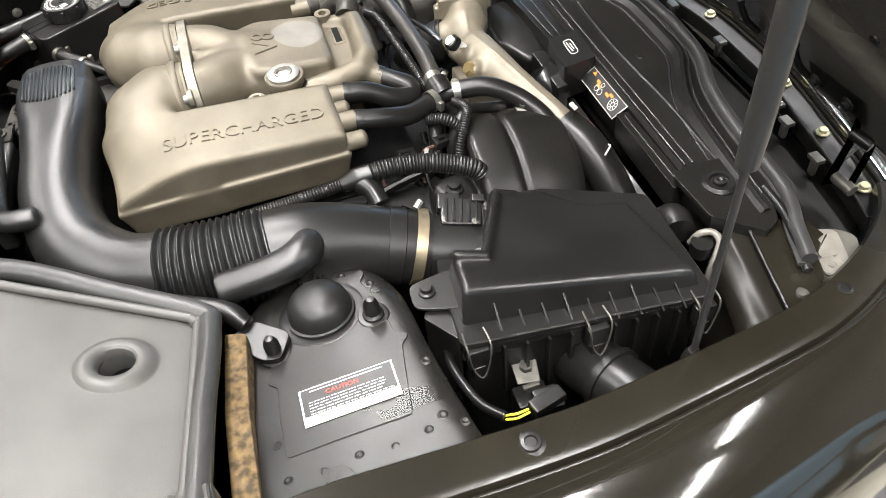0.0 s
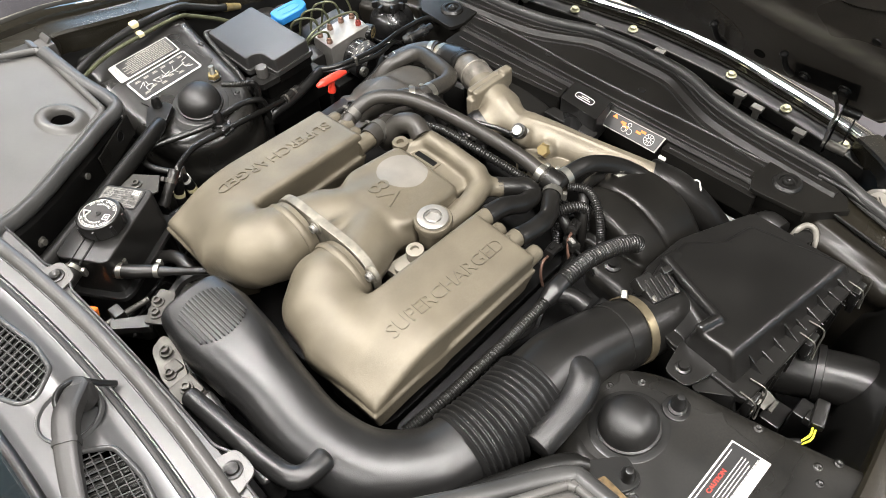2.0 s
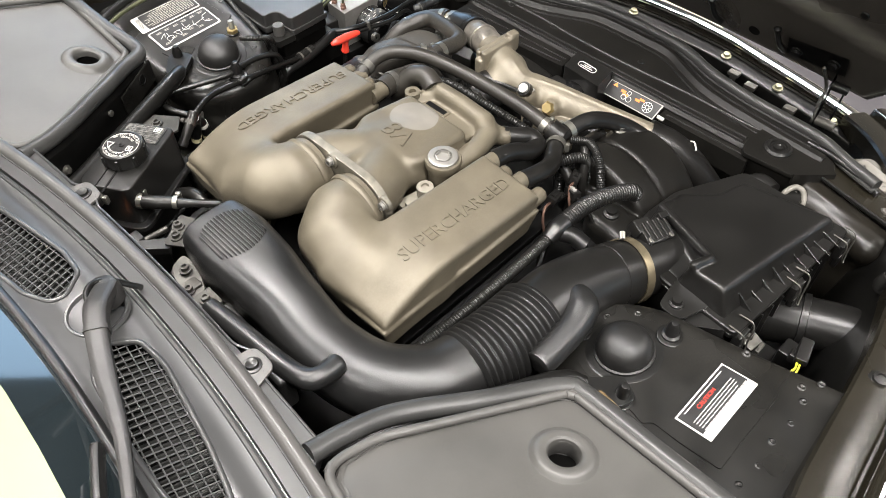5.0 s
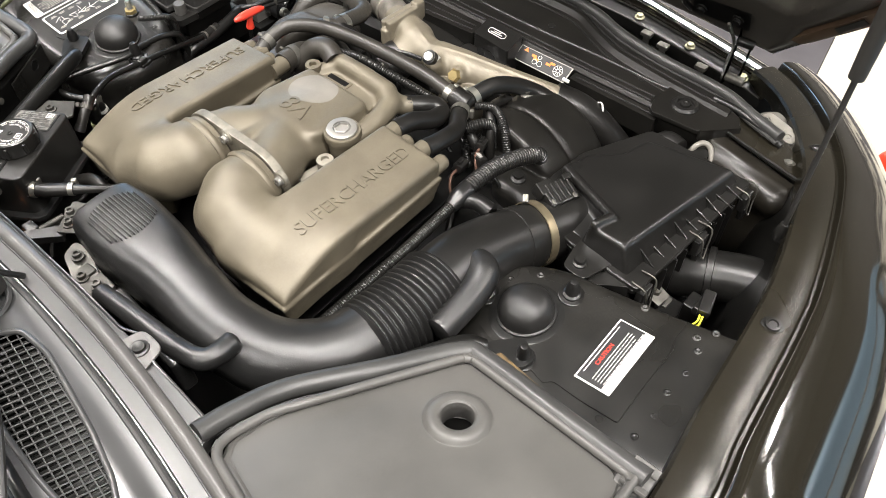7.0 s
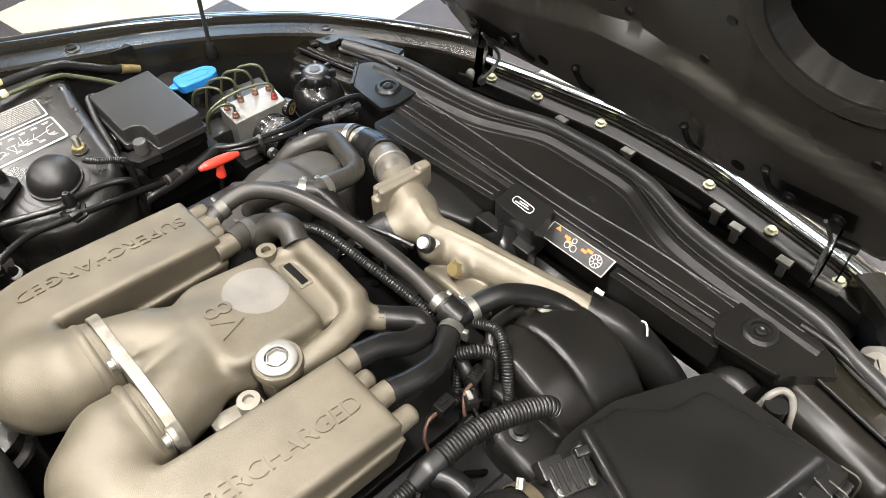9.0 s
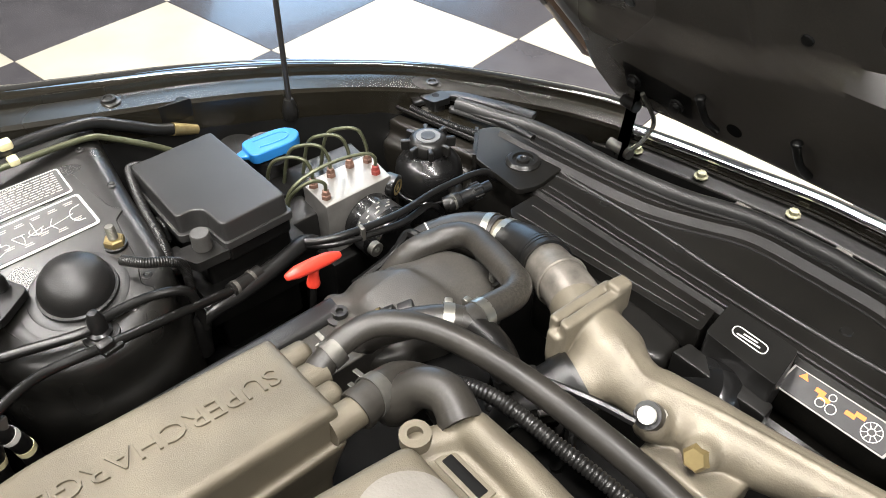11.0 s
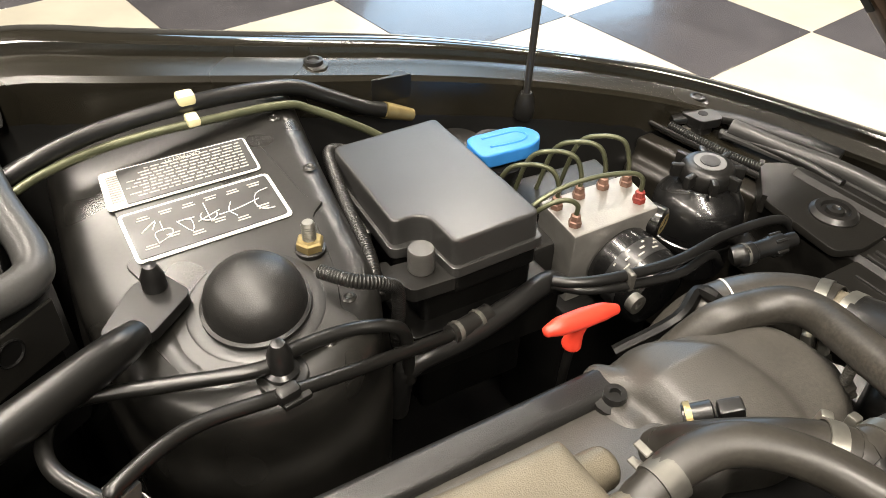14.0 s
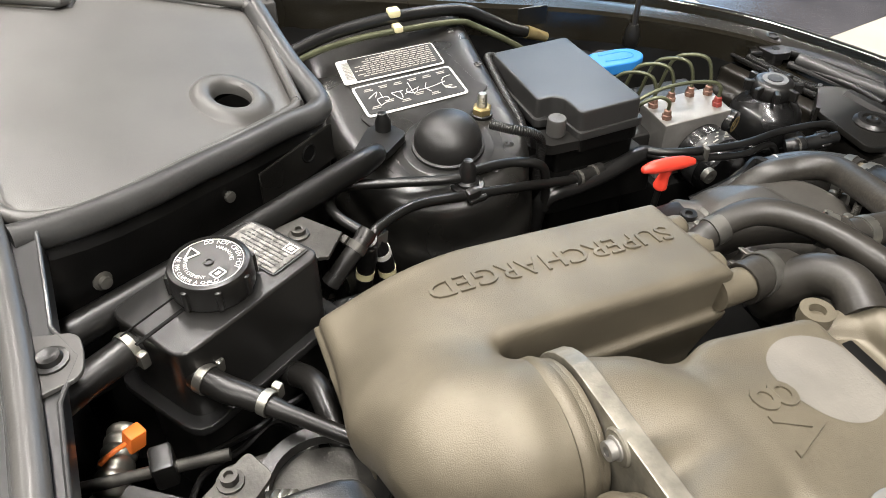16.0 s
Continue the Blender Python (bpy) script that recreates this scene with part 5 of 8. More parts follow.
part("sensor_plug", join(rbox((0, 0, 0), (0.05, 0.036, 0.026), 0.004, m=Matrix.Translation((0.045, -0.345, 0.757)) @ pose(0, 0, 0, 18, 8, -16)), rbox((0, 0, 0), (0.028, 0.022, 0.02), 0.003, m=Matrix.Translation((0.035, -0.33, 0.766)) @ pose(0, 0, 0, 18, 8, -16))), PLASTIC, intake)
PLUG = Matrix.Translation((0.045, -0.345, 0.757)) @ pose(0, 0, 0, 18, 8, -16)
for k in range(5):
    part("plug_rib", rbox((0, 0, 0), (0.003, 0.030, 0.004), 0.0008, 1, m=PLUG @ Matrix.Translation((-0.018 + 0.009 * k, 0.0, 0.0145))), PLASTIC, intake)
part("plug_latch", join(rbox((0, 0, 0), (0.016, 0.010, 0.010), 0.002, m=PLUG @ Matrix.Translation((0.020, 0.016, 0.013))), rbox((0, 0, 0), (0.006, 0.022, 0.018), 0.0015, m=PLUG @ Matrix.Translation((0.028, -0.004, -0.004)))), PLASTIC, intake, "black latch of the plug")
for px2, py2 in ((-0.020, -0.012), (0.016, -0.014)):
    part("plug_screw", lathe([(0, 0), (0.0042, 0), (0.0042, 0.002), (0.002, 0.0025), (0, 0.0015)], seg=12, m=PLUG @ Matrix.Translation((px2, py2, 0.0132))), DULLSTEEL, intake, "small steel screw")
stub = part("side_stub", tube([(-0.140, -0.332, 0.776), (-0.138, -0.352, 0.788), (-0.148, -0.367, 0.791), (-0.172, -0.374, 0.788), (-0.205, -0.376, 0.785), (-0.238, -0.376, 0.782)], [0.016, 0.0195, 0.0205, 0.0195, 0.0188, 0.0186], 24, 8), GRAINED, intake, "black rubber side stub")
part("stub_end", lathe([(0.0183, -0.004), (0.0187, 0.001), (0.0178, 0.0045), (0.0150, 0.0066), (0.010, 0.0074), (0, 0.0076)], seg=24, m=between((-0.238, -0.376, 0.782), (-0.271, -0.376, 0.779))), GRAINED, stub, "flat rounded end")
part("stub_ring", lathe([(0.0175, -0.004), (0.0200, -0.003), (0.0206, 0), (0.0200, 0.003), (0.0175, 0.004)], seg=24, m=between((-0.140, -0.338, 0.780), (-0.138, -0.352, 0.788))), GRAINED, stub, "moulded collar")
part("stub_collar", lathe([(0.017, -0.004), (0.0205, -0.004), (0.0205, 0.004), (0.017, 0.004)], seg=24, m=between((-0.1395, -0.345, 0.783), (-0.139, -0.352, 0.787))), RUBBER, intake)
part("side_tube", join(tube([(-0.480, -0.062, 0.830), (-0.474, -0.13, 0.830), (-0.468, -0.195, 0.830), (-0.461, -0.222, 0.831), (-0.447, -0.231, 0.831), (-0.425, -0.230, 0.828)], [0.0115, 0.0125, 0.0125, 0.0130, 0.0130, 0.0135], 18, 6, round_end=True), rbox((0, 0, 0), (0.021, 0.14, 0.06), 0.006, 3, m=Matrix.Translation((-0.473, -0.135, 0.797)) @ pose(0, 0, 0, 0, 0, -4))), GRAINED, intake, "black plastic breather rail")
# moulded ribs on the resonator's end
for k in range(14):
    x = -0.4345 + k * 0.0050
    half = 0.0375 * math.sqrt(max(0.25, 1 - ((k - 6.5) / 8.5) ** 2))
    zr = 0.8055 + 0.052 * (1 - (abs(x + 0.402) / 0.0525) ** 3.8) ** (1 / 3.8)
    part("moulded_rib", rbox((x, -0.007, zr), (0.0025, 2 * half, 0.0044), 0.0009, 1), GRAINED, intake)

# ---- air filter box ----
ab = thing("air_filter_box", "black plastic air filter box with clipped lid", "air filter box", at=(0.14, -0.42, 0.55))
LIDT = lambda x, y: 0.7825 - 0.187 * x - 0.10 * (y + 0.44)
RIMZ = lambda x: 0.7456 - 0.100 * x


def filter_lid(P):
    x, y, z = P
    drop = np.maximum(0, LIDT(x, y) - z)
    plan = d_plan(P, [(0.000, -0.530), (0.011, -0.4195), (0.0455, -0.430), (0.096, -0.322), (0.154, -0.322), (0.196, -0.362), (0.254, -0.372), (0.272, -0.530)]) - 0.16 * drop
    outer = (-(y + 0.474 + 0.122 * x) - 0.42 * drop) * 0.92
    sides = smax(plan, outer, 0.004)
    body = smax(smax(sides, z - LIDT(x, y), 0.009), 0.700 - z, 0.004)
    bead = d_run(P, [(0.016, -0.424, 0.781, 0.006), (0.046, -0.432, 0.776, 0.006), (0.097, -0.326, 0.7555, 0.007), (0.120, -0.326, 0.746, 0.006)])
    neck = d_block(P, [(0.0, -0.43), (0.05, -0.43), (0.10, -0.34), (0.09, -0.32), (0.03, -0.33)], 0.70, 0.742 + 0.1 * x, 0.008)
    return union(0.006, body, bead, neck)


cast("lid", filter_lid, (-0.03, -0.55, 0.69), (0.30, -0.30, 0.80), PLASTIC, ab, "smooth black lid with a raised corner")
lip = [(-0.014, -0.517), (-0.004, -0.400), (0.026, -0.318), (0.092, -0.306), (0.165, -0.310), (0.290, -0.360), (0.286, -0.534)]
part("lid_flange", prism(rounded(lip, 0.010, 3), -0.005, 0.005, 0.0018, 1, lambda x, y: RIMZ(x) - 0.006), PLASTIC, ab)
part("lid_flange", prism(rounded([(x + 0.004 * (x < 0.1), y + 0.004) for x, y in lip], 0.010, 3), -0.018, -0.008, 0.0018, 1, lambda x, y: RIMZ(x) - 0.006), PLASTIC, ab)
part("base", prism(rounded([(-0.006, -0.506), (0.004, -0.400), (0.030, -0.326), (0.092, -0.314), (0.160, -0.318), (0.280, -0.366), (0.277, -0.524)], 0.010, 3), -0.22, -0.014, 0.004, 2, lambda x, y: RIMZ(x) - 0.006), PLASTIC, ab, "ribbed black base")
for k in range(9):
    x = 0.035 + 0.026 * k
    yt = -0.474 - 0.122 * x
    rib = prism([(x - 0.0011, yt - 0.004), (x + 0.0011, yt - 0.004), (x + 0.0011, yt - 0.036), (x - 0.0011, yt - 0.036)], 0, 0.001, 0)
    tall = (0.026, 0.016, 0.020)[k % 3] * (1 - 0.045 * k)
    for v in rib.verts:
        v.co.z = RIMZ(x) - 0.004 + (tall if v.co.z > 0.0005 and v.co.y > yt - 0.02 else 0.0)
    part("side_rib", rib, PLASTIC, ab)
    part("base_rib", prism([(x - 0.0015, -0.508 - 0.06 * x), (x + 0.0015, -0.508 - 0.06 * x), (x + 0.0015, -0.518 - 0.06 * x), (x - 0.0015, -0.518 - 0.06 * x)], RIMZ(x) - 0.11, RIMZ(x) - 0.022, 0), PLASTIC, ab)
for cx, cy in ((0.004, -0.515), (0.140, -0.526), (0.270, -0.534)):
    cz = RIMZ(cx)
    cp = part("clip", join(rbox((cx, cy - 0.003, cz - 0.026), (0.026, 0.012, 0.030), 0.003), rbox((cx, cy - 0.006, cz - 0.050), (0.016, 0.010, 0.024), 0.003)), PLASTIC, ab, "black lid clip")
    part("clip_wire", tube([(cx - 0.012, cy + 0.012, cz + 0.002), (cx - 0.013, cy - 0.010, cz - 0.002), (cx - 0.009, cy - 0.013, cz - 0.034), (cx, cy - 0.016, cz - 0.050), (cx + 0.009, cy - 0.013, cz - 0.034), (cx + 0.013, cy - 0.010, cz - 0.002), (cx + 0.012, cy + 0.012, cz + 0.002)], 0.0012, 6, 4), DULLSTEEL, cp, "steel clip wire")
part("mount_lug", join(prism(rounded([(-0.044, -0.418), (-0.046, -0.452), (0.006, -0.470), (0.010, -0.410)], 0.010, 3), 0.742, 0.746, 0.001), lathe([(0, 0), (0.010, 0), (0.010, 0.003), (0.007, 0.004), (0.006, 0.009), (0, 0.009)], (-0.026, -0.434, 0.746), 14)), PLASTIC, ab, "black mounting lug with a bolt")
part("inner_wall", prism(rounded([(-0.040, -0.46), (-0.010, -0.505), (0.0, -0.42)], 0.006, 3), 0.62, 0.738, 0.003), PLASTIC, ab)
part("inlet_snorkel", join(tube([(0.13, -0.48, 0.62), (0.145, -0.545, 0.645), (0.165, -0.600, 0.655), (0.172, -0.628, 0.655)], [0.040, 0.037, 0.037, 0.037], 28, 5), lathe([(0.037, 0), (0.041, 0.001), (0.041, 0.010), (0.037, 0.011)], seg=28, m=between((0.148, -0.552, 0.647), (0.165, -0.600, 0.655)))), PLASTIC, ab, "black inlet tube")
part("mount_bracket", join(prism([(0.046, -0.486), (0.079, -0.490), (0.070, -0.536), (0.044, -0.532)], 0.668, 0.671, 0.001, 1, lambda x, y: 0.25 * (y + 0.49)), rbox((0.058, -0.538, 0.635), (0.02, 0.006, 0.05), 0.001)), DULLSTEEL, ab, "bare steel mounting bracket")
part("bracket_nut", lathe([(0, 0), (0.008, 0), (0.008, 0.007), (0, 0.008)], (0.060, -0.517, 0.664), 6), DULLSTEEL, ab, "bare steel nut")
part("foot", rbox((0.055, -0.545, 0.615), (0.04, 0.03, 0.08), 0.004), SATIN, ab)

# ---- throttle outlet pipe across the front ----
gold = thing("coolant_outlet_pipe", "stained cream alloy coolant outlet pipe", "alloy pipe", at=(0.2, 0, 0.7))


def outlet(P):
    x, y, z = P
    neck = d_run(P, [(0.212, 0.112, 0.750, 0.027), (0.198, 0.082, 0.750, 0.030), (0.192, 0.055, 0.746, 0.033), (0.186, 0.030, 0.742, 0.027)])
    main = d_run(P, [(0.183, 0.022, 0.741, 0.023), (0.187, -0.004, 0.741, 0.029), (0.194, -0.045, 0.741, 0.029), (0.206, -0.095, 0.738, 0.0265), (0.224, -0.150, 0.735, 0.022), (0.243, -0.207, 0.732, 0.0175)], 0.92)
    plates = np.minimum(d_block(P, rounded([(0.156, 0.080), (0.236, 0.076), (0.238, 0.0875), (0.158, 0.0915)], 0.004), 0.716, 0.785, 0.0015), d_block(P, rounded([(0.158, 0.0935), (0.234, 0.0895), (0.236, 0.101), (0.160, 0.105)], 0.004), 0.719, 0.782, 0.0015))
    lugs = np.minimum(d_block(P, rounded([(0.222, 0.078), (0.243, 0.076), (0.245, 0.092), (0.224, 0.095)], 0.004), 0.755, 0.790, 0.003), d_block(P, rounded([(0.150, 0.084), (0.168, 0.082), (0.170, 0.098), (0.152, 0.100)], 0.004), 0.735, 0.772, 0.003))
    branch = d_run(P, [(0.185, 0.050, 0.742, 0.029), (0.160, 0.056, 0.732, 0.028), (0.145, 0.062, 0.725, 0.028)])
    bosses = np.minimum(d_run(P, [(0.170, -0.020, 0.740, 0.017), (0.152, -0.020, 0.757, 0.015)]), d_run(P, [(0.182, -0.060, 0.738, 0.016), (0.164, -0.062, 0.748, 0.014)]))
    seam = d_run(P, [(0.189, 0.05, 0.777, 0.0022), (0.181, 0.012, 0.7635, 0.0022), (0.187, -0.02, 0.768, 0.0022), (0.198, -0.06, 0.767, 0.0022), (0.222, -0.145, 0.756, 0.0025), (0.240, -0.20, 0.748, 0.002)])
    foot = d_block(P, [(0.14, -0.10), (0.19, -0.10), (0.19, -0.02), (0.14, -0.02)], 0.66, 0.735, 0.006)
    return union(0.0018, union(0.009, neck, main, branch, bosses), smin(plates, lugs, 0.0015), seam, foot)


cast("casting", outlet, (0.11, -0.235, 0.65), (0.26, 0.145, 0.80), ALLOY, gold, step=0.002)
part("alloy_elbow", tube([(0.212, 0.108, 0.750), (0.224, 0.140, 0.750), (0.236, 0.172, 0.743), (0.243, 0.190, 0.737)], [0.0265, 0.026, 0.0255, 0.025], 28, 6), DIRTYALLOY, gold, "dirty bare alloy elbow")
part("elbow_ring", lathe([(0.0262, -0.003), (0.0282, -0.002), (0.0282, 0.002), (0.0262, 0.003)], seg=32, m=between((0.226, 0.146, 0.749), (0.236, 0.172, 0.743))), DIRTYALLOY, gold)
part("sensor_plug", join(lathe([(0, 0), (0.010, 0), (0.010, 0.018), (0.0075, 0.019), (0.0075, 0.03), (0, 0.03)], seg=14, m=between((0.160, -0.020, 0.758), (0.142, -0.020, 0.778)))), WHITE, gold, "white temperature sensor")
part("sensor_collar", lathe([(0, 0), (0.012, 0), (0.012, 0.010), (0, 0.010)], seg=14, m=between((0.150, -0.020, 0.769), (0.132, -0.018, 0.789))), RUBBER, gold)
part("brass_fitting", lathe([(0, 0), (0.012, 0), (0.012, 0.010), (0.009, 0.016), (0, 0.016)], seg=6, m=between((0.164, -0.062, 0.747), (0.150, -0.063, 0.757))), ZINC, gold, "brass sensor fitting")

# ---- hoses ----


def hose(pts, r, label, material=None, seg=14, **kw):
    ob = thing("hose", label, "hose", at=pts[0])
    part("hose_wall", tube(pts, r, seg, 7, **kw), material or OLDRUBBER, ob)
    P, _ = spline(pts, 7)
    for a, b, rr in ((P[1], P[2], r[0] if isinstance(r, list) else r), (P[-2], P[-3], r[-1] if isinstance(r, list) else r)):
        part("end_cuff", lathe([(rr - 0.001, -0.005), (rr + 0.0004, -0.005), (rr + 0.0008, 0), (rr + 0.0004, 0.005), (rr - 0.001, 0.005)], seg=seg, m=between(a, b)), material or OLDRUBBER, ob)
    return ob


def clampring(p, q, r, material, parent=None, w=0.010):
    """A band clamp round a hose of radius r, at p, its axis towards q."""
    t = thing("hose_clamp", "steel band clamp on a hose", "hose clamp", "hose clamps", at=p) if parent is None else parent
    m = between(p, q)
    part("band", lathe([(r, -w / 2), (r + 0.0012, -w / 2), (r + 0.0012, w / 2), (r, w / 2)], seg=24, m=m), material, t)
    part("screw", rbox((0, 0, 0), (0.014, 0.007, 0.008), 0.002, m=m @ Matrix.Translation((r + 0.004, 0, 0)) @ pose(0, 0, 0, 0, 0, 90)), material, t)
    return t


hose([(-0.040, 0.172, 0.802), (-0.012, 0.176, 0.812), (0.020, 0.168, 0.818), (0.052, 0.135, 0.814), (0.074, 0.075, 0.806), (0.086, 0.0, 0.798), (0.090, -0.07, 0.792), (0.088, -0.122, 0.785)], 0.0114, "thick black rubber coolant hose over the engine", DUSTYHOSE)
hose([(-0.040, 0.118, 0.805), (-0.012, 0.122, 0.804), (0.012, 0.124, 0.792), (0.035, 0.115, 0.765), (0.045, 0.09, 0.72)], 0.0165, "black rubber hose bending down behind the engine front", DUSTYHOSE)
hose([(0.008, 0.052, 0.815), (0.014, 0.075, 0.821), (0.006, 0.098, 0.814), (-0.008, 0.112, 0.792), (0.002, 0.125, 0.765), (0.03, 0.13, 0.74)], 0.0165, "black moulded rubber breather hose", DUSTYHOSE)
hose([(0.016, -0.084, 0.796), (0.036, -0.100, 0.792), (0.052, -0.112, 0.787), (0.050, -0.126, 0.781), (0.024, -0.130, 0.788), (-0.008, -0.122, 0.802), (-0.038, -0.118, 0.806)], 0.0140, "short black rubber elbow hose")
hose([(-0.036, -0.172, 0.800), (0.0, -0.176, 0.795), (0.035, -0.168, 0.783), (0.062, -0.150, 0.776), (0.090, -0.135, 0.776), (0.118, -0.138, 0.778), (0.152, -0.148, 0.780), (0.184, -0.165, 0.768), (0.207, -0.187, 0.753), (0.220, -0.212, 0.738), (0.226, -0.235, 0.715), (0.230, -0.258, 0.690), (0.231, -0.281, 0.662), (0.232, -0.306, 0.640), (0.236, -0.33, 0.625)], 0.0134, "black rubber coolant hose curving over to the air box")
hose([(0.088, -0.120, 0.785), (0.092, -0.138, 0.777)], 0.0172, "black plastic hose connector")
clampring((0.088, -0.110, 0.786), (0.089, -0.14, 0.78), 0.0118, STEEL)
clampring((0.075, -0.143, 0.776), (0.05, -0.155, 0.778), 0.0140, STEEL)
clampring((0.112, -0.138, 0.778), (0.14, -0.143, 0.780), 0.0138, STEEL)
clampring((0.230, -0.258, 0.690), (0.231, -0.281, 0.662), 0.0136, STEEL, w=0.003)
# air hoses at the far front
hose([(0.238, 0.176, 0.742), (0.245, 0.197, 0.735), (0.249, 0.222, 0.727), (0.247, 0.242, 0.722)], [0.029, 0.0295, 0.0285, 0.0275], "black rubber elbow hose on the alloy pipe", seg=24)
for k in range(3):
    clampring((0.2405 + 0.0022 * k, 0.184 + 0.0055 * k, 0.7395 - 0.0022 * k), (0.249, 0.222, 0.727), 0.0290, RUBBER, w=0.003)
solo("hose_connector", tube([(0.248, 0.236, 0.723), (0.243, 0.268, 0.716)], 0.0255, 24, 2), ALLOY, "cream alloy hose connector", "connector")
clampring((0.2475, 0.243, 0.7215), (0.245, 0.26, 0.718), 0.0276, STEEL, w=0.009)
hose([(0.2455, 0.256, 0.7185), (0.236, 0.280, 0.714), (0.210, 0.302, 0.708), (0.175, 0.314, 0.695), (0.150, 0.316, 0.66), (0.14, 0.315, 0.60)], 0.0285, "large black rubber air hose at the engine front", DUSTYHOSE, seg=24)
clampring((0.243, 0.264, 0.7175), (0.236, 0.280, 0.714), 0.0288, STEEL, w=0.009)
hose([(0.035, 0.222, 0.735), (0.040, 0.200, 0.765), (0.060, 0.175, 0.784), (0.084, 0.156, 0.787), (0.098, 0.143, 0.784)], 0.0140, "black rubber vacuum hose with steel clamps", DUSTYHOSE)
hose([(0.098, 0.143, 0.785), (0.122, 0.142, 0.785), (0.150, 0.143, 0.780), (0.168, 0.152, 0.777), (0.177, 0.172, 0.774), (0.190, 0.214, 0.765), (0.199, 0.244, 0.757), (0.194, 0.264, 0.752), (0.176, 0.276, 0.747), (0.144, 0.286, 0.738), (0.11, 0.296, 0.70)], 0.0140, "black rubber vacuum hose running to the air hose", DUSTYHOSE)
hose([(0.098, 0.143, 0.784), (0.108, 0.118, 0.765), (0.112, 0.10, 0.73)], 0.015, "black rubber hose tee running down")
clampring((0.084, 0.156, 0.787), (0.098, 0.143, 0.784), 0.0142, STEEL)
clampring((0.112, 0.1425, 0.7845), (0.126, 0.143, 0.783), 0.0142, STEEL)
clampring((0.150, 0.060, 0.727), (0.160, 0.056, 0.732), 0.0330, RUBBER, w=0.014)
hose([(0.158, 0.057, 0.731), (0.130, 0.068, 0.718), (0.105, 0.075, 0.695), (0.09, 0.08, 0.65)], 0.032, "wide black coolant hose under the alloy pipe", seg=22)
solo("sensor_lead", tube([(0.128, -0.018, 0.780), (0.118, 0.010, 0.784), (0.108, 0.050, 0.778), (0.104, 0.085, 0.762), (0.10, 0.10, 0.74)], 0.0038, 8, 6), RUBBER, "thin black sensor lead", "cable")
solo("conduit", tube([(0.04, 0.13, 0.77), (0.055, 0.07, 0.79), (0.066, 0.0, 0.782), (0.075, -0.06, 0.772), (0.082, -0.12, 0.758), (0.075, -0.155, 0.74), (0.06, -0.17, 0.70)], 0.0062, 12, 8, 0.0008, 0.004), PLASTIC, "thin black corrugated wiring conduit", "conduit")
hose([(0.172, -0.160, 0.748), (0.150, -0.158, 0.752), (0.122, -0.166, 0.764), (0.103, -0.180, 0.764), (0.092, -0.188, 0.752), (0.084, -0.194, 0.73), (0.080, -0.200, 0.69)], 0.0080, "thin black hose at the end of the front cover")
hose([(0.088, -0.128, 0.757), (0.076, -0.146, 0.753), (0.070, -0.160, 0.751), (0.066, -0.176, 0.745), (0.064, -0.188, 0.730), (0.052, -0.200, 0.715), (0.03, -0.210, 0.69)], 0.0082, "thin black rubber hose beside the cam cover")
solo("conduit", tube([(0.052, -0.192, 0.722), (0.036, -0.190, 0.724), (0.018, -0.186, 0.722), (0.004, -0.182, 0.712)], 0.0045, 10, 6, 0.0005, 0.003), PLASTIC, "short black corrugated lead", "conduit")
solo("conduit", tube([(0.095, -0.281, 0.752), (0.086, -0.277, 0.762), (0.055, -0.266, 0.771), (0.018, -0.256, 0.776), (-0.020, -0.253, 0.778), (-0.050, -0.252, 0.776)], 0.0118, 16, 8, 0.0010, 0.0042), PLASTIC, "black corrugated wiring conduit beside the charge cooler", "conduit")
boot = thing("conduit_boot", "black rubber boot where two conduits meet", "rubber boot", at=(-0.058, -0.253, 0.775))
part("boot_body", tube([(-0.040, -0.253, 0.777), (-0.058, -0.253, 0.775), (-0.078, -0.254, 0.772)], [0.0135, 0.0140, 0.0095], 16, 5), RUBBER, boot)
part("branch", tube([(-0.058, -0.255, 0.772), (-0.045, -0.272, 0.768), (-0.040, -0.290, 0.758)], [0.012, 0.012, 0.013], 14, 5), RUBBER, boot, "side branch to the elbow")
solo("conduit", tube([(-0.072, -0.2535, 0.773), (-0.128, -0.254, 0.769), (-0.192, -0.252, 0.763), (-0.261, -0.248, 0.756), (-0.32, -0.238, 0.742)], 0.0075, 14, 8, 0.0007, 0.0036), PLASTIC, "long black corrugated conduit beside the charge cooler", "conduit")
# small fittings on the front cover and the air hose
cs = thing("cam_sensor", "black cam sensor plug with a yellow seal ring", "sensor", at=(0.062, 0.224, 0.740))
part("seal_ring", lathe([(0.007, -0.002), (0.0105, -0.002), (0.0105, 0.002), (0.007, 0.002)], seg=24, m=between((0.062, 0.226, 0.747), (0.081, 0.215, 0.755))), ZINC, cs, "yellow seal ring")
part("plug", join(lathe([(0, -0.006), (0.0085, -0.006), (0.0085, 0.012), (0.006, 0.013), (0, 0.013)], seg=18, m=between((0.064, 0.225, 0.748), (0.083, 0.214, 0.756))), rbox((0, 0, 0), (0.012, 0.010, 0.016), 0.002, m=between((0.078, 0.217, 0.754), (0.097, 0.206, 0.761)) @ Matrix.Translation((0, 0, 0.006)))), PLASTIC, cs)
pb = thing("paint_mark", "thin pale paint ring on the large air hose", "paint mark", at=(0.19, 0.31, 0.70))
part("ring", lathe([(0.0275, -0.0008), (0.0293, -0.0008), (0.0293, 0.0008), (0.0275, 0.0008)], seg=48, m=between((0.1965, 0.3075, 0.7042), (0.210, 0.302, 0.708))), WHITE, pb)
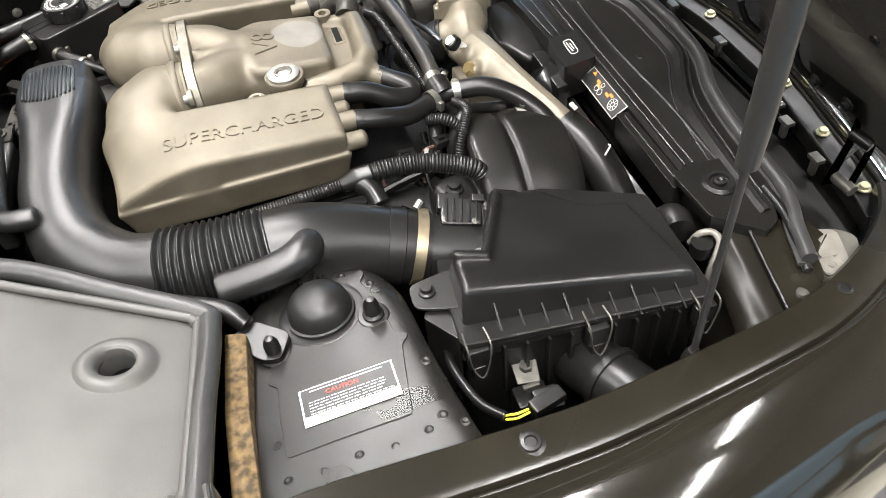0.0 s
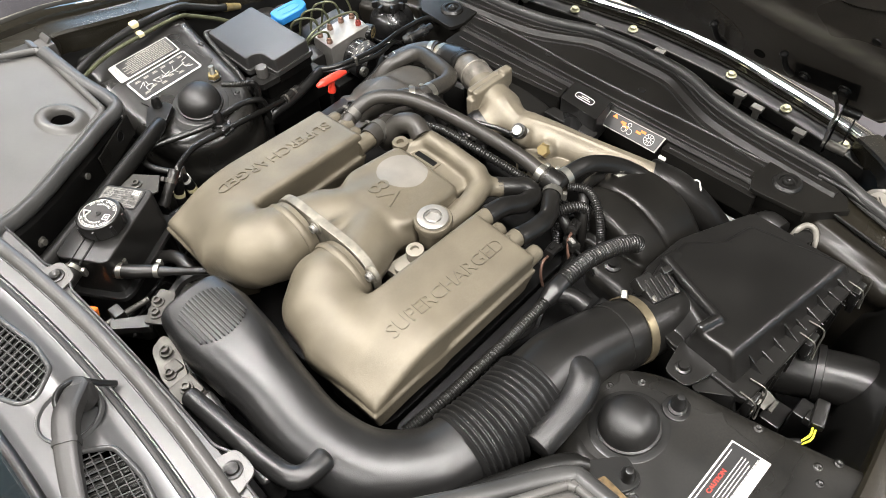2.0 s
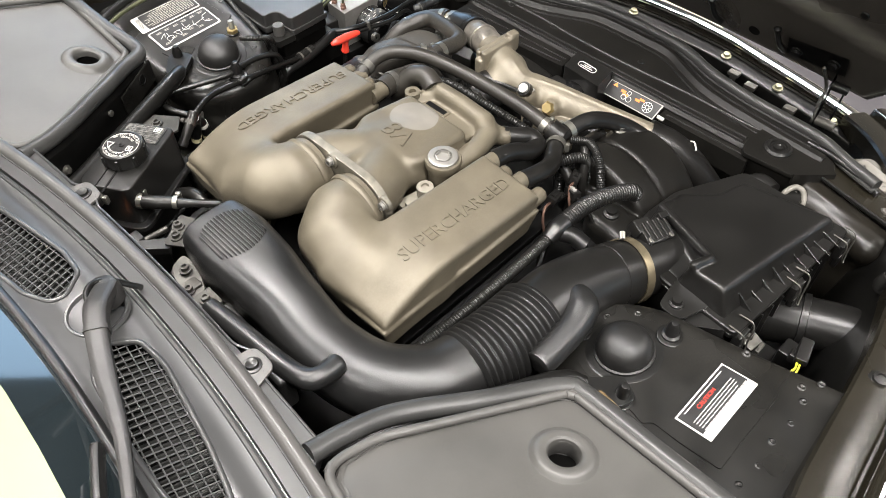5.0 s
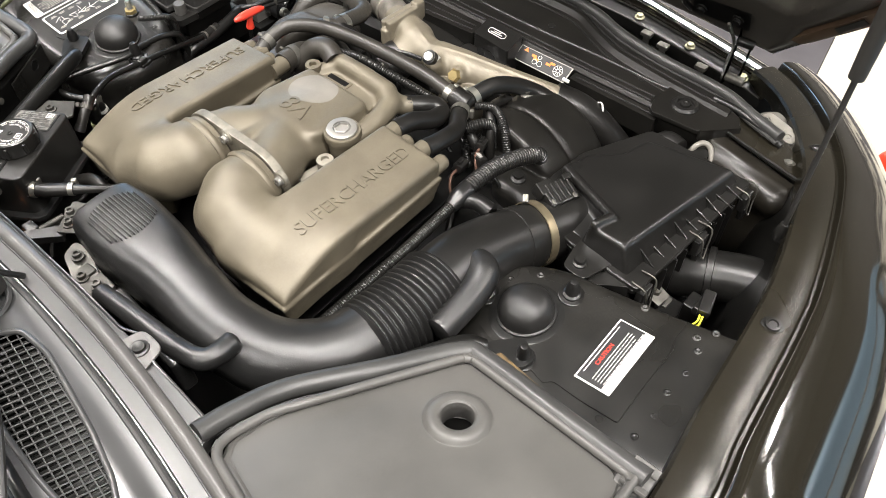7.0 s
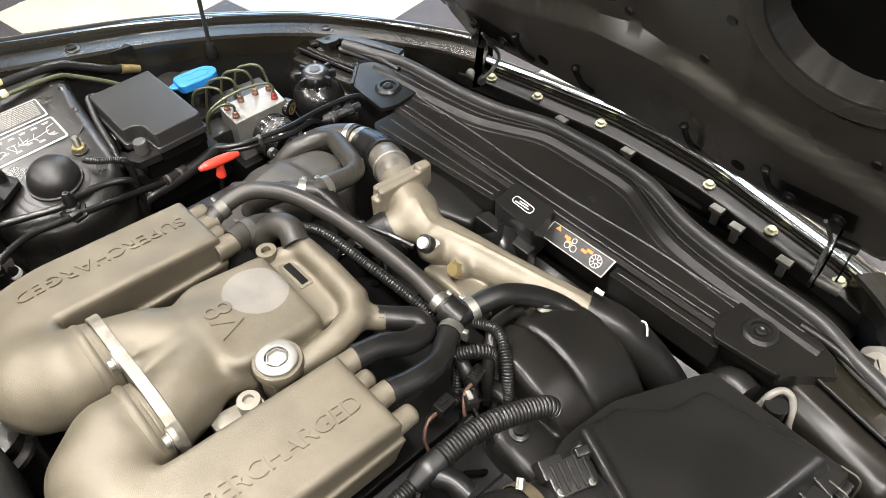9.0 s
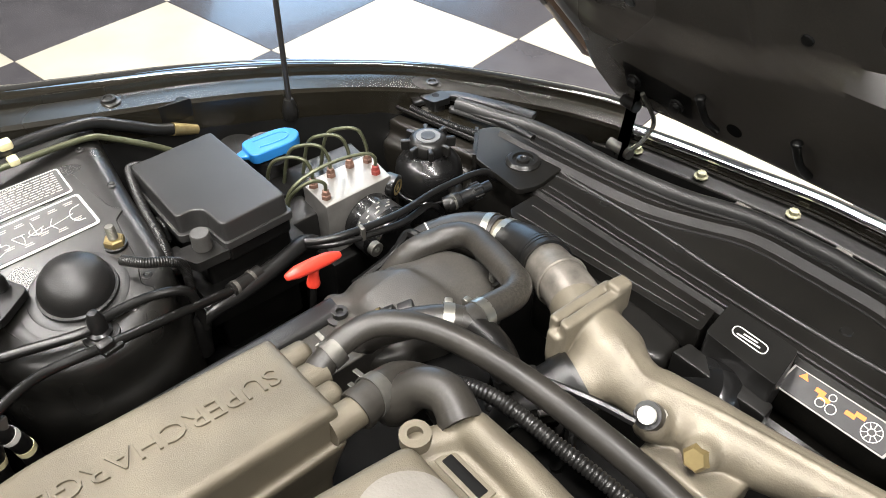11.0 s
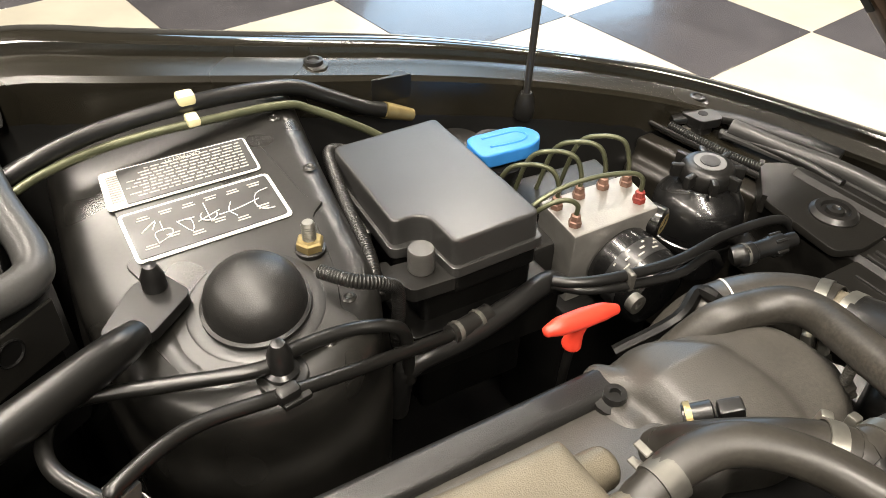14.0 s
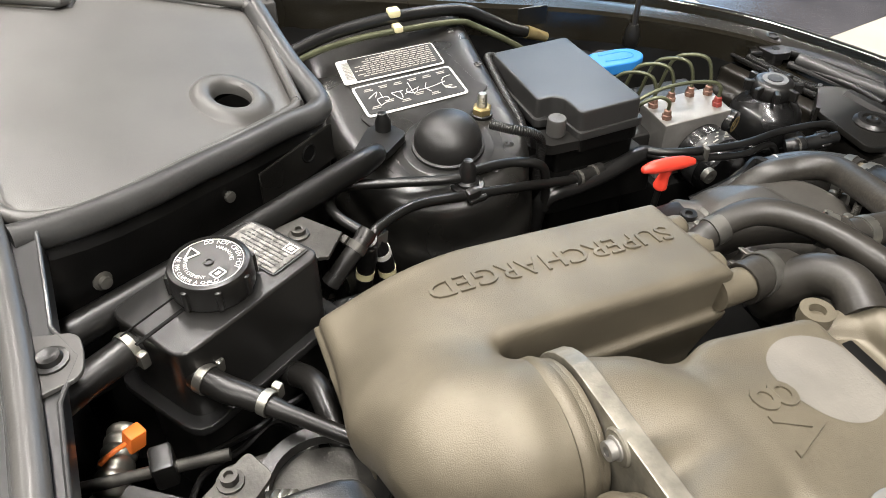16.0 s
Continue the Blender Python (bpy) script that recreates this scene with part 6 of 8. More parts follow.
for p, q, rr in (((-0.022, 0.1745, 0.808), (0.0, 0.176, 0.813), 0.0116), ((-0.020, 0.121, 0.8045), (0.0, 0.1235, 0.80), 0.0167)):
    sp = thing("spring_clamp", "grey sprung steel hose clamp", "hose clamp", "spring clamps", at=p)
    m = between(p, q)
    part("band", lathe([(rr, -0.006), (rr + 0.0011, -0.006), (rr + 0.0011, 0.006), (rr, 0.006)], seg=24, m=m), DULLSTEEL, sp)
    for k in (-1, 1):
        part("ear", rbox((0, 0, 0), (0.010, 0.0016, 0.005), 0.0006, 1, m=m @ Matrix.Translation((rr + 0.005, 0.006 * k, 0.002 * k))), DULLSTEEL, sp, "bent clamp ear")

# ---- labels ----


def label_plate(name, poly, zf, material, parent, text="", dz=0.0022):
    bm = prism(poly, 0, 0.0006, 0)
    for v in bm.verts:
        v.co.z += zf(v.co.x, v.co.y) + dz
    return part(name, bm, material, parent, text)


def bars(name, c, angle, rows, zf, material, parent, dz=0.0022):
    """Rows of short dark or pale bars that stand for small print: (offset along, offset across, length, height)."""
    out = []
    for a, b, L, h in rows:
        bm = rbox((0, 0, 0), (L, h, 0.0004), 0)
        bm.transform(Matrix.Translation((c[0], c[1], 0)) @ pose(0, 0, 0, 0, 0, angle) @ Matrix.Translation((a, b, 0)))
        out.append(bm)
    bm = join(*out)
    for v in bm.verts:
        v.co.z += zf(v.co.x, v.co.y) + dz
    return part(name, bm, material, parent)


def word_rows(rng, n, width, pitch, h, y0, indent=0.0):
    rows = []
    for k in range(n):
        x = -width / 2 + indent
        end = width / 2 - rng.random() * width * 0.18
        while x < end:
            L = rng.uniform(0.003, 0.009)
            rows.append((x + L / 2, y0 - k * pitch, L, h))
            x += L + 0.0015
    return rows


TOPZ = lambda x, y: 0.779 + 0.15 * (abs(y) - 0.55) + 0.06 * (x + 0.15)
rng = random.Random(4)
# caution label on the dusty tower
lab = thing("caution_label", "black and white caution label on the suspension tower", "label", at=(-0.138, -0.553, 0.779))
label_plate("label_base", [(-0.186, -0.577), (-0.090, -0.577), (-0.090, -0.531), (-0.186, -0.531)], TOPZ, WHITE, lab, "white label border")
label_plate("label_field", [(-0.184, -0.5655), (-0.092, -0.5655), (-0.092, -0.533), (-0.184, -0.533)], TOPZ, LABELBLACK, lab, "black print field", 0.0030)
bars("small_print", (-0.138, -0.549), 0, [(0, 0.0125, 0.074, 0.0012)] + word_rows(rng, 5, 0.080, 0.0036, 0.0010, -0.0010), TOPZ, WHITE, lab, 0.0037)
part("caution_word", text_mesh("CAUTION", 0.0075, 0.0002, Matrix.Translation((-0.143, -0.5435, TOPZ(-0.143, -0.5435) + 0.0042)) @ pose(0, 0, 0, -8.5, -3.4, 0)), RED, lab, "red caution word")
# the two labels of the other tower
l1 = thing("service_label", "black service label with pale print and bar code block", "label", at=(-0.15, 0.58, 0.785))
label_plate("label_base", rounded([(-0.212, 0.563), (-0.094, 0.557), (-0.094, 0.599), (-0.210, 0.607)], 0.004, 3), TOPZ, WHITE, l1, "white label border")
label_plate("label_field", rounded([(-0.197, 0.5645), (-0.0960, 0.5592), (-0.0960, 0.5970), (-0.197, 0.6040)], 0.002, 3), TOPZ, LABELBLACK, l1, "", 0.0030)
bars("small_print", (-0.146, 0.582), 177, word_rows(rng, 9, 0.090, 0.0036, 0.0011, 0.0150), TOPZ, PRINTGREY, l1, 0.0037)
part("catalyst_word", text_mesh("CATALYST", 0.0062, 0.0002, Matrix.Translation((-0.146, 0.5965, TOPZ(-0.146, 0.5965) + 0.0041)) @ pose(0, 0, 0, 8.5, -3.4, 0) @ pose(0, 0, 0, 0, 0, 177)), PRINTGREY, l1, "printed word")
bars("bar_code", (-0.202, 0.584), 177, [(0.0, 0.014 - 0.0026 * k, 0.009, 0.0012) for k in range(12)], TOPZ, LABELGREY, l1, 0.0037)
l2 = thing("hose_diagram_label", "black hose diagram label with white border and line drawing", "label", at=(-0.15, 0.53, 0.78))
label_plate("label_base", rounded([(-0.206, 0.503), (-0.090, 0.499), (-0.092, 0.551), (-0.208, 0.556)], 0.005, 3), TOPZ, WHITE, l2, "white label border")
label_plate("label_field", rounded([(-0.2032, 0.5060), (-0.0930, 0.5020), (-0.0948, 0.5480), (-0.2050, 0.5530)], 0.003, 3), TOPZ, LABELBLACK, l2, "", 0.0030)
for k in range(12):
    for j in range(2):
        bars("small_print", (-0.149, 0.528), 178, [(-0.042 + 0.017 * (k % 6), (0.0165 if k % 2 else 0.011) - (0.030 if k % 2 else 0.025) * (k // 6) - 0.0026 * j, 0.008 + 0.002 * ((k + j) % 2), 0.0011)], TOPZ, PRINTGREY, l2, 0.0037)
FIGURES = [[(-0.196, 0.530), (-0.184, 0.538), (-0.188, 0.530)], [(-0.187, 0.515), (-0.176, 0.520), (-0.176, 0.526), (-0.187, 0.526), (-0.187, 0.515)], [(-0.181, 0.526), (-0.181, 0.536)], [(-0.170, 0.530), (-0.162, 0.516), (-0.160, 0.528), (-0.170, 0.530), (-0.157, 0.529)],
           [(-0.156, 0.523), (-0.138, 0.528)], [(-0.147, 0.519), (-0.147, 0.540)], [(-0.140, 0.523), (-0.126, 0.523), (-0.108, 0.526)], [(-0.128, 0.516), (-0.132, 0.524), (-0.128, 0.532)], [(-0.100, 0.512), (-0.108, 0.514), (-0.112, 0.522), (-0.108, 0.532), (-0.098, 0.534)]]
for line in FIGURES:
    part("line_drawing", tube([(x, y, TOPZ(x, y) + 0.0039) for x, y in line], 0.00045, 5, 3), WHITE, l2, "thin white drawn line")
part("drawn_ring", lathe([(0.0058, 0), (0.0066, 0), (0.0066, 0.0005), (0.0058, 0.0005)], (-0.147, 0.526, TOPZ(-0.147, 0.526) + 0.0036), 20), WHITE, l2, "thin white drawn ring")

# ---- far side: fuse box ----
fz = thing("fuse_box", "black plastic fuse box with smooth lid", "fuse box", at=(0.03, 0.49, 0.6))
lidp = [(-0.028, 0.574), (0.076, 0.577), (0.079, 0.413), (0.0, 0.411), (-0.002, 0.447), (-0.012, 0.455), (-0.030, 0.454)]
fused(part("lid", join(prism(rounded(lidp, 0.006, 3), 0.748, 0.778, 0.005, 3, None, 0.02)), SMOOTHGREY, fz, "smooth dark grey lid"), 0.0013, 5)
part("lid_skirt", prism(rounded([(-0.031, 0.577), (0.079, 0.580), (0.082, 0.410), (-0.002, 0.408), (-0.005, 0.445), (-0.033, 0.451)], 0.006, 3), 0.745, 0.755, 0.002), SMOOTHGREY, fz)
part("lid_wall", prism(rounded([(-0.028, 0.575), (0.077, 0.578), (0.079, 0.413), (-0.001, 0.411), (-0.004, 0.447), (-0.030, 0.452)], 0.006, 3), 0.728, 0.747, 0.001), SHADEBLACK, fz)
part("case", prism(rounded([(-0.026, 0.574), (0.075, 0.576), (0.077, 0.415), (-0.024, 0.415)], 0.006, 3), 0.60, 0.737, 0.003), SHADEBLACK, fz)
part("tray", prism(rounded([(-0.04, 0.58), (0.09, 0.585), (0.098, 0.398), (-0.04, 0.402)], 0.006, 3), 0.66, 0.705, 0.003), SHADEBLACK, fz)
br = part("lid_bracket", join(prism(rounded([(-0.052, 0.445), (-0.002, 0.440), (0.002, 0.408), (-0.035, 0.410)], 0.004), 0.735, 0.747, 0.002), rbox((-0.045, 0.442, 0.735), (0.018, 0.02, 0.025), 0.004)), PLASTIC, fz)
part("lid_knob", lathe([(0, 0), (0.009, 0), (0.0105, 0.002), (0.0105, 0.019), (0.0095, 0.021), (0, 0.0215)], (-0.018, 0.430, 0.746), 24), LIDGREY, br, "grey rubber fixing knob")
part("side_clip", rbox((-0.030, 0.50, 0.735), (0.010, 0.022, 0.022), 0.002), PLASTIC, fz)

# ---- brake modulator ----
am = thing("brake_modulator", "aluminium brake modulator block with olive pipes and black pump motor", "brake modulator", at=(0.19, 0.46, 0.62))
part("valve_block", prism([(0.136, 0.433), (0.232, 0.433), (0.240, 0.490), (0.140, 0.492)], 0.63, 0.716, 0.0025), ALU, am, "machined aluminium block")
ports = [((0.1475, 0.477), 0), ((0.1465, 0.448), 0), ((0.176, 0.481), 0), ((0.205, 0.482), 0), ((0.228, 0.476), 0), ((0.221, 0.449), 1)]
for (px, py), hot in ports:
    f = part("pipe_fitting", lathe([(0, 0), (0.0062, 0), (0.0062, 0.005), (0.0050, 0.006), (0.0046, 0.011), (0.0032, 0.012), (0, 0.012)], (px, py, 0.716), 6), RUSTRED if hot else COPPER, am, "red painted pipe fitting" if hot else "reddish pipe fitting")
loop = lambda x, y, h: [(x, y, 0.725), (x, y + 0.001, 0.741), (x - 0.005, y + 0.008, 0.741 + h), (x - 0.020, y + 0.022, 0.743 + h), (x - 0.034, y + 0.036, 0.731 + h), (x - 0.042, y + 0.046, 0.70)]
runs = [loop(0.1475, 0.477, 0.013), [(0.1465, 0.448, 0.725), (0.146, 0.448, 0.738), (0.134, 0.452, 0.745), (0.117, 0.459, 0.738), (0.107, 0.470, 0.715), (0.105, 0.475, 0.67)], loop(0.176, 0.481, 0.016), loop(0.205, 0.482, 0.017), loop(0.228, 0.476, 0.020),
        [(0.221, 0.449, 0.725), (0.221, 0.450, 0.740), (0.210, 0.455, 0.747), (0.176, 0.464, 0.748), (0.140, 0.470, 0.742), (0.112, 0.472, 0.728), (0.104, 0.472, 0.70), (0.104, 0.47, 0.66)]]
for r in runs:
    part("brake_pipe", tube(r, 0.0023, 10, 7), OLIVE, am, "olive coated steel pipe")
mo = part("pump_motor", lathe([(0, 0), (0.034, 0), (0.036, 0.003), (0.036, 0.048), (0.033, 0.055), (0.024, 0.058), (0, 0.059)], seg=32, m=between((0.190, 0.434, 0.672), (0.200, 0.334, 0.662))), BLACKGLOSS, am, "black pump motor")
part("motor_label", lathe([(0.0361, 0.018), (0.0365, 0.018), (0.0365, 0.036), (0.0361, 0.036)], seg=32, m=between((0.190, 0.434, 0.672), (0.200, 0.334, 0.662))), LABELBLACK, mo)
part("label_print", join(*[rbox((0, 0, 0), (0.0012, 0.003 + 0.002 * (k % 3), 0.0014), 0, m=between((0.190, 0.434, 0.672), (0.200, 0.334, 0.662)) @ pose(0, 0, 0, 0, 0, a) @ Matrix.Translation((0.0366, 0, 0.021 + 0.005 * (k % 3)))) for k, a in enumerate(range(60, 150, 9))]), PRINTGREY, mo, "pale print on the motor")
part("side_port", lathe([(0, 0), (0.014, 0), (0.0155, 0.002), (0.0155, 0.016), (0.012, 0.018), (0.005, 0.018), (0.005, 0.014), (0, 0.014)], seg=20, m=between((0.232, 0.446, 0.697), (0.260, 0.384, 0.692))), BLACKGLOSS, am, "round black end plug")
part("plug_centre", lathe([(0, 0.0142), (0.0095, 0.0142), (0.0110, 0.0182), (0.0095, 0.0188), (0.004, 0.0170), (0, 0.0170)], seg=20, m=between((0.232, 0.446, 0.697), (0.260, 0.384, 0.692))), ZINC, am, "brass plug centre")
part("lower_bush", lathe([(0.004, 0), (0.009, 0), (0.009, 0.008), (0.004, 0.008)], seg=20, m=between((0.158, 0.375, 0.68), (0.165, 0.30, 0.68))), DULLSTEEL, am, "steel mounting bush")
part("bracket", join(prism([(0.10, 0.555), (0.25, 0.545), (0.245, 0.50), (0.10, 0.505)], 0.672, 0.70, 0.003), rbox((0.115, 0.49, 0.66), (0.06, 0.06, 0.06), 0.006)), PLASTIC, am)
part("base_mount", rbox((0.18, 0.46, 0.54), (0.11, 0.09, 0.2), 0.006), DEEP, am)

# ---- power steering reservoir ----
ps = thing("fluid_reservoir", "glossy black fluid reservoir with star-shaped screw cap", "reservoir", at=(0.318, 0.46, 0.6))
C = (0.306, 0.449)
part("bottle", lathe([(0, 0), (0.034, 0), (0.041, 0.006), (0.0435, 0.036), (0.0445, 0.041), (0.0462, 0.042), (0.0462, 0.047), (0.0445, 0.048), (0.0455, 0.066), (0.0430, 0.080), (0.0350, 0.091), (0.026, 0.096), (0.024, 0.10), (0, 0.10)], (C[0], C[1], 0.612), 36), BLACKGLOSS, ps, "glossy black bottle")
cap = part("screw_cap", lathe([(0, 0), (0.024, 0), (0.026, 0.004), (0.026, 0.014), (0.023, 0.019), (0.018, 0.021), (0, 0.021)], (C[0], C[1], 0.712), 30), PLASTIC, ps, "black star-shaped cap")
for k in range(8):
    a = k * math.pi / 4 + 0.2
    part("grip_lug", rbox((0, 0, 0), (0.016, 0.007, 0.014), 0.002, m=Matrix.Translation((C[0] + 0.0275 * math.cos(a), C[1] + 0.0275 * math.sin(a), 0.723)) @ pose(0, 0, 0, 0, 0, math.degrees(a))), PLASTIC, cap)
part("cap_disc", lathe([(0, 0), (0.0155, 0), (0.0155, 0.0012), (0, 0.0012)], (C[0], C[1], 0.7328), 28), DISCGREY, cap, "grey printed disc")
part("disc_centre", lathe([(0, 0), (0.0095, 0), (0.0095, 0.001), (0, 0.001)], (C[0], C[1], 0.734), 28), LABELBLACK, cap)
hose([(0.318, 0.425, 0.66), (0.300, 0.385, 0.686), (0.272, 0.360, 0.700), (0.262, 0.361, 0.699)], 0.0085, "short black fluid hose below the reservoir")
qc = thing("hose_fitting", "black quick-release hose fitting with a pale ring", "hose fitting", at=(0.262, 0.361, 0.70))
part("barrel", lathe([(0, 0), (0.009, 0), (0.0105, 0.003), (0.0105, 0.018), (0.0085, 0.020), (0.0085, 0.036), (0.010, 0.038), (0.010, 0.050), (0.007, 0.052), (0.007, 0.064), (0, 0.064)], seg=20, m=between((0.260, 0.361, 0.698), (0.323, 0.351, 0.702))), RUBBER, qc)
part("pale_ring", lathe([(0.0095, 0.008), (0.0109, 0.008), (0.0109, 0.011), (0.0095, 0.011)], seg=20, m=between((0.260, 0.361, 0.698), (0.323, 0.351, 0.702))), DULLSTEEL, qc, "pale marking ring")
part("release_tab", join(*[rbox((0, 0, 0), (0.003, 0.003, 0.012), 0.0006, 1, m=between((0.260, 0.361, 0.698), (0.323, 0.351, 0.702)) @ pose(0, 0, 0, 0, 0, 60 * k) @ Matrix.Translation((0.010, 0, 0.044))) for k in range(6)]), PLASTIC, qc, "release tabs")

# ---- washer filler ----
wf = thing("washer_filler", "bright blue screen washer filler cap", "filler cap", at=(0.14, 0.56, 0.62))
part("neck", tube([(0.135, 0.575, 0.60), (0.135, 0.57, 0.70), (0.137, 0.56, 0.733)], 0.028, 20, 5), PLASTIC, wf)
capbm = join(prism(rounded([(0.105, 0.540), (0.162, 0.536), (0.180, 0.548), (0.176, 0.568), (0.160, 0.576), (0.108, 0.578)], 0.0115, 6), 0.731, 0.746, 0.0045, 3), prism(rounded([(0.088, 0.565), (0.112, 0.545), (0.112, 0.572)], 0.006, 3), 0.735, 0.740, 0.001))
fused(part("cap", capbm, BLUE, wf, "bright blue snap cap"), 0.0012, 8)
reliefbm = tube([(0.122, 0.552, 0.7455), (0.140, 0.549, 0.7455), (0.158, 0.549, 0.7455), (0.165, 0.556, 0.7455), (0.158, 0.565, 0.7455), (0.140, 0.567, 0.7455), (0.122, 0.568, 0.7455)], 0.0016, 8, 5)
part("cap_relief", reliefbm, BLUE, wf, "raised ring on the cap")
part("black_cap", lathe([(0, 0), (0.026, 0), (0.027, 0.004), (0.024, 0.010), (0, 0.012)], (0.112, 0.596, 0.722), 28), PLASTIC, wf, "round black cap behind")

# ---- dipstick ----
dp = thing("dipstick", "red plastic dipstick handle beside the engine", "dipstick", at=(0.035, 0.30, 0.70))
part("handle", join(tube([(0.018, 0.3195, 0.7605), (0.029, 0.3195, 0.7605), (0.048, 0.319, 0.7595), (0.066, 0.319, 0.7575), (0.078, 0.3185, 0.755)], [0.004, 0.0068, 0.0075, 0.0066, 0.004], 16, 6, round_end=True), tube([(0.049, 0.320, 0.757), (0.0485, 0.323, 0.742), (0.048, 0.325, 0.729)], [0.0055, 0.0055, 0.0075], 14, 4, round_end=True)), RED, dp, "red T-shaped handle")
part("guide_tube", tube([(0.048, 0.325, 0.729), (0.042, 0.322, 0.70), (0.034, 0.316, 0.63)], 0.0035, 10, 4), SHADEBLACK, dp)

# ---- coolant tank ----
ct = thing("coolant_tank", "black plastic coolant tank with printed round cap", "coolant tank", at=(-0.395, 0.28, 0.7))
tp = [(-0.483, 0.281), (-0.440, 0.212), (-0.318, 0.281), (-0.362, 0.350)]
part("tank_body", prism(rounded(tp, 0.015, 4), 0.715, 0.800, 0.008, 3), PLASTIC, ct, "grained black tank")
part("tank_flange", prism(rounded([(-0.496, 0.283), (-0.443, 0.198), (-0.304, 0.279), (-0.357, 0.363)], 0.02, 4), 0.722, 0.731, 0.002), GRAINED, ct)
part("tank_base", prism(rounded(tp, 0.02, 4), 0.60, 0.722, 0.006), PLASTIC, ct)
part("groove", rbox((0, 0, 0), (0.050, 0.0035, 0.0012), 0.0004, 1, m=Matrix.Translation((-0.445, 0.252, 0.8002)) @ pose(0, 0, 0, 0, 0, 32)), DEEP, ct, "dark moulded groove")
part("groove", rbox((0, 0, 0), (0.055, 0.0016, 0.0012), 0.0004, 1, m=Matrix.Translation((-0.452, 0.266, 0.8002)) @ pose(0, 0, 0, 0, 0, 32)), DEEP, ct)
kc = (-0.404, 0.279)
kp = part("tank_cap", lathe([(0, 0), (0.030, 0), (0.0315, 0.003), (0.0315, 0.020), (0.030, 0.023), (0.027, 0.024), (0.0265, 0.0225), (0, 0.0225)], (kc[0], kc[1], 0.800), 40), PLASTIC, ct, "ribbed black screw cap")
for k in range(8):
    a = k * math.pi / 4
    part("cap_rib", rbox((0, 0, 0), (0.005, 0.005, 0.018), 0.0015, m=Matrix.Translation((kc[0] + 0.0315 * math.cos(a), kc[1] + 0.0315 * math.sin(a), 0.811)) @ pose(0, 0, 0, 0, 0, math.degrees(a))), PLASTIC, kp)


def ring_text(body, c, r, size, start, step, z, turn=-90):
    out = []
    for k, ch in enumerate(body):
        if ch == " ":
            continue
        a = start - step * k
        out.append(text_mesh(ch, size, 0.0001, Matrix.Translation((c[0] + r * math.cos(radians(a)), c[1] + r * math.sin(radians(a)), z)) @ pose(0, 0, 0, 0, 0, a + turn)))
    return join(*out)


part("cap_print", join(ring_text("DO NOT OPEN HOT", kc, 0.0222, 0.0056, 84, 8.6, 0.8232), ring_text("WARNING", kc, 0.0165, 0.0046, 54, 11, 0.8232), ring_text("NE PAS OUVRIR A CHAUD", kc, 0.0228, 0.0050, 150, -6.2, 0.8232, 90),
     ring_text("AVERTISSEMENT", kc, 0.0172, 0.0042, 152, -8.0, 0.8232, 90), lathe([(0.0252, 0), (0.0258, 0), (0.0258, 0.0003), (0.0252, 0.0003)], (kc[0], kc[1], 0.823), 40)), WHITE, kp, "white printed warning ring")
FLAT = lambda x, y: 0.800
label_plate("tank_label", rounded([(-0.363, 0.342), (-0.328, 0.288), (-0.361, 0.269), (-0.393, 0.324)], 0.003, 2), FLAT, LABELBLACK, ct, "worn label with a black border", 0.0006)
label_plate("label_field", [(-0.3625, 0.3395), (-0.3305, 0.289), (-0.3605, 0.2715), (-0.3905, 0.3235)], FLAT, WORNLABEL, ct, "scuffed silvery print field", 0.0013)
bars("label_print", (-0.361, 0.306), 121, word_rows(rng, 8, 0.050, 0.0040, 0.0011, 0.0140), FLAT, LABELBLACK, ct, 0.0021)
bars("label_symbol", (-0.341, 0.293), 121, [(0, 0.004, 0.010, 0.0012), (0, -0.004, 0.010, 0.0012), (0.005, 0, 0.0012, 0.009), (-0.005, 0, 0.0012, 0.009), (0, 0, 0.005, 0.004)], FLAT, WHITE, ct, 0.0028)
tri3 = [(-0.4205, 0.2880), (-0.4085, 0.2905), (-0.4135, 0.2995)]
part("warning_triangle", join(*[tube([(*tri3[k], 0.8233), (*tri3[(k + 1) % 3], 0.8233)], 0.0007, 6, 1) for k in range(3)]), WHITE, kp, "white warning triangle")
bars("cap_symbol", (-0.400, 0.264), 30, [(0, 0.004, 0.009, 0.0012), (0, -0.004, 0.009, 0.0012), (0.0045, 0, 0.0012, 0.008), (-0.0045, 0, 0.0012, 0.008), (0, 0, 0.004, 0.003)], lambda x, y: 0.8225, WHITE, kp, 0.0006)
part("cap_boss", lathe([(0.0022, 0), (0.004, 0), (0.004, 0.0012), (0.0022, 0.0012)], (kc[0], kc[1], 0.8225), 16), PLASTIC, kp)
hose([(-0.432, 0.222, 0.770), (-0.418, 0.205, 0.768), (-0.400, 0.190, 0.765), (-0.378, 0.166, 0.764), (-0.340, 0.128, 0.762), (-0.30, 0.11, 0.75)], [0.0105, 0.0105, 0.0095, 0.006, 0.006, 0.006], "black rubber coolant hose with crimped ends")
clampring((-0.428, 0.217, 0.7695), (-0.418, 0.205, 0.768), 0.0106, STEEL, w=0.007)
clampring((-0.392, 0.182, 0.765), (-0.378, 0.166, 0.764), 0.0088, STEEL, w=0.007)
hose([(-0.462, 0.262, 0.782), (-0.480, 0.251, 0.782), (-0.505, 0.238, 0.780), (-0.54, 0.222, 0.772)], 0.0125, "short black rubber hose behind the coolant tank")
clampring((-0.474, 0.255, 0.782), (-0.482, 0.250, 0.782), 0.0126, STEEL, w=0.006)
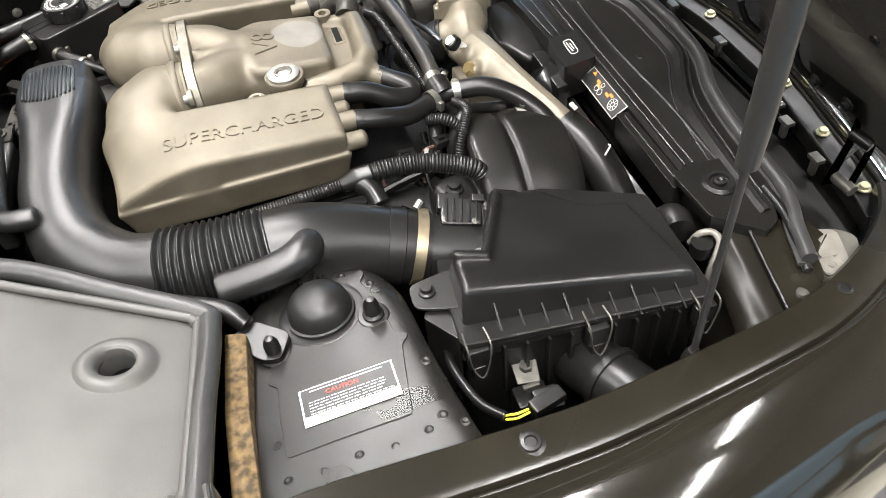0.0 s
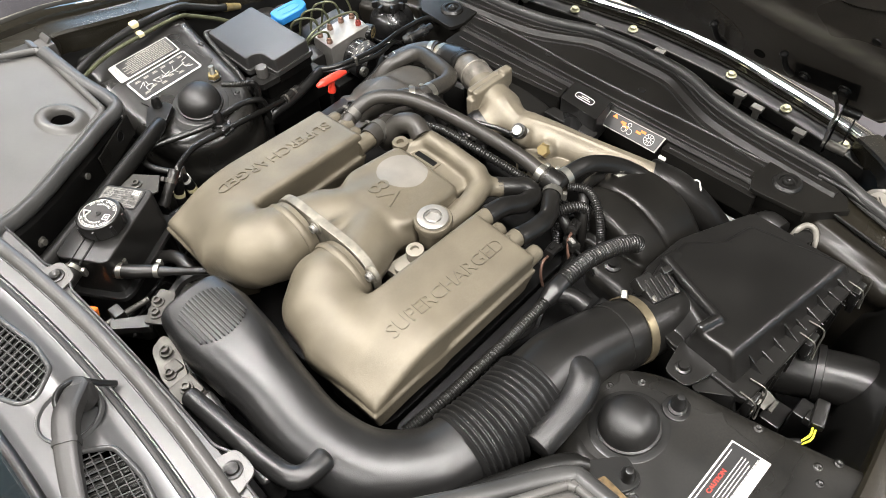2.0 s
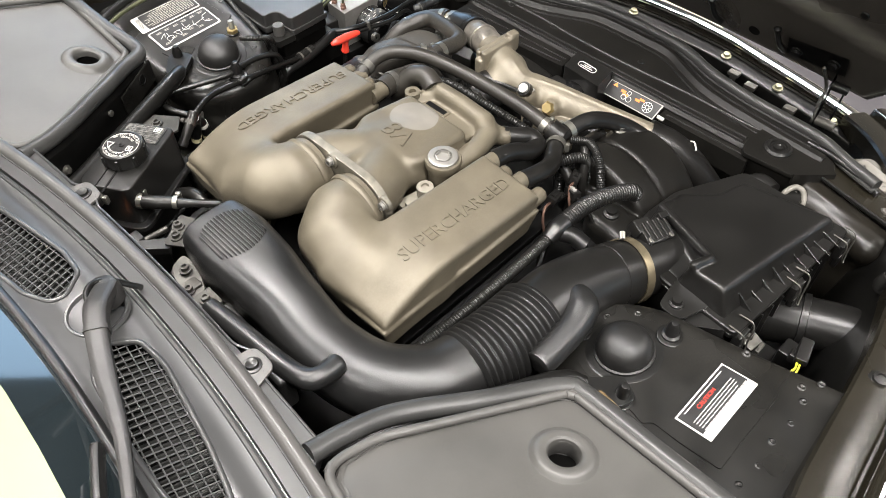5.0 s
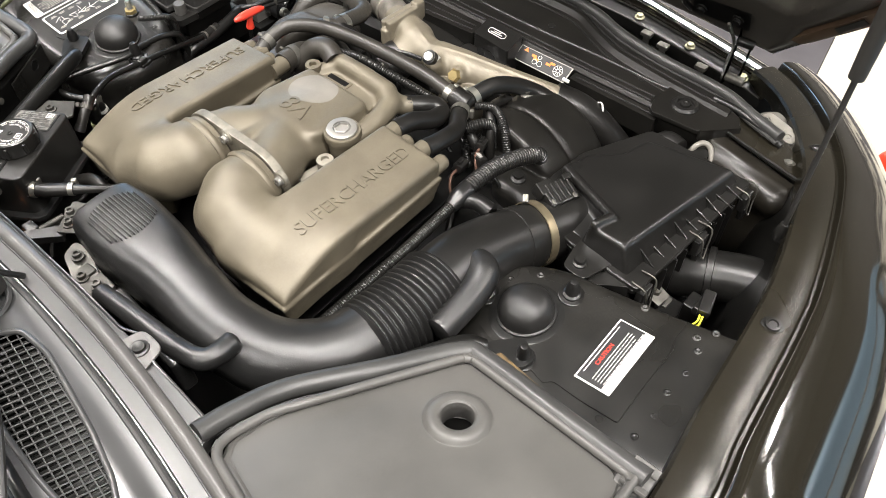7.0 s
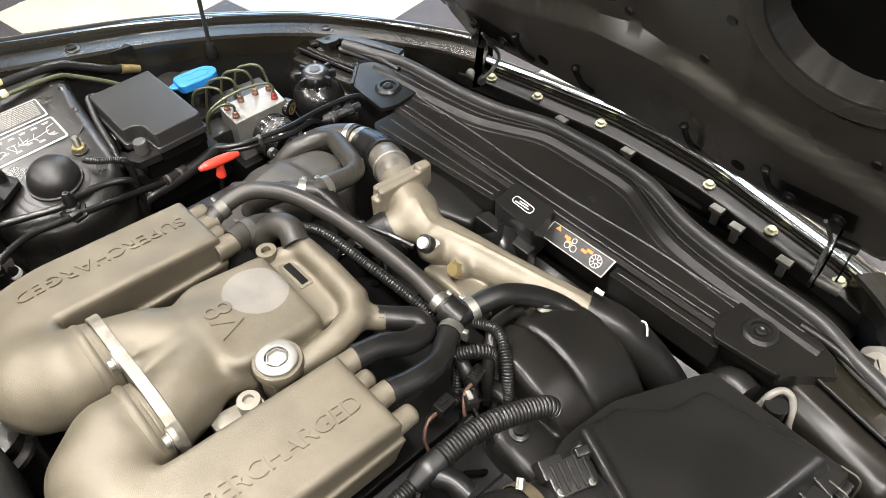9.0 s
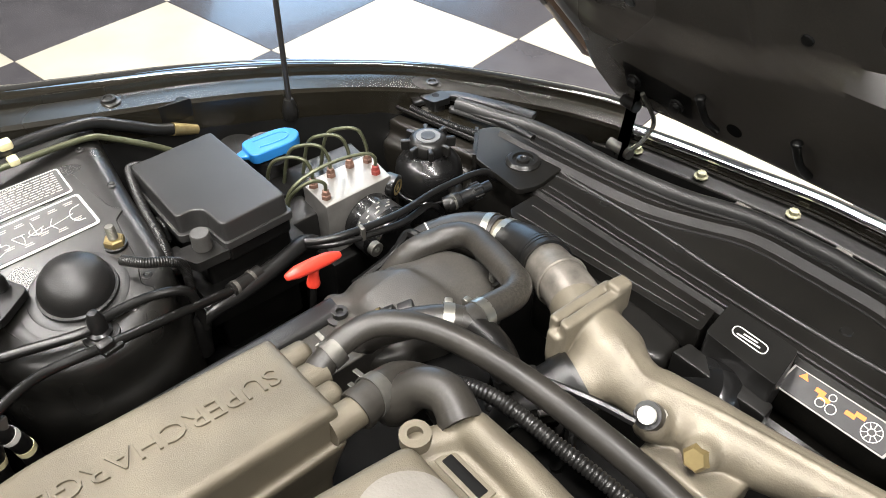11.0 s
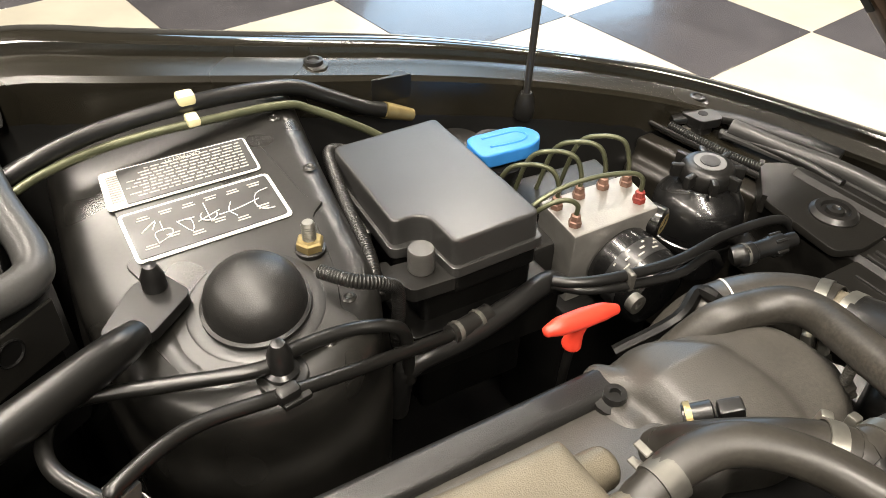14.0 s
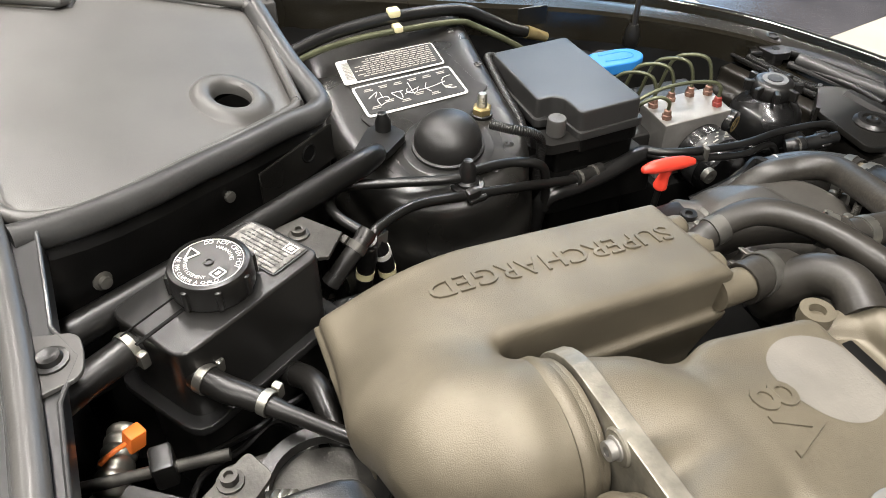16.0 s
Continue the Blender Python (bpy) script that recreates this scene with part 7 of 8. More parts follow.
hose([(-0.312, 0.296, 0.752), (-0.295, 0.300, 0.768), (-0.283, 0.303, 0.778), (-0.274, 0.308, 0.784)], 0.0078, "black rubber hose stub beside the tower")
clampring((-0.285, 0.3025, 0.777), (-0.276, 0.307, 0.783), 0.0080, DARKALLOY, w=0.007)
hose([(-0.365, 0.246, 0.715), (-0.352, 0.215, 0.728), (-0.348, 0.175, 0.72), (-0.338, 0.13, 0.69), (-0.33, 0.10, 0.65)], 0.010, "thick black hose behind the charge cooler")

# ---- brace bars to the towers ----
for side in (-1, 1):
    b = thing("brace_bar", "black tubular brace bar bolted to the suspension tower", "brace bar", "brace bars", at=(-0.22, side * 0.43, 0.78))
    part("bar", tube([(-0.53, side * 0.270, 0.790), (-0.385, side * 0.338, 0.787), (-0.25, side * 0.405, 0.785), (-0.222, side * 0.430, 0.776)], [0.0130, 0.0130, 0.0130, 0.010], 20, 4), SATIN, b)
    part("end_plate", prism(rounded([(-0.245, side * 0.440), (-0.215, side * 0.425), (-0.180, side * 0.455), (-0.195, side * 0.485), (-0.215, side * 0.48)], 0.008), 0.7665, 0.7755, 0.002), SATIN, b)

# ---- pipes and looms by the far tower ----
solo("fluid_pipe", tube([(-0.266, 0.328, 0.764), (-0.283, 0.351, 0.770), (-0.287, 0.375, 0.769), (-0.279, 0.395, 0.768), (-0.262, 0.402, 0.767), (-0.212, 0.388, 0.766), (-0.161, 0.376, 0.764), (-0.133, 0.384, 0.762), (-0.095, 0.386, 0.758), (-0.067, 0.381, 0.752), (-0.057, 0.380, 0.735), (-0.054, 0.38, 0.69)], 0.0050, 12, 7), SATIN, "slim black fluid pipe looping past the tower", "pipe")
solo("fluid_pipe", tube([(-0.262, 0.328, 0.764), (-0.257, 0.331, 0.767), (-0.229, 0.346, 0.766), (-0.202, 0.355, 0.762), (-0.161, 0.357, 0.756), (-0.095, 0.365, 0.742), (-0.029, 0.381, 0.720), (0.001, 0.387, 0.713), (0.04, 0.396, 0.713)], 0.0050, 12, 7), SATIN, "slim black fluid pipe beside the engine", "pipe")
slv = thing("pipe_sleeve", "black sleeve with pale crimped rings on the fluid pipe", "pipe sleeve", at=(0.003, 0.389, 0.712))
part("sleeve", tube([(-0.018, 0.384, 0.716), (0.003, 0.389, 0.713), (0.022, 0.393, 0.713)], 0.0082, 14, 4), PLASTIC, slv)
for p, q in (((-0.012, 0.3855, 0.715), (0.0, 0.388, 0.7132)), ((0.010, 0.3905, 0.713), (0.02, 0.393, 0.713))):
    part("ring", lathe([(0.0080, -0.002), (0.0090, -0.002), (0.0090, 0.002), (0.0080, 0.002)], seg=18, m=between(p, q)), DULLSTEEL, slv, "pale crimped ring")
pcl = thing("pipe_clip", "black clip holding both pipes below the stud", "clip", at=(-0.150, 0.366, 0.757))
part("saddle", join(rbox((0, 0, 0), (0.020, 0.034, 0.006), 0.002, m=Matrix.Translation((-0.150, 0.366, 0.7535)) @ pose(0, 0, 0, 8, 0, 10)), rbox((0, 0, 0), (0.016, 0.010, 0.012), 0.003, m=Matrix.Translation((-0.152, 0.3555, 0.757)) @ pose(0, 0, 0, 8, 0, 10))), PLASTIC, pcl)
pj = thing("pipe_joint", "black T-shaped pipe joint with grey block and two banded hoses", "pipe joint", at=(-0.262, 0.33, 0.755))
part("joint_block", rbox((0, 0, 0), (0.030, 0.016, 0.013), 0.002, m=Matrix.Translation((-0.262, 0.331, 0.756)) @ pose(0, 0, 0, 0, 18, 40)), DULLSTEEL, pj, "dull grey joint block")
for pts, bands in (([(-0.270, 0.320, 0.768), (-0.266, 0.332, 0.742), (-0.272, 0.338, 0.700), (-0.275, 0.345, 0.62)], ((0.60, CREAM),)), ([(-0.262, 0.331, 0.754), (-0.252, 0.338, 0.730), (-0.246, 0.344, 0.690), (-0.245, 0.35, 0.60)], ((0.33, WHITE), (0.62, CREAM)))):
    h2 = part("down_hose", tube(pts, 0.0085, 14, 6), RUBBER, pj, "black rubber hose")
    P, _ = spline(pts, 12)
    for f, m2 in bands:
        k = int(f * (len(P) - 2))
        part("paint_band", lathe([(0.0084, -0.004), (0.0089, -0.004), (0.0089, 0.004), (0.0084, 0.004)], seg=20, m=between(P[k], P[k + 1])), m2, h2, "pale painted band")
solo("conduit", tube([(-0.100, 0.425, 0.782), (-0.085, 0.402, 0.785), (-0.065, 0.397, 0.778), (-0.05, 0.405, 0.755), (-0.05, 0.41, 0.70)], 0.0049, 12, 8, 0.0004, 0.0024), PLASTIC, "thin corrugated conduit from the dome cap", "conduit")
solo("conduit", tube([(-0.060, 0.418, 0.745), (-0.051, 0.452, 0.758), (-0.044, 0.506, 0.764), (-0.034, 0.556, 0.766), (-0.024, 0.588, 0.764), (-0.004, 0.597, 0.752), (0.01, 0.60, 0.72)], 0.0054, 12, 8, 0.0004, 0.0024), PLASTIC, "thin corrugated conduit round the fuse box", "conduit")
solo("loom", tube([(-0.058, 0.396, 0.640), (-0.056, 0.390, 0.680), (-0.048, 0.383, 0.704), (-0.010, 0.384, 0.707), (0.032, 0.391, 0.708), (0.081, 0.401, 0.712), (0.10, 0.405, 0.70)], 0.0095, 14, 6), RUBBER, "taped black wiring loom below the fuse box", "wiring loom")
lm = thing("wiring_loom", "pair of black cables with a grey tie past the brake modulator", "wiring loom", at=(0.16, 0.36, 0.72))
part("cable", tube([(0.081, 0.392, 0.722), (0.095, 0.381, 0.723), (0.129, 0.371, 0.722), (0.192, 0.368, 0.716), (0.266, 0.380, 0.708), (0.336, 0.380, 0.700), (0.36, 0.375, 0.68)], 0.0046, 12, 6), RUBBER, lm)
part("cable", tube([(0.081, 0.392, 0.718), (0.10, 0.377, 0.716), (0.132, 0.367, 0.714), (0.192, 0.363, 0.705), (0.244, 0.374, 0.698), (0.27, 0.38, 0.67)], 0.0042, 12, 6), RUBBER, lm)
part("tie", rbox((0, 0, 0), (0.006, 0.012, 0.018), 0.002, m=Matrix.Translation((0.140, 0.3675, 0.718)) @ pose(0, 0, 0, 0, 0, -8)), DULLSTEEL, lm, "grey plastic cable tie")
fl = thing("fuel_pipes", "black hose and olive steel pipe held by a cream clip", "pipes", at=(-0.12, 0.62, 0.8))
part("hose", tube([(-0.30, 0.585, 0.80), (-0.255, 0.605, 0.81), (-0.195, 0.625, 0.814), (-0.115, 0.633, 0.815), (-0.04, 0.640, 0.806), (-0.005, 0.638, 0.79), (0.03, 0.632, 0.772), (0.05, 0.630, 0.765)], 0.0074, 14, 6), RUBBER, fl, "black rubber hose")
part("steel_pipe", tube([(-0.30, 0.57, 0.79), (-0.254, 0.595, 0.803), (-0.19, 0.615, 0.805), (-0.115, 0.618, 0.805), (-0.05, 0.622, 0.80), (-0.025, 0.62, 0.79), (0.02, 0.605, 0.765), (0.05, 0.60, 0.74)], 0.0038, 10, 6), OLIVE, fl, "olive steel pipe")
part("clip", join(rbox((-0.128, 0.631, 0.822), (0.015, 0.014, 0.010), 0.003), rbox((-0.128, 0.619, 0.808), (0.011, 0.015, 0.008), 0.0025)), CREAM, fl, "cream plastic clip")
part("union", tube([(0.05, 0.630, 0.765), (0.066, 0.630, 0.758), (0.08, 0.63, 0.752)], [0.0085, 0.0075, 0.0062], 10, 3), ZINC, fl, "brass pipe union")
solo("bracket_tag", prism([(0.045, 0.645), (0.085, 0.64), (0.08, 0.652), (0.042, 0.657)], 0.765, 0.79, 0.001), SATIN, "small black bracket by the wing", "bracket")

# ---- radiator top: intake lip, filler box, sticker, fans ----
rt = thing("fan_shroud", "black plastic fan shroud between radiator and engine", "fan shroud", at=(0.31, 0, 0.6))
rows = []
for i in range(41):
    y = -0.34 + 0.68 * i / 40
    dip = 0.012 * (1 + math.cos(min(math.pi, abs(abs(y) - 0.17) / 0.12 * math.pi))) / 2
    rows.append([(0.336, y, 0.632), (0.318, y, 0.622 + dip), (0.300, y, 0.610 + dip), (0.285, y, 0.57), (0.28, y, 0.48)])
part("shroud_panel", sheet(rows, 0.003), PLASTIC, rt, "", 30)
part("fan_motor", lathe([(0, 0), (0.036, 0), (0.040, 0.004), (0.040, 0.034), (0.034, 0.044), (0, 0.046)], seg=32, m=between((0.318, -0.012, 0.628), (0.285, 0.018, 0.664))), BLACKGLOSS, rt, "round black fan motor")
fb = thing("relay_box", "black relay box with an oval marking on the radiator cover", "relay box", at=(0.345, -0.005, 0.66))
part("box", prism(rounded([(0.315, -0.052), (0.371, -0.044), (0.376, 0.038), (0.322, 0.031)], 0.005), 0.640, 0.701, 0.004, 2), PLASTIC, fb)
part("foot", prism([(0.300, -0.06), (0.32, -0.058), (0.325, 0.045), (0.30, 0.05)], 0.62, 0.672, 0.004), PLASTIC, fb)
ov = rounded([(0.338, -0.025), (0.352, -0.023), (0.354, 0.016), (0.340, 0.014)], 0.0068, 6)
part("oval_border", join(*[tube([(*ov[i], 0.7018), (*ov[(i + 1) % len(ov)], 0.7018)], 0.0007, 5, 1) for i in range(len(ov))]), WHITE, fb, "pale oval outline")
FLAT2 = lambda x, y: 0.7012
bars("oval_print", (0.346, -0.004), 91, [(0.0, 0.0022, 0.026, 0.002), (0.0, -0.0022, 0.016, 0.002)], FLAT2, WHITE, fb, 0.0006)
sk = thing("warning_sticker", "black warning sticker with orange and white symbols", "sticker", at=(0.36, -0.1, 0.68))
SKZ = lambda x, y: 0.661 + (x - 0.346) * 0.955 + 0.0016
label_plate("sticker_base", [(0.347, -0.155), (0.347, -0.043), (0.368, -0.047), (0.369, -0.160)], SKZ, LABELGREY, sk, "grey border", 0.0006)
label_plate("sticker_field", [(0.348, -0.153), (0.348, -0.045), (0.367, -0.049), (0.3675, -0.157)], SKZ, LABELBLACK, sk, "", 0.0013)
part("warning_triangle", prism([(0.362, -0.056), (0.362, -0.066), (0.3675 - 0.0005, -0.061)], 0, 0.0003, 0, 1, lambda x, y: SKZ(x, y) + 0.0022), ORANGE, sk, "orange warning triangle")
bars("orange_symbols", (0.358, -0.1), 90, [(-0.02, -0.004, 0.010, 0.003), (-0.012, -0.001, 0.010, 0.003), (0.020, -0.003, 0.010, 0.003), (0.014, 0.000, 0.012, 0.003)], SKZ, ORANGE, sk, 0.0022)
for x, y, r0 in ((0.3545, -0.085, 0.004), (0.3545, -0.096, 0.0045), (0.362, -0.092, 0.003), (0.357, -0.135, 0.009), (0.357, -0.135, 0.003)):
    part("fan_ring", lathe([(r0, 0), (r0 + 0.0008, 0), (r0 + 0.0008, 0.0003), (r0, 0.0003)], seg=20, m=Matrix.Translation((x, y, SKZ(x, y) + 0.0022)) @ pose(0, 0, 0, 0, -43, 0)), WHITE, sk, "white printed ring")
for a in range(0, 360, 40):
    part("fan_blade", rbox((0, 0, 0), (0.006, 0.0008, 0.0003), 0, m=Matrix.Translation((0.357, -0.135, SKZ(0.357, -0.135) + 0.0024)) @ pose(0, 0, 0, 0, -43, 0) @ pose(0, 0, 0, 0, 0, a) @ Matrix.Translation((0.006, 0, 0))), WHITE, sk, "white printed blade")
part("cover_ledge", prism(rounded([(0.313, 0.300), (0.322, 0.312), (0.366, 0.312), (0.366, 0.046), (0.331, 0.040)], 0.004, 3), 0.652, 0.6885, 0.003, 2), COVER, slam, "flat ledge behind the cover panel")
part("cover_ledge", prism(rounded([(0.346, -0.166), (0.366, -0.166), (0.368, -0.334), (0.346, -0.338)], 0.004, 3), 0.640, 0.683, 0.003, 2), COVER, slam, "flat ledge behind the cover panel")
for x0, x1 in ((0.322, 0.340), (0.347, 0.352)):
    part("moulded_bead", tube([(x0, 0.298, 0.689), (x1, 0.050, 0.689)], 0.0013, 8, 2), PLASTIC, slam)
part("moulded_bead", tube([(0.356, -0.175, 0.6835), (0.357, -0.325, 0.6835)], 0.0013, 8, 2), PLASTIC, slam)


def deflector(P):
    hump = d_block(P, rounded([(0.258, 0.212), (0.312, 0.236), (0.330, 0.225), (0.334, 0.052), (0.292, 0.050), (0.262, 0.11)], 0.015, 4), 0.60, 0.672 - 3.0 * np.maximum(0, 0.318 - P[0]) ** 2 - 1.2 * (P[1] - 0.16) ** 2, 0.010)
    rib = d_run(P, [(0.332, 0.110, 0.667, 0.003), (0.300, 0.074, 0.650, 0.003)])
    return smin(hump, rib, 0.003)


dfl = thing("air_deflector", "smooth black plastic air deflector behind the radiator", "deflector", at=(0.30, 0.15, 0.60))
cast("panel", deflector, (0.245, 0.03, 0.59), (0.345, 0.245, 0.685), COVER, dfl)
hose([(0.243, -0.202, 0.724), (0.260, -0.235, 0.712), (0.271, -0.262, 0.694), (0.280, -0.290, 0.668), (0.287, -0.32, 0.635), (0.290, -0.34, 0.60)], 0.027, "large black radiator hose beside the air box", seg=22)
clampring((0.249, -0.210, 0.710), (0.268, -0.235, 0.705), 0.0278, RUBBER, w=0.008)
ctie = thing("cable_tie", "white plastic cable tie on the radiator hose", "cable tie", at=(0.262, -0.205, 0.74))
part("tie_head", rbox((0, 0, 0), (0.006, 0.012, 0.004), 0.001, m=Matrix.Translation((0.252, -0.214, 0.762)) @ pose(0, 0, 0, 20, 0, 20)), WHITE, ctie)
part("tie_tail", tube([(0.285, -0.255, 0.716), (0.283, -0.268, 0.724), (0.270, -0.28, 0.722)], 0.0014, 6, 4), WHITE, ctie)
solo("washer_hose", tube([(0.330, -0.414, 0.66), (0.338, -0.418, 0.678), (0.352, -0.426, 0.682), (0.354, -0.44, 0.675), (0.34, -0.452, 0.65), (0.335, -0.455, 0.60)], 0.0046, 12, 6), LAMPCOVER, "pale washer hose by the air box", "hose")
solo("inlet_elbow", join(tube([(0.315, -0.36, 0.64), (0.325, -0.375, 0.668), (0.32, -0.40, 0.67)], 0.022, 16, 5), lathe([(0, 0), (0.014, 0), (0.014, 0.02), (0, 0.021)], (0.335, -0.43, 0.655), 14)), PLASTIC, "black plastic elbow behind the air box", "elbow")

# ---- corner panels and headlamp backs ----
for side in (-1, 1):
    cp = thing("lamp_panel", "satin black headlamp panel with bolts", "body panel", "headlamp panels", at=(0.45, side * 0.5, 0.68))
    poly = [(0.394, 0.428), (0.440, 0.425), (0.470, 0.445), (0.478, 0.478), (0.446, 0.505), (0.436, 0.532), (0.405, 0.566), (0.356, 0.584), (0.362, 0.556), (0.375, 0.505)]
    bm = prism(rounded(poly, 0.004, 2), 0.683, 0.689, 0.0015, 1, lambda x, y: -0.12 * (x - 0.40))
    part("panel", bm if side > 0 else flip(bm), GUTTER, cp, "brown-black pressed panel")
    part("panel_lip", tube([(0.392, side * 0.428, 0.692), (0.373, side * 0.505, 0.694), (0.361, side * 0.556, 0.695), (0.354, side * 0.584, 0.696)], 0.0028, 8, 5), SATIN, cp, "rolled panel lip")
    wallp = [(0.345, 0.43), (0.391, 0.43), (0.372, 0.505), (0.354, 0.580), (0.318, 0.575), (0.336, 0.505)]

    low = 0.030 if side > 0 else 0.0

    def shoulder(P):
        top = d_run(P, [(0.372, 0.435, 0.652 - low, 0.024), (0.353, 0.505, 0.654 - low, 0.027), (0.334 + low, 0.562, 0.656 - low, 0.026)])
        wall_d = d_block(P, rounded(wallp, 0.012, 3), 0.45, 0.66, 0.010)
        ledge = d_block(P, [(0.366, 0.430), (0.397, 0.430), (0.379, 0.505), (0.360, 0.580), (0.338, 0.578), (0.352, 0.505)], 0.60, 0.683, 0.004)
        return union(0.010, top, wall_d, ledge)

    cast("duct_side", shoulder, (0.29, 0.40, 0.46), (0.41, 0.60, 0.70), DUCTBLACK, cp, "rounded duct shoulder", side=side)
    if side > 0:
        part("arm", sweep([(0.474, side * 0.421, 0.705), (0.452, side * 0.482, 0.705), (0.424, side * 0.543, 0.703), (0.375, side * 0.566, 0.700)], [(0.020, 0.009, 4), (0.020, 0.010, 4), (0.016, 0.010, 4), (0.012, 0.008, 4)], 16, 7), SATIN, cp, "black pressed support arm")
    part("arm_ridge", tube([(0.443, side * 0.392, 0.697), (0.440, side * 0.440, 0.697), (0.425, side * 0.490, 0.696), (0.414, side * 0.528, 0.692)], 0.006, 12, 6), SATIN, cp, "raised bead")
    if side > 0:
        part("woven_seal", tube([(0.366, 0.560, 0.699), (0.372, 0.528, 0.698), (0.382, 0.488, 0.697), (0.394, 0.452, 0.697)], 0.0045, 10, 8, 0.0007, 0.003), PLASTIC, cp, "textured black seal strip")
    if side > 0:
        part("bump_stop", join(lathe([(0, 0), (0.013, 0), (0.015, 0.004), (0.015, 0.016), (0, 0.016)], (0.404, side * 0.552, 0.682), 20), prism(rounded([(0.385, side * 0.566), (0.390, side * 0.537), (0.418, side * 0.532), (0.425, side * 0.552), (0.408, side * 0.568)][::side], 0.006, 3), 0.697, 0.708, 0.002)), RUBBER, cp, "black rubber bump stop")
        part("stop_hole", lathe([(0, 0), (0.0055, 0), (0.0055, 0.0006), (0, 0.0006)], (0.405, side * 0.551, 0.7078), 16), DEEP, cp)
    part("panel_bolt", lathe([(0, 0), (0.011, 0), (0.011, 0.003), (0.006, 0.004), (0.005, 0.007), (0, 0.007)], (0.387, side * 0.5535, 0.687), 16), DULLSTEEL, cp, "bare steel bolt")
    part("panel_bolt", lathe([(0, 0), (0.008, 0), (0.008, 0.003), (0, 0.004)], (0.445, side * 0.53, 0.679), 12), DULLSTEEL, cp)
    hl = rounded([(0.430, 0.500), (0.450, 0.470), (0.505, 0.455), (0.530, 0.48), (0.500, 0.53), (0.462, 0.552), (0.436, 0.545)], 0.012, 4)
    bm = prism(hl, 0.60, 0.660, 0.006, 2)
    part("lamp_back", bm if side > 0 else flip(bm), CLEARLENS, cp, "pale grey headlamp housing")
    bm = prism(rounded([(0.472, 0.464), (0.496, 0.475), (0.482, 0.517), (0.468, 0.540), (0.443, 0.544), (0.434, 0.526), (0.440, 0.498), (0.452, 0.475)], 0.010, 4), 0.655, 0.678, 0.004, 3)
    lc = part("lamp_cover", bm if side > 0 else flip(bm), LAMPCOVER, cp, "pale grey headlamp cap")
    bm = prism(rounded([(0.470, 0.478), (0.484, 0.482), (0.472, 0.512), (0.448, 0.512), (0.452, 0.492)], 0.008, 4), 0.676, 0.6815, 0.002)
    part("cap_step", bm if side > 0 else flip(bm), LAMPCOVER, lc, "raised step on the cap")
    part("cap_screw", lathe([(0, 0), (0.016, 0), (0.0165, 0.003), (0.014, 0.006), (0.006, 0.0065), (0.005, 0.005), (0, 0.005)], (0.452, side * 0.524, 0.677), 24), LAMPCOVER, lc, "round boss with a screw")

# ---- near side small things ----
cn = thing("sensor_connector", "black connector with yellow wires below the air box", "connector", at=(0.07, -0.60, 0.70))
part("plug", join(rbox((0, 0, 0), (0.040, 0.017, 0.014), 0.003, m=Matrix.Translation((0.055, -0.588, 0.706)) @ pose(0, 0, 0, 0, 0, 14)), rbox((0, 0, 0), (0.016, 0.022, 0.016), 0.003, m=Matrix.Translation((0.05, -0.586, 0.694)))), PLASTIC, cn)
part("yellow_wire", join(tube([(0.033, -0.590, 0.706), (0.020, -0.592, 0.708), (0.006, -0.586, 0.702)], 0.0015, 8, 5), tube([(0.033, -0.594, 0.706), (0.018, -0.596, 0.706), (0.008, -0.590, 0.700)], 0.0015, 8, 5)), YELLOW, cn, "yellow wires")
part("cable", tube([(0.008, -0.588, 0.702), (-0.012, -0.56, 0.70), (-0.024, -0.51, 0.70), (-0.02, -0.47, 0.69)], 0.0055, 10, 6), RUBBER, cn)
part("mount", rbox((0.062, -0.575, 0.655), (0.03, 0.03, 0.07), 0.004), SATIN, cn)
solo("worn_foam", prism([(-0.244, -0.445), (-0.222, -0.452), (-0.232, -0.545), (-0.236, -0.655), (-0.262, -0.655), (-0.256, -0.54)], 0.74, 0.792, 0.003), FOAM, "worn brown foam strip along the lid", "foam strip")
for side in (-1, 1):
    rc = thing("rim_clip", "grey rubber clip at the end of the rubber rim", "clip", "rim clips", at=(-0.278, side * 0.668, 0.83))
    part("clip_body", rbox((-0.278, side * 0.655, 0.840), (0.036, 0.034, 0.030), 0.004), SEALGREY, rc)
    for fx in (-0.290, -0.266):
        part("flap", rbox((0, 0, 0), (0.010, 0.028, 0.004), 0.001, m=Matrix.Translation((fx, side * 0.658, 0.8585)) @ pose(0, 0, 0, 0, 35 if fx < -0.28 else -35, 0)), SEALGREY, rc)
    solo("side_seal", sweep([(-0.292, side * 0.668, 0.840), (-0.43, side * 0.672, 0.853), (-0.60, side * 0.680, 0.865), (-0.70, side * 0.685, 0.872)], [(0.028, 0.027, 6)] * 4, 20, 5), SEAL, "thick black rubber seal along the wing", "rubber seal", "side seals")
for k in range(6):
    y = -0.625
    x = -0.21 + 0.033 * k
    solo("rivet", lathe([(0, -0.0002), (0.0016, 0.0002), (0.0030, 0.0011), (0.0040, 0.0007), (0.0050, -0.0002)], (x, y - 0.004 * (k % 2), TOPZ(x, y)), 12), SATIN, "small black rivet on the suspension tower", "rivet", "rivets")

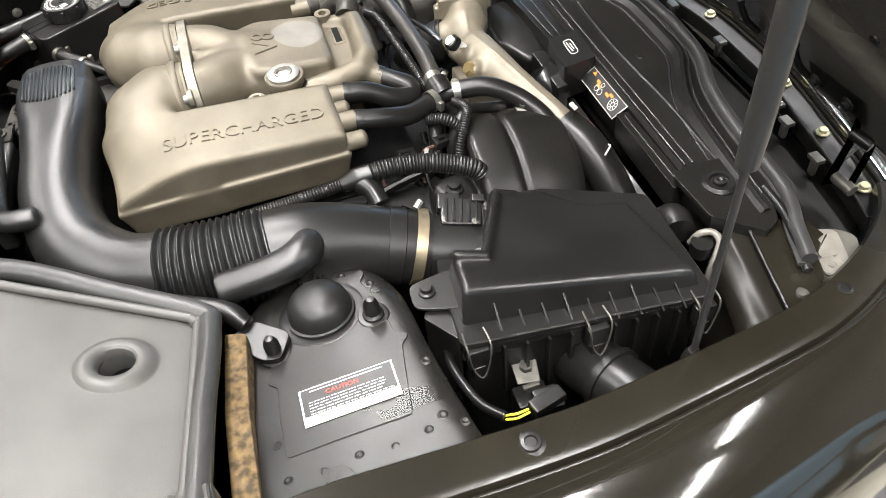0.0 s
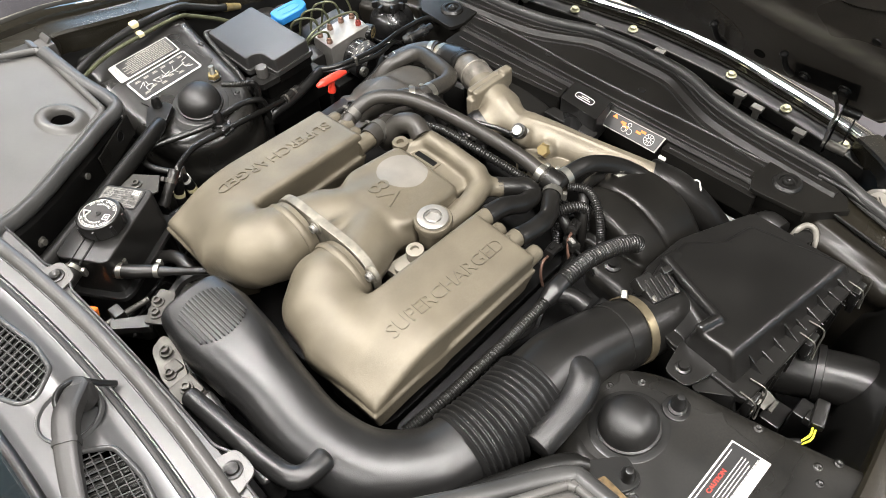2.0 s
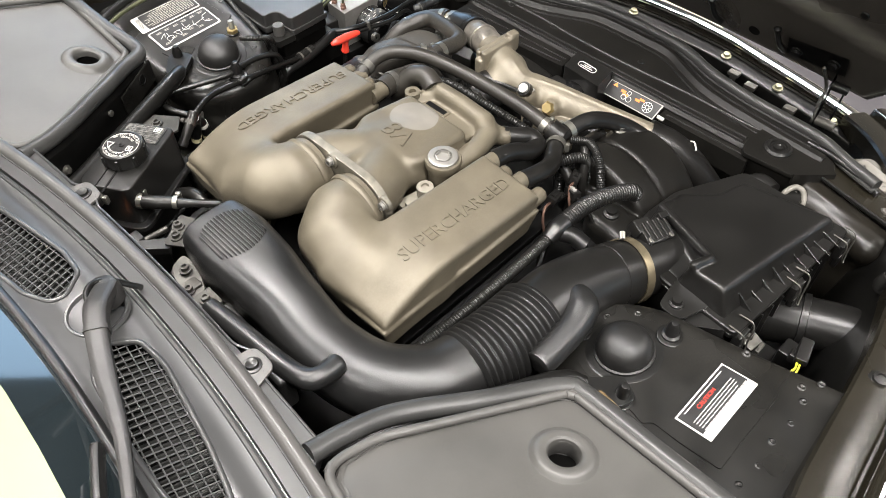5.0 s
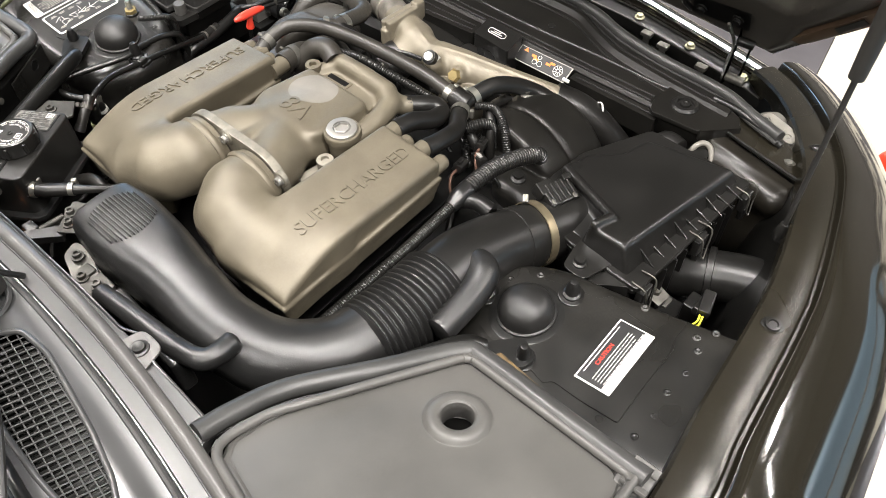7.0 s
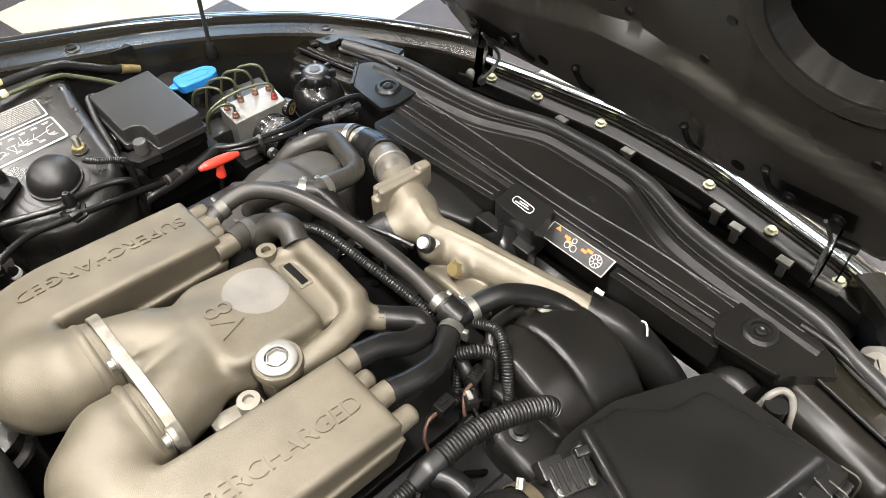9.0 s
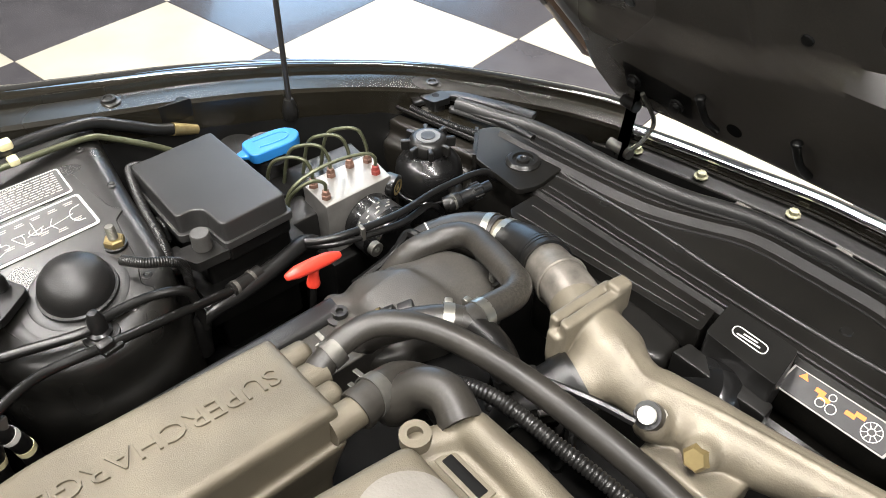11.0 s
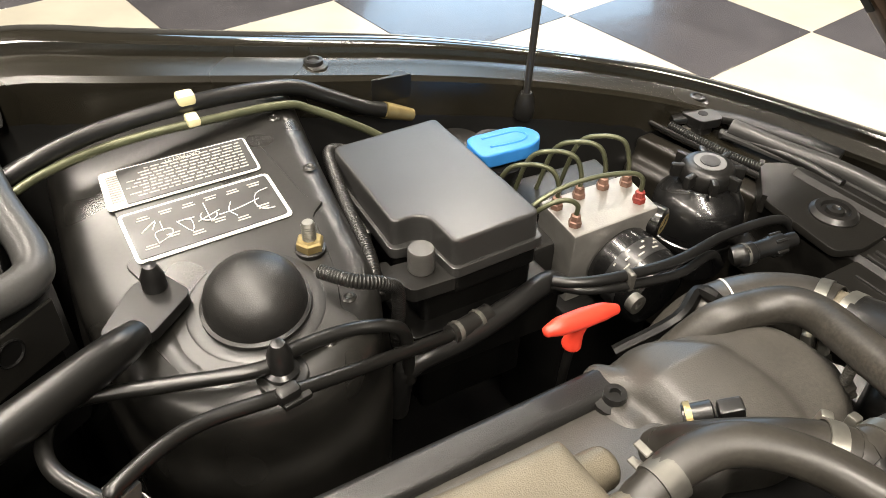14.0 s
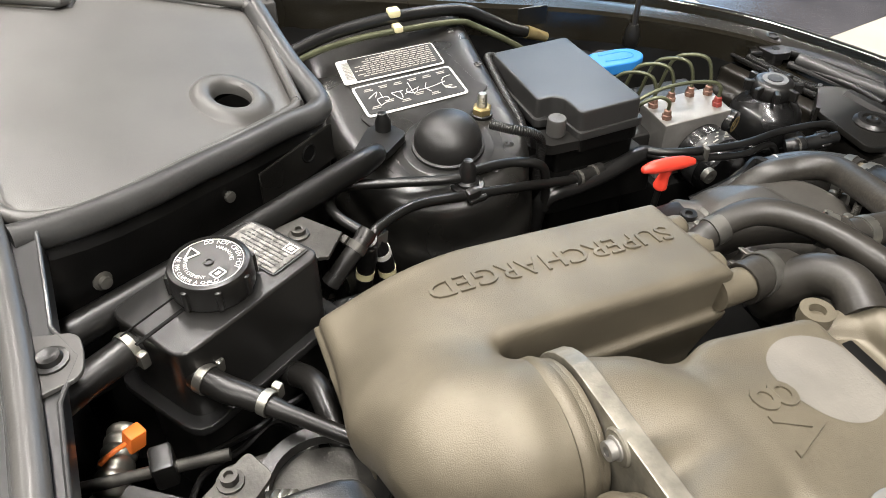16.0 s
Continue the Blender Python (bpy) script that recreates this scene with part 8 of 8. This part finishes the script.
# ---- scuttle grilles and wipers ----
for side in (-1, 1):
    g = thing("air_grille", "grey wire mesh air grille in the scuttle panel", "air grille", "air grilles", at=(-0.6, side * 0.19, 0.885))
    poly = GRILLES[side]
    P = [(x, y, scuttle_z(x, y) - 0.0005) for x, y in poly]
    part("grille_rim", tube(P + P[:1], 0.0032, 10, 2), SCUTTLE, g, "shiny rolled rim of the opening")
    cx, cy = sum(p[0] for p in poly) / len(poly), sum(p[1] for p in poly) / len(poly)
    # near-black sheet paints the shade under the mesh
    part("recess", prism([(x + (x - cx) * 0.06, y + (y - cy) * 0.03) for x, y in poly], 0.846, 0.850, 0), DEEP, g, "recess below the mesh, blackened for shade")
    wires, louvres = [], []
    for k in range(-36, 37):
        for ang, gap, out in ((98 * side, 0.0088, wires), (17 * side, 0.0092, wires), (17 * side, 0.0092, louvres)):
            d = Vector((math.cos(radians(ang)), math.sin(radians(ang))))
            n = Vector((-d.y, d.x))
            base = Vector((cx, cy)) + n * (k * gap + (0.004 if out is louvres else 0))
            span = [t * 0.002 for t in range(-110, 111) if inside(tuple(base + d * t * 0.002), poly)]
            if len(span) > 2:
                a, b = base + d * span[0], base + d * span[-1]
                za, zb = (scuttle_z(a.x, a.y) - 0.003, scuttle_z(b.x, b.y) - 0.003) if out is wires else (0.868, 0.868)
                out.append(tube([(a.x, a.y, za), (b.x, b.y, zb)], 0.00075 if out is wires else 0.0026, 6, 1))
    part("wire_mesh", join(*wires), MESHWIRE, g, "fine grey wire mesh")
    part("louvre", join(*louvres), PLASTIC, g, "black slats below the mesh")
wp = thing("wiper_arm", "black windscreen wiper arm on the scuttle", "wiper arm", at=(-0.57, -0.02, 0.9))
part("arm", sweep([(-0.560, -0.016, 0.908), (-0.585, -0.045, 0.917), (-0.600, -0.075, 0.921), (-0.618, -0.122, 0.924), (-0.644, -0.207, 0.933), (-0.678, -0.294, 0.950), (-0.73, -0.44, 0.98)], [(0.024, 0.014, 7), (0.025, 0.018, 7), (0.023, 0.015, 7), (0.021, 0.012, 7), (0.014, 0.009, 5), (0.012, 0.006, 4), (0.010, 0.005, 4)], 20, 7), STRUTPAINT, wp)
part("pivot_cap", lathe([(0, 0), (0.018, 0), (0.018, 0.016), (0.015, 0.023), (0.008, 0.026), (0, 0.0265)], (-0.566, -0.018, 0.890), 24), STRUTPAINT, wp)
part("arm_clip", sweep([(-0.5985, -0.073, 0.921), (-0.6015, -0.078, 0.9212)], [(0.0255, 0.017, 7)] * 2, 20, 1), STRUTPAINT, wp)
part("blade", sweep([(-0.665, -0.195, 0.925), (-0.690, -0.255, 0.938), (-0.72, -0.35, 0.955), (-0.80, -0.55, 1.0)], [(0.012, 0.018, 3)] * 4, 12, 5), RUBBER, wp, "rubber wiper blade")
part("washer_tube", tube([(-0.531, -0.021, 0.880), (-0.540, -0.020, 0.892), (-0.555, -0.014, 0.908), (-0.572, -0.012, 0.917), (-0.585, -0.024, 0.920), (-0.590, -0.045, 0.918)], 0.0036, 10, 6), RUBBER, wp, "thin washer tube")

# ---- throttle linkage and clutter behind the engine ----
th = thing("throttle_body", "alloy throttle body with linkage behind the resonator", "throttle body", at=(-0.40, 0.13, 0.7))
part("body", join(lathe([(0, 0), (0.042, 0), (0.046, 0.004), (0.046, 0.012), (0.038, 0.016), (0.038, 0.03), (0, 0.03)], seg=32, m=between((-0.372, 0.115, 0.705), (-0.372, 0.115, 0.74))), rbox((-0.40, 0.135, 0.70), (0.07, 0.07, 0.06), 0.006)), DARKALLOY, th)
part("top_ring", lathe([(0.036, 0), (0.046, 0), (0.046, 0.009), (0.036, 0.009)], (-0.372, 0.118, 0.738), 32), PLASTIC, th, "black rubber ring")
part("linkage_plate", prism(rounded([(-0.413, 0.122), (-0.402, 0.100), (-0.440, 0.066), (-0.458, 0.092)], 0.005), 0.797, 0.801, 0.001), DARKALLOY, th, "grey steel linkage plate")
part("linkage_arm", prism(rounded([(-0.445, 0.100), (-0.455, 0.082), (-0.492, 0.118), (-0.484, 0.130)], 0.004), 0.785, 0.797, 0.002), PLASTIC, th)
part("plate_post", rbox((-0.430, 0.095, 0.765), (0.03, 0.03, 0.07), 0.004, 2, 45), DARKALLOY, th)
part("return_spring", tube([(-0.415, 0.095, 0.775), (-0.395, 0.085, 0.78), (-0.380, 0.07, 0.775)], 0.010, 12, 8, 0.0018, 0.0045), STEEL, th, "coiled return spring")
for px, py, pz in ((-0.427, 0.104, 0.801), (-0.439, 0.090, 0.801), (-0.463, 0.029, 0.806), (-0.476, 0.005, 0.796), (-0.476, -0.045, 0.824)):
    part("linkage_bolt", lathe([(0, 0), (0.0085, 0), (0.0085, 0.002), (0.0055, 0.0025), (0.0055, 0.008), (0.003, 0.008), (0.0028, 0.005), (0, 0.005)], (px, py, pz), 12), DARKALLOY, th, "dark steel bolt")
part("bolt_bracket", join(prism(rounded([(-0.492, -0.030), (-0.462, -0.030), (-0.462, -0.060), (-0.492, -0.060)], 0.004), 0.818, 0.823, 0.001), rbox((-0.476, -0.03, 0.80), (0.03, 0.004, 0.044), 0.001)), DARKALLOY, th, "bent steel bracket")
part("side_plate", prism(rounded([(-0.452, 0.052), (-0.446, 0.030), (-0.462, -0.012), (-0.488, -0.012), (-0.488, 0.006), (-0.474, 0.045)], 0.007), 0.796, 0.803, 0.002, 2, lambda x, y: 0.25 * (y - 0.03)), DARKALLOY, th, "grey alloy side plate")
part("plate_foot", rbox((-0.468, 0.015, 0.75), (0.02, 0.03, 0.10), 0.003), DARKALLOY, th)
part("cable", tube([(-0.525, 0.178, 0.745), (-0.48, 0.170, 0.748), (-0.425, 0.160, 0.752)], 0.0045, 10, 4), DARKALLOY, th, "steel throttle cable")
part("cable_clamp", rbox((-0.468, 0.168, 0.752), (0.016, 0.022, 0.024), 0.003), PLASTIC, th)
part("side_plate", prism(rounded([(-0.468, 0.085), (-0.440, 0.085), (-0.444, -0.045), (-0.476, -0.045)], 0.006), 0.742, 0.757, 0.002), DARKALLOY, th, "grey alloy side plate")
solo("orange_plug", join(rbox((0, 0, 0), (0.014, 0.012, 0.02), 0.002, m=Matrix.Translation((-0.489, 0.224, 0.722)) @ pose(0, 0, 0, 10, 10, 30)), tube([(-0.494, 0.222, 0.722), (-0.504, 0.216, 0.724), (-0.515, 0.212, 0.720)], 0.002, 8, 4)), ORANGE, "orange wire and plug under the coolant tank", "connector")
solo("foil_sleeve", tube([(-0.496, 0.246, 0.708), (-0.503, 0.226, 0.708), (-0.511, 0.206, 0.703), (-0.521, 0.192, 0.690), (-0.53, 0.185, 0.66)], 0.0125, 14, 6, 0.0014, 0.009), STEEL, "crumpled silver foil sleeve", "heat sleeve")
ak = thing("alloy_bracket", "dull alloy bracket bolted beside the coolant tank", "bracket", at=(-0.33, 0.32, 0.78))
part("plate", prism([(-0.352, 0.342), (-0.318, 0.352), (-0.292, 0.318), (-0.312, 0.292), (-0.345, 0.300)], 0.781, 0.785, 0.001), DARKALLOY, ak)
part("plate_bolt", lathe([(0, 0), (0.009, 0), (0.009, 0.002), (0.006, 0.003), (0.006, 0.007), (0.003, 0.007), (0.003, 0.004), (0, 0.004)], (-0.327, 0.328, 0.785), 14), DARKALLOY, ak, "socket head bolt")
# the harness in front of the engine
solo("conduit", tube([(0.104, -0.150, 0.772), (0.112, -0.178, 0.778), (0.100, -0.205, 0.772), (0.085, -0.225, 0.75), (0.08, -0.235, 0.70)], 0.0060, 12, 8, 0.0007, 0.0034), PLASTIC, "slim corrugated conduit beside the front cover", "conduit")
solo("conduit", tube([(0.060, -0.165, 0.765), (0.082, -0.182, 0.770), (0.098, -0.190, 0.752), (0.10, -0.195, 0.70)], 0.0075, 12, 8, 0.0008, 0.0036), PLASTIC, "short corrugated conduit bending down", "conduit")
for k, (px, py, pz, a) in enumerate(((0.070, -0.190, 0.742, 20), (0.045, -0.205, 0.738, 70), (0.110, -0.060, 0.752, 40), (0.095, 0.045, 0.748, -20), (0.020, -0.190, 0.735, 10), (0.120, 0.085, 0.742, 60))):
    cn2 = thing("connector", "small black wiring connector in front of the engine", "connector", "engine connectors", at=(px, py, pz))
    part("shell", rbox((0, 0, 0), (0.026, 0.015, 0.013), 0.002, m=Matrix.Translation((px, py, pz)) @ pose(0, 0, 0, 10, 12, a)), PLASTIC, cn2)
    part("latch", rbox((0, 0, 0), (0.012, 0.006, 0.004), 0.001, m=Matrix.Translation((px, py, pz + 0.008)) @ pose(0, 0, 0, 10, 12, a)), LABELGREY if k % 2 else PLASTIC, cn2)
    d = Vector((math.cos(radians(a)), math.sin(radians(a)), 0))
    p0 = Vector((px, py, pz)) - d * 0.013
    part("wire", tube([p0, p0 - d * 0.015 + V(0, 0, 0.002), p0 - d * 0.03 + V(0.004, -0.004, -0.012), p0 - d * 0.035 + V(0.01, -0.01, -0.04)], 0.0022, 8, 5), COPPER if k in (0, 4) else RUBBER, cn2, "thin wire")
rngw = random.Random(11)
for k, (x0, y0, x1, y1) in enumerate([(-0.30, -0.235, 0.05, -0.228), (0.02, -0.215, 0.13, -0.23), (0.05, -0.13, 0.13, -0.19), (0.04, 0.10, 0.13, 0.13), (0.10, 0.33, 0.25, 0.31), (-0.46, 0.19, -0.36, 0.23), (-0.45, -0.24, -0.30, -0.375), (0.0, -0.255, 0.09, -0.225), (0.09, 0.02, 0.15, 0.05), (0.08, -0.05, 0.15, -0.13), (-0.48, 0.2, -0.30, 0.24), (-0.47, 0.05, -0.35, 0.09), (-0.35, -0.24, -0.12, -0.235), (0.03, -0.2, 0.12, -0.1), (0.02, 0.15, 0.12, 0.09)] ):
    pts = []
    for j in range(6):
        f = j / 5
        pts.append((x0 + (x1 - x0) * f + rngw.uniform(-0.012, 0.012), y0 + (y1 - y0) * f + rngw.uniform(-0.012, 0.012), 0.70 + rngw.uniform(-0.03, 0.025)))
    solo("cable", tube(pts, rngw.choice((0.003, 0.0045, 0.006)), 8, 5), SHADEBLACK, "thin black cable low in the engine bay", "cable", "loose cables")

# ---- on the floor beside the car: a cone added for the wing's red reflection ----
cone = thing("reflection_cone", "plain red cone on the floor, standing in for a red reflection", "traffic cone", at=(0.90, -0.655, 0.004))
part("cone", lathe([(0.115, 0.03), (0.110, 0.036), (0.020, 0.375), (0.014, 0.385), (0, 0.387)], (0.90, -0.655, 0), 28), CRATE, cone)
part("base", rbox((0.90, -0.655, 0.018), (0.26, 0.26, 0.028), 0.006), CRATE, cone)

# ---- a second car parked alongside ----
pc = thing("parked_car", "pale blue metallic car parked alongside", "car", at=(0.6, -2.45, 0))
prof = [(-1.9, 0.55, 0.62), (-1.6, 0.80, 0.86), (-0.9, 0.86, 0.92), (0.2, 0.87, 0.92), (1.1, 0.86, 0.86), (1.9, 0.82, 0.74), (2.3, 0.66, 0.62), (2.42, 0.45, 0.55)]
part("body", sweep([(0.6 + x, -2.45, 0.20 + h / 2 - 0.03) for x, w, h in prof], [(2 * w, h - 0.05, 5) for x, w, h in prof], 40, 6), BLUECAR, pc, "pale blue body shell")
cab = part("cabin", sweep([(0.6 + x, -2.45, 0.98 + h / 2) for x, w, h in ((-1.45, 0.62, 0.05), (-0.9, 0.66, 0.34), (-0.2, 0.68, 0.44), (0.4, 0.68, 0.38), (1.15, 0.64, 0.04))], [(1.24, 0.10, 4), (1.30, 0.36, 4), (1.32, 0.46, 4), (1.30, 0.40, 4), (1.24, 0.08, 4)], 32, 6), SCREEN, pc, "dark glazed cabin")
part("roof", sweep([(-0.35, -2.45, 1.375), (0.1, -2.45, 1.425), (0.5, -2.45, 1.43), (0.85, -2.45, 1.39)], [(1.06, 0.05, 4)] * 4, 24, 5), BLUECAR, cab, "pale blue roof")
for wx in (-0.78, 2.05):
    for wy in (-3.22, -1.68):
        hub = (wx, wy, 0.325)
        wl = part("wheel", lathe([(0.20, -0.10), (0.29, -0.11), (0.325, -0.08), (0.325, 0.08), (0.29, 0.11), (0.20, 0.10)], seg=36, m=between(hub, (wx, wy + 1, 0.325))), RUBBER, pc, "black rubber tyre")
        part("rim", lathe([(0, 0.04), (0.06, 0.05), (0.19, 0.07), (0.205, 0.10), (0.205, -0.10), (0.19, -0.07), (0, -0.05)], seg=28, m=between(hub, (wx, wy + 1, 0.325))), ALU, wl, "alloy rim")
part("side_trim", rbox((0.62, -1.583, 0.60), (3.0, 0.014, 0.035), 0.005), CHROME, pc, "bright side trim strip")

# ---- checked floor, tile by tile ----
TILE, ANG = 0.6176, -80.952
OX, OY = 1.537, 2.165
U = Vector((math.cos(radians(ANG)), math.sin(radians(ANG))))
W = Vector((-U.y, U.x))
floor = solo("floor", rbox((1, 0.5, -0.06), (12.4, 13.4, 0.1), 0), FLOORDARK, "checked cream and dark tiled showroom floor", "floor", kind="structure")


def tile_mesh(material):
    bm = rbox((0, 0, -0.004), (TILE - 0.002, TILE - 0.002, 0.008), 0.0012, 1, m=Matrix.Translation((0, 0, -0.004)))
    me = finish(bm)
    me.materials.append(material)
    return me


tiles = (tile_mesh(FLOORDARK), tile_mesh(FLOORLIGHT))
count = 0
for i in range(-14, 15):
    for j in range(-14, 15):
        c = Vector((OX, OY)) + U * ((i + 0.5) * TILE) + W * ((j + 0.5) * TILE)
        if ROOM[0] + 0.44 < c.x < ROOM[1] - 0.44 and ROOM[2] + 0.44 < c.y < ROOM[3] - 0.44:
            light = (i + j) % 2
            near = abs(c.x - 1.2) < 4.2 and -3.2 < c.y < 6.8
            if near and count < 300:
                ob = new("tile", tiles[light])
                ob.parent = floor
                ob.matrix_world = Matrix.Translation((c.x, c.y, 0)) @ pose(0, 0, 0, 0, 0, ANG)
                count += 1
